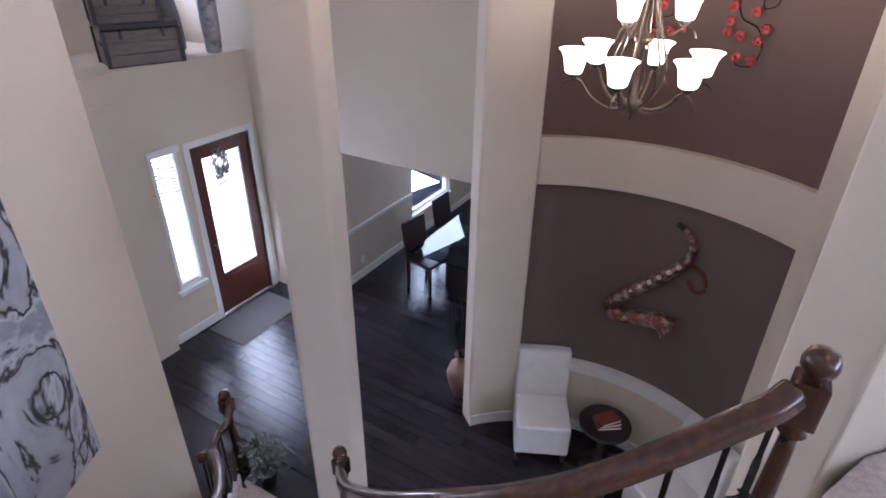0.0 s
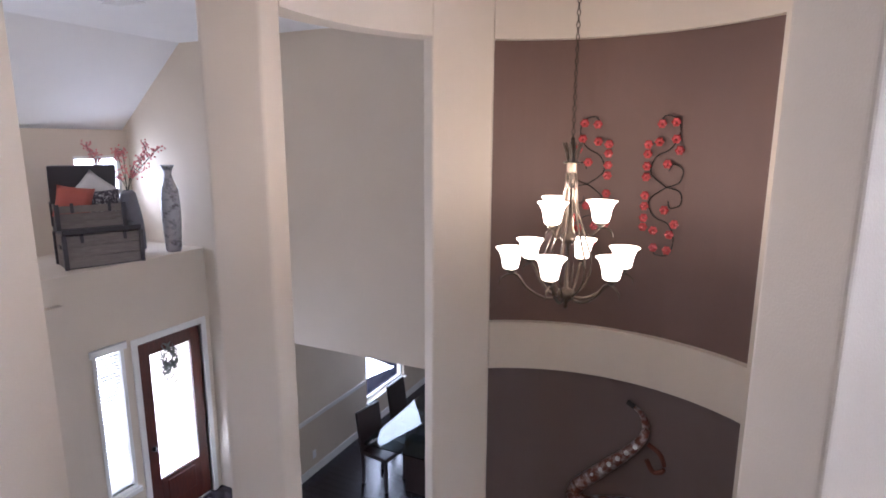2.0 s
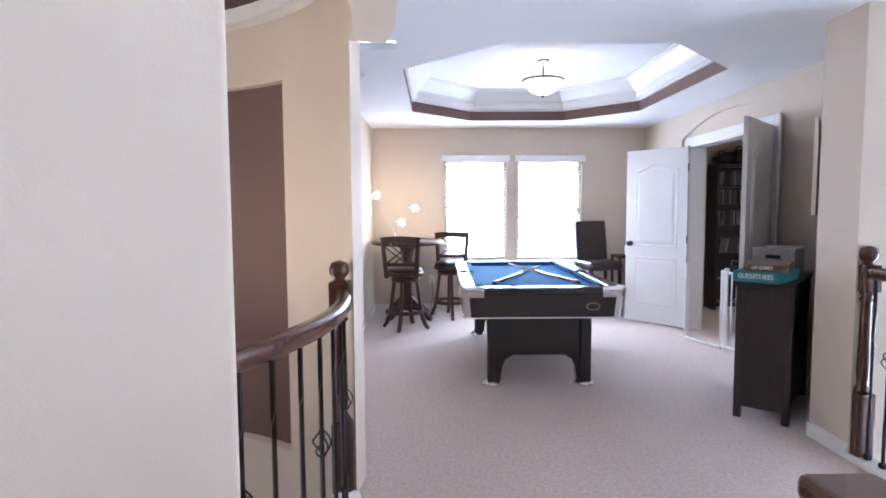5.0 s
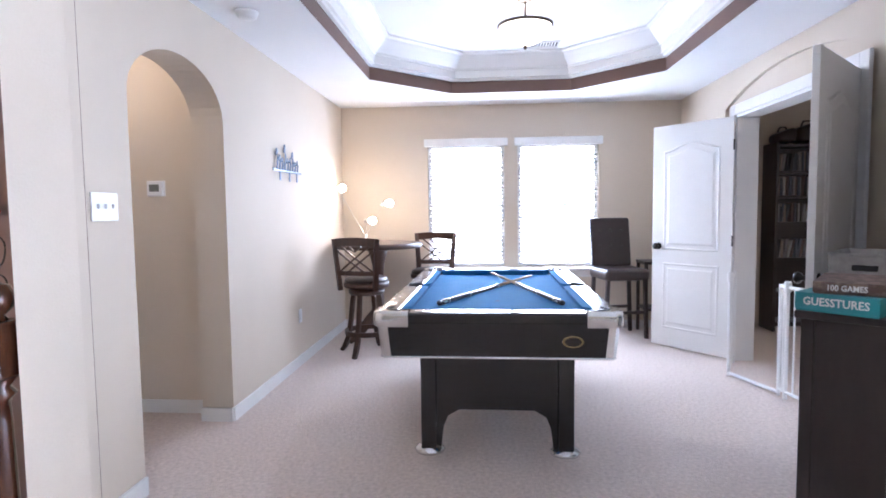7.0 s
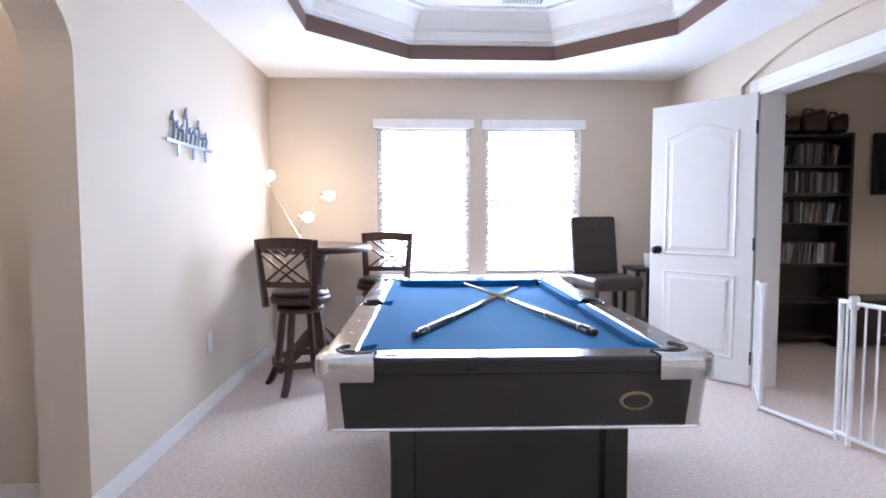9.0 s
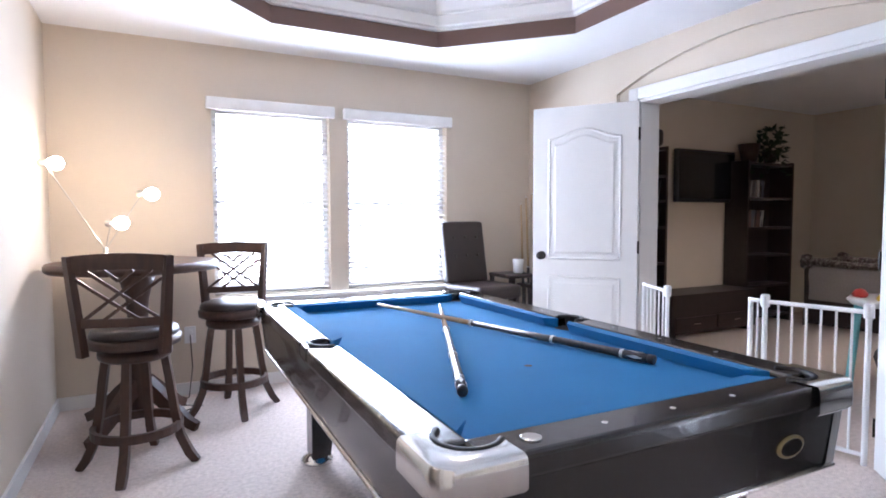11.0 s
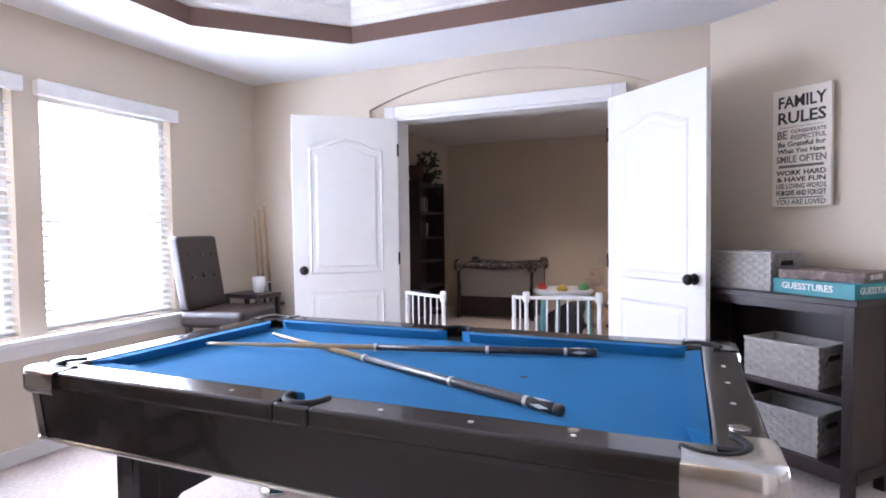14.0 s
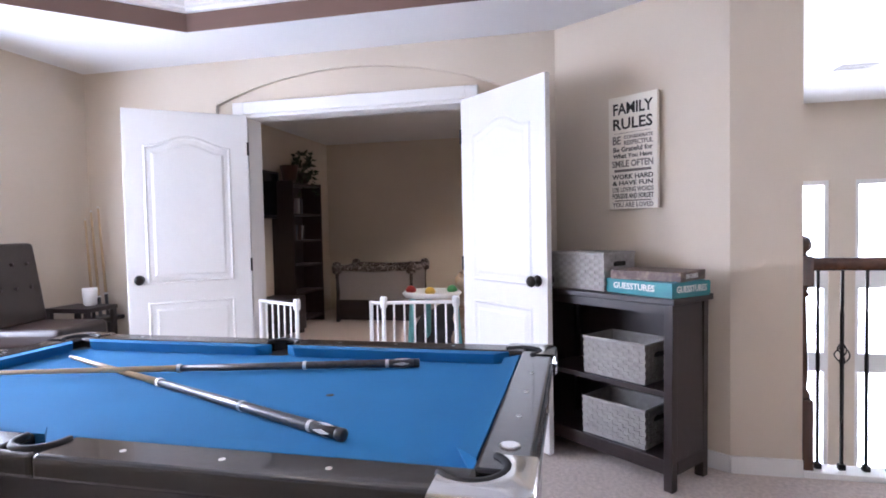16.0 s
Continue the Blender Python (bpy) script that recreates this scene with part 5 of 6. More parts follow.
arcp = [(x, y, 0.985) for x, y in arc(1.57, -27, 17, 6)]
railing("balcony_railing", "curved wooden rail with twisted iron balusters above the hall", arcp, 0.95, 0.125, [(*arc(1.57, 17, 18, 1)[1], 0.0, 1.14)], 40)
struct("balcony_curb", sector(B(), 1.51, 1.64, -28, 16.5, 0.0, 0.035), TRIM, "white curved balustrade curb", "trim")
railing("overlook_railing", "straight wooden rail with twisted iron balusters over the family room", [(3.645, 3.66, 1.03), (3.645, 2.5, 1.03), (3.645, 1.53, 1.03)], 1.0, 0.10, [(3.655, 3.70, 0.0, 1.17), (3.645, 1.48, 0.0, 1.17)], 160, 2)
struct("overlook_curb", box(B(), 3.585, 1.43, 0.0, 3.705, 3.708, 0.03, 0.004), TRIM, "white balustrade curb", "trim")
railing("corner_railing", "wooden rail with iron balusters beside the landing", [(1.95, 1.48, 0.965), (2.8, 1.48, 0.965), (3.60, 1.48, 0.965)], 0.9, 0.125, [], 90)
part("end_post", box(B(), 1.88, 1.432, 0.0, 1.975, 1.528, 0.955, 0.006), RAILWOOD, bpy.data.objects["corner_railing"])
part("post_top", box(B(), 1.867, 1.42, 0.956, 1.988, 1.54, 0.998, 0.014, None, 3), RAILWOOD, bpy.data.objects["corner_railing"])
struct("corner_curb", box(B(), 1.98, 1.43, 0.0, 3.58, 1.53, 0.028, 0.004), TRIM, "white balustrade curb", "trim")

# ---- stairs ----
inner = resample([(-0.33, 0.66, 0), (-0.75, 0.95, 0), (-1.2, 1.35, 0), (-1.6, 1.75, 0), (-2.12, 2.3, 0)], 18)
outer = resample([(-0.93, -0.60, 0), (-1.35, 0.16, 0), (-1.82, 1.0, 0), (-2.6, 1.6, 0), (-3.35, 2.3, 0)], 18)
stairs = thing("staircase", (0, 0, 0), 0, "curved carpeted staircase down to the foyer", "stairs", "", "structure")
for k in range(17):
    z = GZ * (k + 1) / 18
    a0, a1, b0, b1 = inner[k], inner[k + 1], outer[k], outer[k + 1]
    part("step", recalc(prism(B(), [(a0.x, a0.y), (a1.x, a1.y), (b1.x, b1.y), (b0.x, b0.y)], GZ if k > 13 else z - 0.4, z)), CARPET, stairs)
stringer = B()
for pts in (inner, outer):
    for k in range(8, 17):
        p, q = pts[k], pts[k + 1]
        nrm = Vector((-(q - p).y, (q - p).x, 0)).normalized() * 0.03
        z = GZ * (k + 1) / 18
        prism(stringer, [(p.x, p.y), (q.x, q.y), (q.x + nrm.x, q.y + nrm.y), (p.x + nrm.x, p.y + nrm.y)], max(GZ, z - 0.45), z + 0.04)
struct("stair_stringer", stringer, TRIM, "white stair stringer", "trim")
railing("stair_railing", "curved wooden stair rail with iron balusters", [(0.265, 1.30, 0.43), (0.185, 1.21, 0.38), (-0.13, 0.99, 0.19), (-0.50, 0.98, -0.10), (-0.85, 1.15, -0.51), (-1.32, 1.53, -1.18), (-1.68, 1.88, -1.66), (-1.76, 1.97, -1.70)], 0.80, 0.11, [(0.298, 1.35, -0.45, 0.53, 0.036), (-1.79, 2.0, -2.75, -1.65, 0.045)], 60)
railing("lower_stair_railing", "wooden stair rail with iron balusters and a foyer newel", [(-2.55, 1.52, -1.72), (-2.85, 1.78, -2.05), (-3.08, 1.98, -2.24), (-3.12, 2.12, -2.22), (-3.25, 2.22, -2.22)], 0.85, 0.09, [(-3.28, 2.24, -3.12, -2.08, 0.05)], 24)
wr = thing("wall_handrail", (0, 0, 0), 0, "dark wooden handrail on the stair wall", "handrail")
b = B()
tube(b, resample([(-1.13, 0.06, -0.15), (-1.46, 0.66, -0.75), (-1.72, 1.06, -1.10), (-2.15, 1.38, -1.46), (-2.55, 1.60, -1.74)], 24), 0.03, 8, RAILSHAPE)
smooth(part("rail", recalc(b), RAILWOOD, wr))
for p in ((-1.30, 0.38, -0.46), (-1.60, 0.90, -0.96)):
    b = B()
    tube(b, [p, (p[0] - 0.03, p[1] - 0.02, p[2] - 0.06), (p[0] - 0.08, p[1] - 0.045, p[2] - 0.06)], 0.009, 6)
    part("bracket", b, BRONZE, wr)

# canvas panels on the stair wall
def swirled(name):
    """Poured paint: pale grey with dark, stretched veins."""
    m = mat(name, (0.46, 0.46, 0.50), 0.55, scale=4, second=(0.30, 0.30, 0.34), bump=0.25, bump_scale=25)
    n, l = m.node_tree.nodes, m.node_tree.links
    co, mp = n.new("ShaderNodeTexCoord"), n.new("ShaderNodeMapping")
    mp.inputs["Scale"].default_value = (1.0, 1.0, 0.45)
    l.new(co.outputs["Object"], mp.inputs["Vector"])
    nz = n.new("ShaderNodeTexNoise")
    nz.inputs["Scale"].default_value, nz.inputs["Detail"].default_value, nz.inputs["Distortion"].default_value = 3.6, 4, 2.2
    l.new(mp.outputs[0], nz.inputs["Vector"])
    cr = n.new("ShaderNodeValToRGB")
    el = cr.color_ramp.elements
    el[0].position, el[0].color = 0.40, (1, 1, 1, 1)
    el[1].position, el[1].color = 0.62, (0.75, 0.74, 0.76, 1)
    for pos, c in ((0.46, 0.9), (0.485, 0.10), (0.50, 0.06), (0.515, 0.55), (0.54, 1.25)):
        e = el.new(pos)
        e.color = (c, c * 0.97, c * 0.95, 1)
    l.new(nz.outputs["Fac"], cr.inputs[0])
    mx = n.new("ShaderNodeMix")
    mx.data_type, mx.blend_type = "RGBA", "MULTIPLY"
    mx.inputs["Factor"].default_value = 1.0
    b = n["Principled BSDF"]
    l.new(b.inputs["Base Color"].links[0].from_socket, mx.inputs[6])
    l.new(cr.outputs[0], mx.inputs[7])
    l.new(mx.outputs[2], b.inputs["Base Color"])
    return m


ART = swirled("abstract_grey_canvas")
wd = Vector((0.48, -0.877))
for s0, s1, z0, z1 in ((0.49, 0.93, -0.28, 0.78), (0.99, 1.40, -0.55, 0.50)):
    p, q = Vector((-1.90, 1.12)) + wd * s0, Vector((-1.90, 1.12)) + wd * s1
    nn = Vector((0.877, 0.48)) * 0.035
    cv = prism(B(), [(p.x, p.y), (q.x, q.y), (q.x + nn.x, q.y + nn.y), (p.x + nn.x, p.y + nn.y)], z0, z1)
    pt = thing("painting", (0, 0, 0), 0, "abstract grey and black canvas on the stair wall", "painting", "canvas panels")
    part("canvas", recalc(cv), ART, pt)


# ---- chandelier ----
def chandelier():
    X = thing("chandelier", (-0.557, 3.093, 0.115), 27.5, "bronze two-tier chandelier with nine lit bell shades", "chandelier")
    X.scale = (0.88, 0.88, 0.88)
    chain = B()
    z = 1.44
    k = 0
    while z < 3.12:
        lk = [(0.010 * math.cos(t) * (1 if k % 2 else 0), 0.010 * math.cos(t) * (0 if k % 2 else 1), z + 0.02 + 0.02 * math.sin(t)) for t in [i * math.pi / 4 for i in range(9)]]
        tube(chain, lk, 0.003, 4)
        z += 0.034
        k += 1
    part("chain", recalc(chain), BRONZE, X)
    smooth(part("canopy", lathe(B(), [(0.01, 3.09), (0.06, 3.12), (0.065, 3.165)], 20), BRONZE, X))
    smooth(part("crown_hub", lathe(B(), [(0.02, 1.16), (0.03, 1.22), (0.03, 1.30), (0.05, 1.305), (0.05, 1.315), (0.02, 1.32), (0.012, 1.46)], 16), BRONZE, X))
    for i in range(6):
        a = i * math.pi / 3
        b = B()
        tube(b, [(r * math.cos(a), r * math.sin(a), z) for r, z in ((0.02, 1.28), (0.03, 1.36), (0.06, 1.43))], [0.008, 0.012, 0.006], 6)
        part("crown_leaf", recalc(b), BRONZE, X)
    smooth(part("lower_hub", lathe(B(), [(0.004, 0.38), (0.016, 0.40), (0.01, 0.42), (0.03, 0.44), (0.06, 0.47), (0.05, 0.505), (0.015, 0.52), (0.012, 0.80), (0.05, 0.83), (0.05, 0.86), (0.012, 0.88), (0.012, 1.2)], 20), BRONZE, X))

    def shade(a, r, z, par):
        m = pose(r * math.cos(a), r * math.sin(a), z)
        smooth(part("cup", lathe(B(), [(0.008, -0.03), (0.022, -0.02), (0.034, -0.005), (0.036, 0.01)], 14, m), BRONZE, par))
        smooth(part("shade", lathe(B(), [(0.03, 0.0), (0.048, 0.012), (0.056, 0.05), (0.062, 0.085), (0.075, 0.115), (0.095, 0.135), (0.091, 0.135), (0.07, 0.112), (0.05, 0.05), (0.03, 0.01)], 24, m, False), FROST, par, "lit frosted bell shade"))
        g = pose(-0.557, 3.093, 0.115, 0, 0, 27.5) @ (0.88 * Vector((r * math.cos(a), r * math.sin(a), z + 0.15)))
        bulb("chandelier_bulb", g, 6.4, (1, 0.80, 0.58), 0.03)

    for i in range(6):
        a = i * math.pi / 3
        b = B()
        pts = resample([(r * math.cos(a), r * math.sin(a), z) for r, z in ((0.03, 1.25), (0.045, 1.05), (0.10, 0.86), (0.15, 0.70), (0.13, 0.56), (0.05, 0.47))], 16)
        tube(b, pts, 0.007, 6)
        part("strand", recalc(b), BRONZE, X)
        b = B()
        tube(b, resample([(r * math.cos(a), r * math.sin(a), z) for r, z in ((0.04, 0.46), (0.14, 0.455), (0.25, 0.52), (0.31, 0.60), (0.36, 0.615), (0.42, 0.58), (0.43, 0.54))], 18), [0.009] * 12 + [0.008, 0.0075, 0.007, 0.006, 0.005, 0.004, 0.003], 6)
        arm = part("arm", recalc(b), BRONZE, X)
        shade(a, 0.36, 0.645, arm)
    for i in range(3):
        a = i * 2 * math.pi / 3 - 0.28
        b = B()
        tube(b, resample([(r * math.cos(a), r * math.sin(a), z) for r, z in ((0.03, 1.15), (0.06, 0.98), (0.12, 0.86), (0.175, 0.90), (0.20, 0.915), (0.25, 0.90), (0.265, 0.86))], 18), 0.007, 6)
        arm = part("arm", recalc(b), BRONZE, X)
        shade(a, 0.19, 0.945, arm)


chandelier()

# ---- wall art in the niches ----
RED = mat("red_glass_petal", (0.60, 0.10, 0.095), 0.25, scale=30, second=(0.36, 0.04, 0.04), coat=0.5)


def on_niche(angle, z):
    """A frame on the niche: local x to the viewer's right, -y off the wall."""
    x, y = arc(1.695, angle, angle + 1, 1)[0]
    return pose(x, y, z, 0, 0, angle - 90)


def flower_art(angle, mirror):
    F = thing("flower_wall_art", (0, 0, 0), 0, "scrolled iron wall art with red flowers in the brown niche", "wall art", "flower wall art")
    F.matrix_basis = on_niche(angle, 1.045)
    s = mirror
    for pts in (((0.02, -0.0), (-0.10, 0.10), (-0.07, 0.22), (0.03, 0.28), (0.09, 0.38), (0.07, 0.49), (-0.02, 0.52), (-0.06, 0.46)), ((0.02, 0.0), (0.11, 0.04), (0.13, 0.13), (0.06, 0.17), (0.03, 0.12)), ((0.02, 0.0), (0.12, -0.03), (0.13, -0.12), (0.06, -0.15), (0.04, -0.10)), ((0.02, 0.0), (-0.10, -0.10), (-0.06, -0.22), (0.05, -0.27), (0.10, -0.38), (0.07, -0.50), (-0.03, -0.51), (-0.05, -0.45))):
        b = B()
        tube(b, resample([(s * u, -0.025, z) for u, z in pts], 24), 0.0042, 6)
        part("scroll", recalc(b), IRON, F)
    spots = [(-0.04, 0.46), (0.06, 0.47), (0.07, 0.35), (-0.05, 0.33), (-0.13, 0.31), (0.10, 0.27), (-0.13, 0.24), (0.02, 0.17), (-0.13, 0.15), (-0.13, 0.07)]
    for u, z in spots + [(u, -z) for u, z in spots]:
        fl = B()
        for k in range(6):
            a = k * math.pi / 3
            lathe(fl, [(0.002, 0), (0.013, 0.004), (0.016, 0.010), (0.006, 0.013)], 8, pose(s * u + 0.019 * math.cos(a), -0.028, z + 0.019 * math.sin(a), 80, 0, 0))
        smooth(part("flower", fl, RED, F, "red flower"))


flower_art(76, 1)
flower_art(95, -1)


def sax_art():
    S = thing("saxophone_wall_art", (0, 0, 0), 0, "metal saxophone wall sculpture in mottled white and brown", "wall art")
    S.matrix_basis = on_niche(82.5, -1.31)
    mott = mat("mottled_enamel", (0.52, 0.48, 0.45), 0.3, 0.4, scale=14, second=(0.16, 0.05, 0.03), mix=0.9, bump=0.1)
    b = B()
    tube(b, resample([(0.10, -0.05, 0.58), (0.17, -0.05, 0.52), (0.20, -0.05, 0.38), (0.10, -0.05, 0.20), (-0.10, -0.05, -0.02), (-0.32, -0.05, -0.26)], 24), [0.014 + 0.0022 * i for i in range(25)], 10)
    smooth(part("tube", recalc(b), mott, S))
    b = B()
    tube(b, resample([(-0.32, -0.05, -0.26), (-0.37, -0.05, -0.36), (-0.28, -0.05, -0.43), (-0.10, -0.05, -0.38), (0.08, -0.05, -0.33), (0.18, -0.05, -0.36)], 20), [0.066 + 0.0005 * i + (0.05 * ((i - 14) / 6) ** 2 if i > 14 else 0) for i in range(21)], 12)
    smooth(part("bell", recalc(b), mott, S))
    b = B()
    tube(b, [(0.04, -0.05, 0.61), (0.10, -0.05, 0.58)], 0.022, 8)
    part("mouthpiece", b, INK, S)
    for k in range(6):
        f = k / 6
        smooth(part("key", lathe(B(), [(0.022, 0), (0.02, 0.01), (0.003, 0.014)], 12, pose(0.14 - 0.40 * f, -0.095, 0.26 - 0.44 * f, 90, 0, 0)), PEARL, S))
    b = B()
    tube(b, resample([(0.22, -0.03, 0.28), (0.32, -0.03, 0.22), (0.36, -0.03, 0.10), (0.28, -0.03, 0.05), (0.22, -0.03, 0.14)], 14), 0.02, 8)
    part("ribbon", recalc(b), mat("rust_metal", (0.16, 0.05, 0.03), 0.5, 0.4), S, "rust-coloured ribbon")


sax_art()

# ---- seats under the niche ----
WHITEVINYL = mat("white_upholstery", (0.80, 0.79, 0.77), 0.5, scale=10, second=(0.74, 0.73, 0.71), bump=0.08, bump_scale=120)


def slipper_chair():
    C = thing("slipper_chair", (0, 0, 0), 0, "armless white upholstered chair on the dark floor", "chair", "white chairs")
    part("seat", box(B(), -0.26, -0.28, 0.10, 0.26, 0.28, 0.46, 0.025, None, 3), WHITEVINYL, C)
    b = box(B(), -0.26, 0.16, 0.44, 0.26, 0.28, 0.98, 0.025, None, 3)
    for v in b.verts:
        v.co.y += 0.12 * (v.co.z - 0.44)
    part("backrest", b, WHITEVINYL, C)
    for x in (-0.22, 0.22):
        for y in (-0.24, 0.24):
            part("leg", box(B(), x - 0.02, y - 0.02, 0, x + 0.02, y + 0.02, 0.10), CABWOOD, C)
    return C


sc = slipper_chair()
sc.matrix_basis = pose(-1.13, 4.16, GZ, 0, 0, 26)
copy_thing(sc, pose(0.17, 3.85, GZ, 0, 0, -38))
sd2 = thing("round_side_table", (-0.52, 4.18, GZ), 0, "round black side table between the white chairs", "table")
smooth(part("tabletop", lathe(B(), [(0.22, 0.53), (0.24, 0.535), (0.24, 0.56), (0.225, 0.565), (0.01, 0.565)], 36), CABWOOD, sd2))
smooth(part("stem", lathe(B(), [(0.17, 0), (0.17, 0.02), (0.04, 0.05), (0.035, 0.5), (0.1, 0.53)], 20), CABWOOD, sd2))
for k, (w, d, col) in enumerate(((0.22, 0.16, (0.22, 0.03, 0.03)), (0.21, 0.15, (0.10, 0.06, 0.04)), (0.19, 0.14, (0.25, 0.05, 0.04)))):
    bkb = thing("book", (-0.50, 4.17, GZ + 0.566 + 0.028 * k), 35 + 7 * k, "dark red hardback book in a stack", "book", "stacked books")
    part("pages", box(B(), -w / 2 + 0.004, -d / 2 + 0.004, 0.003, w / 2 - 0.003, d / 2 - 0.004, 0.025), WHITEINK, bkb)
    cov = mat("book_cloth_%s" % "abc"[k], col, 0.6)
    for z in (0, 0.025):
        part("cover", box(B(), -w / 2, -d / 2, z, w / 2, d / 2, z + 0.003), cov, bkb)
    part("spine", box(B(), -w / 2 - 0.003, -d / 2, 0, -w / 2, d / 2, 0.028), cov, bkb)

# ---- urn, mat, wreath ----
urn = thing("urn", (-2.13, 4.33, GZ), 0, "tall pinkish clay urn with bare branches", "urn")
smooth(part("body", lathe(B(), [(0.06, 0), (0.09, 0.02), (0.15, 0.20), (0.165, 0.32), (0.13, 0.42), (0.06, 0.48), (0.055, 0.53), (0.085, 0.57), (0.08, 0.575), (0.045, 0.53), (0.04, 0.50)], 28), mat("pink_clay", (0.45, 0.27, 0.21), 0.6, scale=6, second=(0.30, 0.17, 0.13), bump=0.2), urn))
for k in range(9):
    a = k * 0.7
    b = B()
    tube(b, [(0, 0, 0.1), (0.03 * math.cos(a), 0.03 * math.sin(a), 0.55), (0.10 * math.cos(a), 0.10 * math.sin(a), 0.95), (0.13 * math.cos(a + 0.3), 0.13 * math.sin(a + 0.3), 1.25)], [0.006, 0.006, 0.004, 0.002], 5)
    part("branch", recalc(b), INK, urn, "bare dark branch")
mt = thing("door_mat", (-5.16, 4.16, GZ + 0.001), 0, "grey woven door mat inside the front door", "mat")
part("woven_top", box(B(), -0.33, -0.52, 0, 0.30, 0.52, 0.012, 0.005), mat("grey_mat_pile", (0.13, 0.12, 0.115), 0.95, scale=30, bump=0.8, bump_scale=180), mt)
wre = thing("wreath", (FX - 0.005, 4.33, -1.17), 0, "grey hanging wreath on the front door glass", "wreath")
wb_ = B()
for k in range(120):
    a, r = random.uniform(0, 6.283), random.uniform(0.04, 0.12)
    z = r * math.sin(a) * 1.6 - (0.25 if random.random() < 0.3 else 0) * random.random()
    box(wb_, -0.004, -0.006, -0.035, 0.004, 0.006, 0.035, 0, pose(0.02 * random.random() + 0.012, r * math.cos(a), z, random.uniform(-70, 70), random.uniform(-25, 25), 0))
tagged(part("leaves", wb_, mat("grey_leaf", (0.16, 0.17, 0.16), 0.7), wre), kind="stuff")

# ---- dining room ----
DT = thing("dining_table", (-3.0, 6.55, GZ), 0, "glass-topped dining table with a dark base", "table")
gt = part("tabletop", box(B(), -0.68, -0.92, 0.735, 0.68, 0.92, 0.75, 0.004), clear("table_glass", (0.16, 0.21, 0.23)), DT, "clear glass top")
for y in (-0.5, 0.5):
    part("leg", box(B(), -0.25, y - 0.1, 0, 0.25, y + 0.1, 0.734, 0.01), CABWOOD, DT)
part("stretcher", box(B(), -0.06, -0.4, 0.1, 0.06, 0.4, 0.2, 0.01), CABWOOD, DT)


def dining_chair():
    C = thing("dining_chair", (0, 0, 0), 0, "dark wooden dining chair with a solid curved back", "chair", "dining chairs")
    for x in (-0.2, 0.2):
        for y in (-0.2, 0.2):
            part("leg", box(B(), x - 0.02, y - 0.02, 0, x + 0.02, y + 0.02, 0.44, 0.003), CABWOOD, C)
    part("seat", box(B(), -0.23, -0.23, 0.44, 0.23, 0.23, 0.50, 0.015, None, 3), LEATHER, C)
    b = box(B(), -0.23, 0.19, 0.48, 0.23, 0.23, 1.02, 0.008)
    for v in b.verts:
        v.co.y += 0.14 * (v.co.z - 0.48)
    part("backrest", b, CABWOOD, C)
    return C


dc = dining_chair()
dc.matrix_basis = pose(-3.62, 6.02, GZ, 0, 0, 82)
copy_thing(dc, pose(-3.70, 6.95, GZ, 0, 0, 90))
copy_thing(dc, pose(-2.95, 7.72, GZ, 0, 0, 0))
bowl = thing("bowl", (-2.72, 6.3, GZ + 0.751), 0, "small reddish bowl on the glass table", "bowl")
smooth(part("body", lathe(B(), [(0.05, 0), (0.09, 0.03), (0.12, 0.09), (0.11, 0.09), (0.08, 0.035), (0.01, 0.02)], 24), mat("red_glaze", (0.25, 0.07, 0.05), 0.3), bowl))

# ---- on the ledge above the door ----
TRUNK = mat("weathered_grey_board", (0.20, 0.165, 0.145), 0.7, scale=9, second=(0.13, 0.105, 0.09), bump=0.3, stretch=(1, 6, 6), spread=0.1)
STRAP = mat("dark_trunk_edge", (0.03, 0.025, 0.03), 0.5)


def trunk(at, rz, w, d, h, label, open_lid=False):
    K = thing("trunk", at, rz, label, "trunk", "stacked trunks")
    n = 3
    for k in range(n):
        z0, z1 = 0.01 + (h - 0.02) * k / n, 0.01 + (h - 0.02) * (k + 1) / n - 0.006
        for q in ((-w / 2, -d / 2, w / 2, -d / 2 + 0.015), (-w / 2, d / 2 - 0.015, w / 2, d / 2), (-w / 2, -d / 2 + 0.015, -w / 2 + 0.015, d / 2 - 0.015), (w / 2 - 0.015, -d / 2 + 0.015, w / 2, d / 2 - 0.015)):
            part("board", box(B(), q[0], q[1], z0, q[2], q[3], z1, 0.002), TRUNK, K)
    part("bottom", box(B(), -w / 2, -d / 2, 0, w / 2, d / 2, 0.012), STRAP, K)
    for x in (-w / 2, w / 2):
        for y in (-d / 2, d / 2):
            part("corner_strip", box(B(), x - 0.02, y - 0.02, 0, x + 0.02, y + 0.02, h, 0.003), STRAP, K)
    lid = box(B(), -w / 2 - 0.01, -d / 2 - 0.01, 0, w / 2 + 0.01, d / 2 + 0.01, 0.05, 0.006)
    bmesh.ops.transform(lid, matrix=pose(0, d / 2, h, 100, 0, 0) @ pose(0, d / 2, 0) if open_lid else pose(0, 0, h), verts=lid.verts)
    part("lid", lid, STRAP, K, "dark lid")
    for x in (-w * 0.28, w * 0.28):
        part("latch", box(B(), x - 0.015, -d / 2 - 0.014, h - 0.09, x + 0.015, -d / 2, h + 0.01, 0.002), STRAP, K)
    part("handle", box(B(), -w / 2 - 0.012, -0.05, h * 0.55, -w / 2, 0.05, h * 0.65, 0.003), STRAP, K)


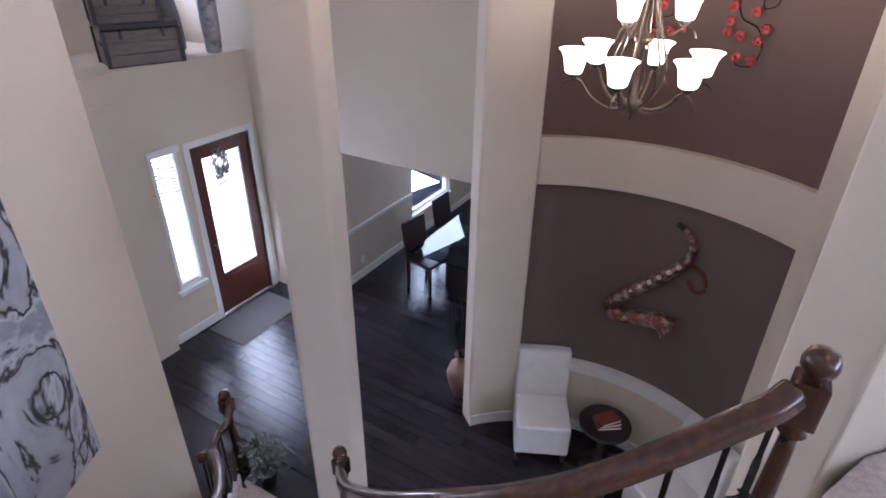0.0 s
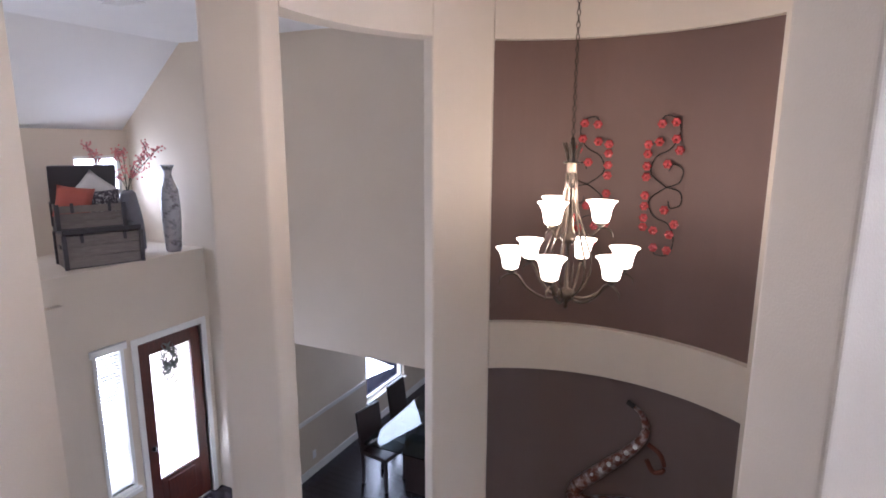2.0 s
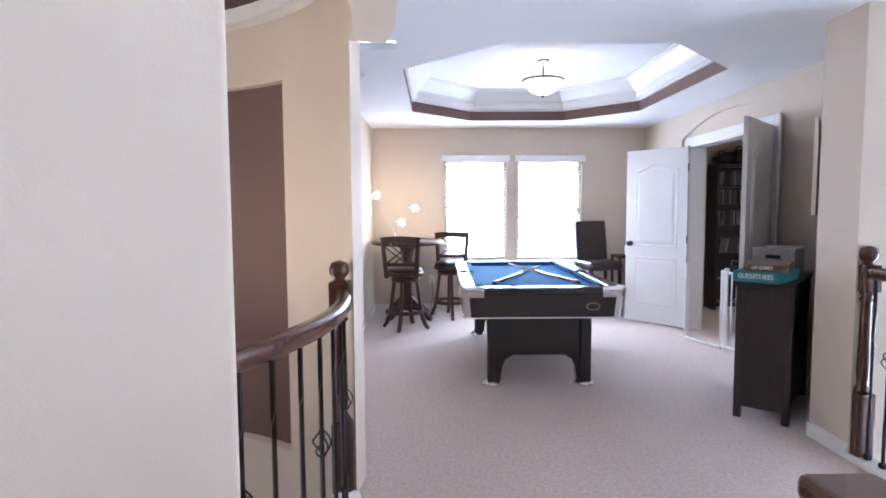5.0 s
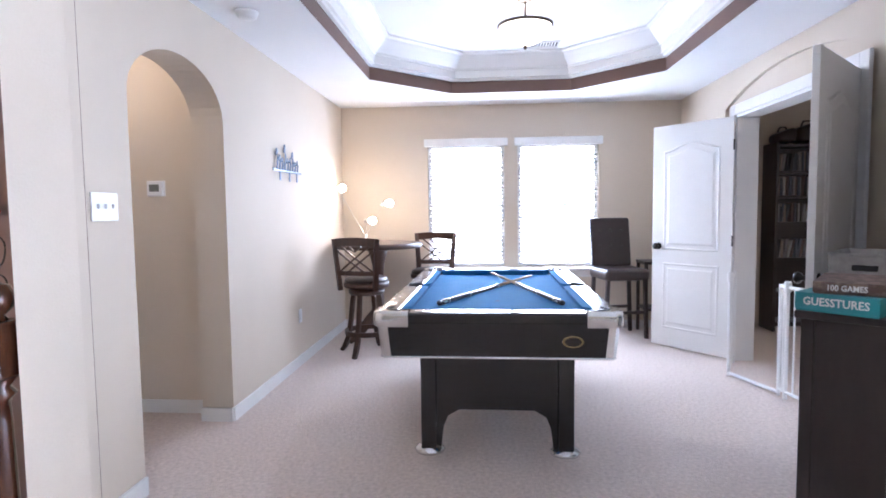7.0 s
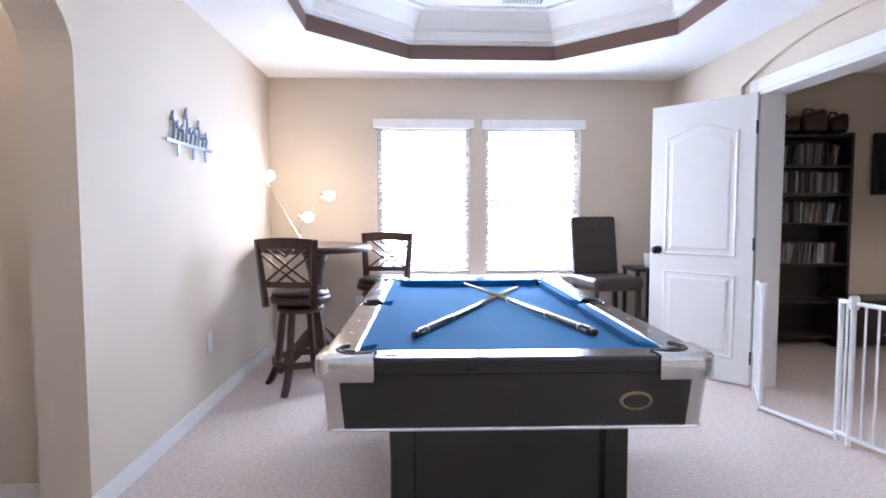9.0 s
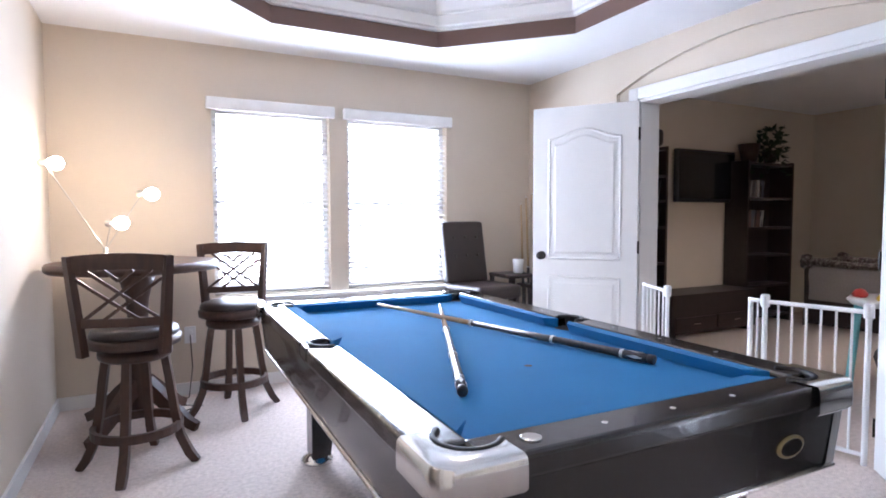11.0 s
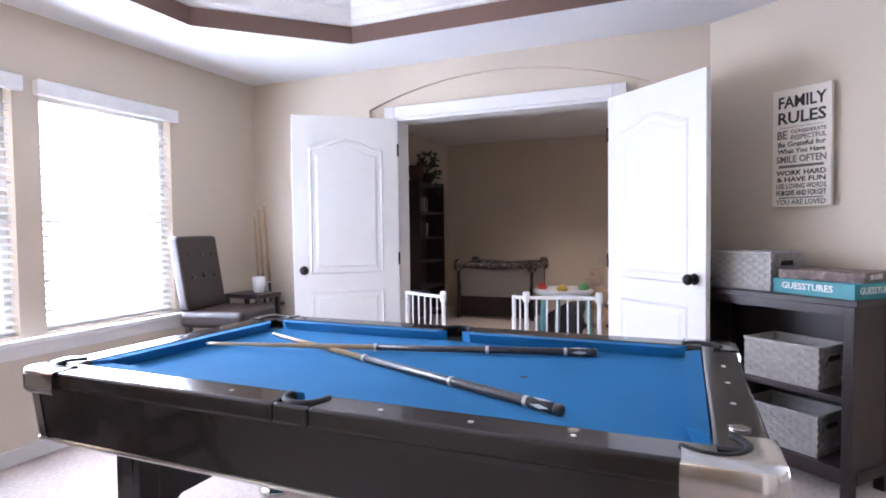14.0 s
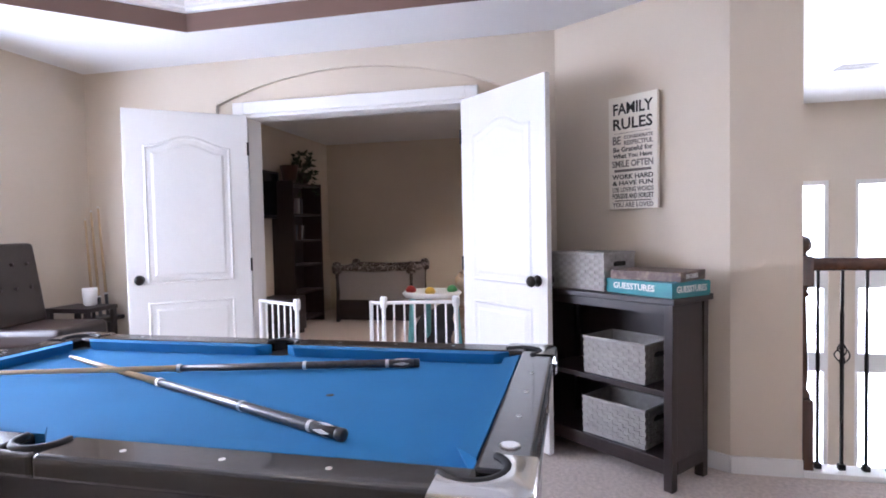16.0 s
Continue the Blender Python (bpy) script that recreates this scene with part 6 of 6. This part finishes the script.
trunk((-5.85, 3.85, SH + 0.004), 70, 0.72, 0.42, 0.36, "weathered grey wooden trunk with dark edges, closed")
trunk((-5.87, 3.78, SH + 0.416), 66, 0.60, 0.38, 0.26, "weathered grey wooden trunk standing open with pillows", True)


def pillow(at, rot, s, m, label):
    P = thing("pillow", (0, 0, 0), 0, label, "pillow", "pillows in the trunk")
    P.matrix_basis = pose(*at, *rot)
    b = B()
    n = 8
    g = {}
    for side in (1, -1):
        for i in range(n + 1):
            for j in range(n + 1):
                u, v = 2 * i / n - 1, 2 * j / n - 1
                g[side, i, j] = b.verts.new((u * s * (1 - 0.06 * (1 - v * v)), side * 0.28 * s * (max(0, (1 - u ** 4) * (1 - v ** 4))) ** 0.5, v * s * (1 - 0.06 * (1 - u * u))))
        for i in range(n):
            for j in range(n):
                b.faces.new((g[side, i, j], g[side, i + 1, j], g[side, i + 1, j + 1], g[side, i, j + 1]))
    bmesh.ops.remove_doubles(b, verts=b.verts, dist=1e-4)
    smooth(part("cushion", recalc(b), m, P))


pillow((-5.80, 3.60, 0.74), (15, 10, 70), 0.17, mat("coral_fabric", (0.42, 0.11, 0.08), 0.9, bump=0.2), "coral red throw pillow")
pillow((-5.86, 3.86, 0.80), (10, 40, 66), 0.19, mat("white_fabric", (0.62, 0.60, 0.58), 0.9, bump=0.2), "off-white throw pillow with soft corners")
pillow((-5.78, 3.92, 0.70), (12, -5, 66), 0.15, mat("patterned_fabric", (0.6, 0.57, 0.55), 0.9, scale=45, second=(0.05, 0.04, 0.05), mix=1.0), "black and white patterned throw pillow")
va = thing("floor_vase", (-5.98, 4.33, SH + 0.002), 0, "grey ribbed ceramic vase with pink blossom branches", "vase")
prof = [(0.09, 0), (0.12, 0.04)]
for k in range(24):
    z = 0.05 + 0.028 * k
    r = 0.135 + 0.012 * math.sin(z * 4) - 0.07 * (z / 0.75) ** 2
    prof += [(r, z), (r + 0.004, z + 0.014)]
smooth(part("body", lathe(B(), prof + [(0.055, 0.75), (0.05, 0.74)], 28), mat("grey_ceramic", (0.16, 0.15, 0.17), 0.5, bump=0.1), va))
PINK = mat("pink_blossom", (0.62, 0.20, 0.20), 0.7, spread=0.1)
for k in range(7):
    a = k * 0.9
    lean = 0.16 + 0.05 * (k % 3)
    pts = resample([(0, 0, 0.6), (0.04 * math.cos(a), 0.04 * math.sin(a), 0.85), (lean * math.cos(a), lean * 1.2 * math.sin(a), 1.05 + 0.05 * (k % 4)), ((lean + 0.12) * math.cos(a + 0.2), (lean + 0.16) * math.sin(a + 0.2), 1.16 + 0.06 * (k % 3))], 12)
    b = B()
    tube(b, pts, 0.004, 5)
    br = part("branch", recalc(b), INK, va)
    fb_ = B()
    for p in pts[5:]:
        for _ in range(6):
            o = Vector((random.gauss(0, 0.028), random.gauss(0, 0.028), random.gauss(0, 0.028)))
            for q in range(3):
                box(fb_, -0.009, -0.002, -0.009, 0.009, 0.002, 0.009, 0, Matrix.Translation(p + o) @ pose(0, 0, 0, random.uniform(0, 180), random.uniform(0, 180), random.uniform(0, 180)))
    tagged(part("blossoms", fb_, PINK, br, "pink blossoms"), kind="stuff")
vb2 = thing("bottle_vase", (-5.70, 4.66, SH + 0.004), 0, "tall bottle-shaped vase with dark and silver mosaic", "vase")
mos = mat("mosaic_dark_silver", (0.03, 0.025, 0.03), 0.3, 0.2, scale=13, second=(0.42, 0.42, 0.45), mix=1.0)
smooth(part("body", lathe(B(), [(0.075, 0), (0.09, 0.02), (0.105, 0.35), (0.11, 0.6), (0.10, 0.74), (0.06, 0.84), (0.04, 0.92), (0.055, 0.99), (0.08, 1.03), (0.072, 1.03), (0.035, 0.93)], 28), mos, vb2))

# plant at the foot of the stairs
pl = thing("potted_plant", (-3.10, 2.36, GZ), 0, "leafy grey-green plant in a dark pot beside the stairs", "plant")
smooth(part("pot", lathe(B(), [(0.10, 0), (0.14, 0.25), (0.15, 0.26), (0.13, 0.24), (0.01, 0.22)], 20), CABWOOD, pl))
lf = B()
for k in range(170):
    a, r, z = random.uniform(0, 6.283), random.uniform(0.02, 0.26), random.uniform(0.28, 0.80)
    m = pose(r * math.cos(a), r * math.sin(a), z, random.uniform(-60, 60), random.uniform(-60, 60), math.degrees(a))
    prism(lf, [(0, -0.004), (0.05, -0.022), (0.11, 0), (0.05, 0.022)], -0.001, 0.001, m)
tagged(part("leaves", lf, mat("grey_green_leaf", (0.10, 0.13, 0.09), 0.6, scale=12, second=(0.25, 0.28, 0.22)), pl), kind="stuff")
pl.scale = (0.7, 0.7, 0.7)
st_b = B()
for k in range(6):
    tube(st_b, [(0, 0, 0.2), (0.1 * math.cos(k), 0.1 * math.sin(k), 0.5), (0.18 * math.cos(k), 0.18 * math.sin(k), 0.75)], 0.006, 5)
part("stems", st_b, mat("green_stem", (0.05, 0.07, 0.03), 0.7), pl)

# ---- the den ----
BLACKPL = mat("black_plastic", (0.010, 0.010, 0.012), 0.3)
tv = thing("television", (6.62, 8.40, 1.69), 0, "black flat television on the wall, switched off", "television")
part("case", box(B(), -0.47, -0.06, -0.29, 0.47, 0.0, 0.29, 0.008), BLACKPL, tv)
part("screen", box(B(), -0.44, -0.0625, -0.25, 0.44, -0.059, 0.26), mat("dark_screen", (0.012, 0.013, 0.016), 0.12), tv)
part("mount", box(B(), -0.15, 0.0, -0.1, 0.15, 0.02, 0.1), BLACKPL, tv)
BOOKS = [mat("book_spine_%s" % n, c, 0.55) for n, c in (("white", (0.42, 0.40, 0.38)), ("brown", (0.11, 0.07, 0.06)), ("slate", (0.10, 0.11, 0.14)), ("grey", (0.24, 0.23, 0.23)), ("black", (0.03, 0.028, 0.03)), ("tan", (0.30, 0.24, 0.19)))]


def tall_bookcase(x0, x1, y0, h, shelves, rows, label):
    """Dark shelving; the rows are packed with thin upright cases, some leaning."""
    K = thing("tall_bookcase", (0, 0, 0), 0, label, "bookcase", "tall bookcases")
    y1 = y0 + 0.29
    for x in (x0, x1 - 0.03):
        part("side_panel", box(B(), x, y0, 0, x + 0.03, y1, h, 0.003), CABWOOD, K)
    part("back_panel", box(B(), x0 + 0.03, y1 - 0.012, 0, x1 - 0.03, y1 - 0.002, h), CABWOOD, K)
    for z in shelves:
        part("shelf", box(B(), x0 + 0.03, y0 + 0.005, z - 0.025, x1 - 0.03, y1 - 0.012, z), CABWOOD, K)
    for z, fill in rows:
        x = x0 + 0.045
        while x < x0 + (x1 - x0 - 0.09) * fill:
            w, bh = random.uniform(0.013, 0.019), random.uniform(0.175, 0.195)
            lean = random.uniform(4, 13) if random.random() < 0.3 else 0
            o = thing("disc_case", (x, y0 + random.uniform(0.02, 0.05), z + 0.001 + w * math.sin(radians(lean))), 0, "slim upright disc case on a dark shelf", "disc case", "disc cases on the shelves")
            o.matrix_basis = o.matrix_basis @ pose(0, 0, 0, 0, lean, 0)
            part("case", box(B(), 0, 0, 0, w, 0.135, bh, 0.001), random.choice(BOOKS), o)
            x += w + 0.002 + (bh * math.sin(radians(lean)) if lean and random.random() < 0.35 else 0.004 * (lean > 0))


tall_bookcase(5.06, 5.76, 8.12, 1.95, (0.10, 0.42, 0.77, 1.14, 1.41, 1.66, 1.93), ((0.77, 0.97), (1.14, 0.95), (1.41, 1.0), (1.66, 0.9)), "tall dark bookcase packed with rows of disc cases")
tall_bookcase(7.02, 7.85, 8.12, 1.87, (0.10, 0.45, 0.80, 1.12, 1.46, 1.85), ((1.12, 0.5), (1.46, 0.45)), "tall dark bookcase, partly filled with disc cases")
for x, w, h in ((5.18, 0.20, 0.13), (5.42, 0.24, 0.19), (5.65, 0.18, 0.16)):
    bg = thing("storage_bag", (x, 8.26, 1.951), 0, "dark soft bag lying on top of the bookcase", "bag", "bags on the bookcase")
    b = box(B(), -w / 2, -0.11, 0, w / 2, 0.11, h, 0.045, None, 4)
    for v in b.verts:
        v.co.z += 0.03 * math.sin(14 * v.co.x) * v.co.z / h
    smooth(part("body", b, LEATHER, bg))
    hb_ = B()
    tube(hb_, [(-w * 0.25, 0, h * 0.9), (-w * 0.15, 0, h + 0.035), (w * 0.15, 0, h + 0.035), (w * 0.25, 0, h * 0.9)], 0.009, 6)
    part("handle", recalc(hb_), INK, bg)
con = thing("media_console", (6.30, 8.17, 0), 0, "low black media console under the television", "console")
part("body", box(B(), -0.65, -0.22, 0.05, 0.65, 0.2, 0.45, 0.006), CABWOOD, con)
for x in (-0.31, 0.31):
    dr = part("drawer", box(B(), x - 0.29, -0.235, 0.08, x + 0.29, -0.22, 0.22, 0.003), CABWOOD, con)
    part("handle", box(B(), x - 0.05, -0.25, 0.145, x + 0.05, -0.236, 0.155, 0.002), CHROME, dr)
for x in (-0.6, 0.6):
    part("foot", box(B(), x - 0.03, -0.2, 0, x + 0.03, 0.18, 0.05), CABWOOD, con)
pot = thing("potted_plant", (7.60, 8.26, 1.871), 0, "trailing dark green plant in a pot on the bookcase", "plant")
smooth(part("pot", lathe(B(), [(0.06, 0), (0.09, 0.14), (0.08, 0.14), (0.01, 0.12)], 16), CABWOOD, pot))
lf = B()
for k in range(150):
    a, r = random.uniform(0, 6.283), random.uniform(0.02, 0.22)
    prism(lf, [(0, -0.003), (0.04, -0.025), (0.09, 0), (0.04, 0.025)], -0.001, 0.001, pose(r * math.cos(a), 0.6 * r * math.sin(a), random.uniform(0.05, 0.42) - (0.25 * (r > 0.17)), random.uniform(-70, 70), random.uniform(-60, 60), math.degrees(a)))
tagged(part("leaves", lf, mat("dark_green_leaf", (0.02, 0.045, 0.015), 0.5), pot), kind="stuff")
bskt = thing("small_pot", (7.22, 8.26, 1.871), 0, "small dark woven pot on the bookcase", "pot")
smooth(part("body", lathe(B(), [(0.08, 0), (0.12, 0.2), (0.11, 0.2), (0.01, 0.18)], 20), STOOLWOOD, bskt))


def playpen():
    P = thing("playpen", (8.05, 7.33, 0), 90, "folding baby playpen with mesh sides and padded corners", "playpen")
    PAD = mat("patterned_pad", (0.36, 0.32, 0.29), 0.85, scale=30, second=(0.06, 0.045, 0.04), mix=0.9)
    mesh_ = mat("grey_mesh", (0.30, 0.28, 0.27), 0.9, scale=60)
    w, d, h = 0.52, 0.36, 0.76
    for x in (-w, w):
        for y in (-d, d):
            b = B()
            tube(b, [(x, y, 0), (x * 0.98, y, 0.4), (x, y, h - 0.06)], 0.028, 10)
            part("post", b, CABWOOD, P)
            smooth(part("corner_pad", lathe(B(), [(0.02, h - 0.12), (0.06, h - 0.10), (0.07, h - 0.03), (0.05, h + 0.04), (0.005, h + 0.055)], 14, pose(x, y, 0)), PAD, P))
    for p, q in (((-w, -d), (w, -d)), ((w, -d), (w, d)), ((w, d), (-w, d)), ((-w, d), (-w, -d))):
        b = B()
        tube(b, [(*p, h - 0.03), ((p[0] + q[0]) / 2, (p[1] + q[1]) / 2, h - 0.05), (*q, h - 0.03)], 0.04, 8)
        part("rail", recalc(b), PAD, P)
        part("mesh_side", box(B(), min(p[0], q[0]) - 0.004, min(p[1], q[1]) - 0.004, 0.30, max(p[0], q[0]) + 0.004, max(p[1], q[1]) + 0.004, h - 0.08), mesh_, P)
        part("lower_side", box(B(), min(p[0], q[0]) - 0.006, min(p[1], q[1]) - 0.006, 0.03, max(p[0], q[0]) + 0.006, max(p[1], q[1]) + 0.006, 0.30), CABWOOD, P)


playpen()
pf = thing("floor_cushion", (6.1, 5.85, 0), 0, "large dark grey floor cushion behind the gate", "cushion")
bb = B()
lathe(bb, [(0.30, 0), (0.46, 0.06), (0.50, 0.18), (0.42, 0.32), (0.25, 0.42), (0.02, 0.45)], 24)
for v in bb.verts:
    v.co += Vector((0, 0, 0.05 * v.co.z / 0.45 * math.sin(5 * v.co.x + 3 * v.co.y)))
smooth(part("cushion", bb, mat("charcoal_fabric", (0.035, 0.034, 0.04), 0.9, bump=0.2), pf))
ac = thing("activity_center", (5.5, 6.0, 0), 0, "round white baby activity stand with colourful toys", "toy")
smooth(part("tray", lathe(B(), [(0.13, 0.62), (0.24, 0.63), (0.27, 0.66), (0.25, 0.68), (0.13, 0.67)], 28), WHITEPLASTIC, ac))
for k in range(3):
    b = B()
    a = k * 2.094 + 0.4
    tube(b, [(0.22 * math.cos(a), 0.22 * math.sin(a), 0.63), (0.27 * math.cos(a), 0.27 * math.sin(a), 0.0)], 0.025, 8)
    part("leg", b, mat("aqua_plastic", (0.15, 0.45, 0.48), 0.4), ac)
for k, col in enumerate(((0.55, 0.05, 0.04), (0.7, 0.45, 0.05), (0.1, 0.35, 0.12))):
    smooth(part("toy_knob", lathe(B(), [(0.04, 0), (0.05, 0.02), (0.03, 0.05), (0.004, 0.06)], 12, pose(0.19 * math.cos(k * 1.3 + 2), 0.19 * math.sin(k * 1.3 + 2), 0.675)), mat("toy_plastic_%s" % "abc"[k], col, 0.35), ac))
ted = thing("stuffed_toy", (5.62, 5.72, 0), 0, "tan and white stuffed animal toy propped on the stand", "toy")
tb2 = B()
for x, y, z, r in ((0, 0, 0.60, 0.11), (0.0, 0.02, 0.76, 0.075), (0.06, 0.02, 0.82, 0.03), (-0.06, 0.02, 0.82, 0.03), (0, 0, 0.42, 0.12), (0, 0, 0.22, 0.14), (0, 0, 0.10, 0.12)):
    bmesh.ops.create_icosphere(tb2, subdivisions=2, radius=r, matrix=Matrix.Translation((x, y, z)))
smooth(part("plush", tb2, mat("tan_plush", (0.45, 0.27, 0.13), 0.95, bump=0.5, bump_scale=120, second=(0.6, 0.5, 0.4)), ted))

# ---- dark hardwood strips of the ground floor ----
pw = 0.12
rows_ = []
for j in range(int(6.8 / pw)):
    y = 2.6 + j * pw
    x = -5.5 + random.uniform(-1.0, 0)
    while x < 0.9:
        L_ = random.uniform(0.8, 1.6)
        rows_.append((max(x, -5.5), y, min(x + L_, 0.9)))
        x += L_
near = sorted([r for r in rows_ if r[2] - r[0] > 0.1], key=lambda r: abs(r[1] - 4.0) + abs((r[0] + r[2]) / 2 + 3))
floor_g = bpy.data.objects["floor_ground"]
unit = bpy.data.meshes.new("floor_plank")
ub = box(B(), 0, 0.002, -0.012, 1, pw - 0.002, 0.0)
ub.to_mesh(unit)
ub.free()
unit.materials.append(DARKWOOD)
for x0, y, x1 in near[:300]:
    o = new("floor_plank", unit)
    o.parent = floor_g
    o.matrix_basis = pose(x0, y, GZ) @ Matrix.Diagonal((x1 - x0 - 0.003, 1, 1, 1))
rest = B()
for x0, y, x1 in near[300:]:
    box(rest, x0, y + 0.002, GZ - 0.012, x1 - 0.003, y + pw - 0.002, GZ)
tagged(part("floor_planks", rest, DARKWOOD, floor_g), kind="stuff")
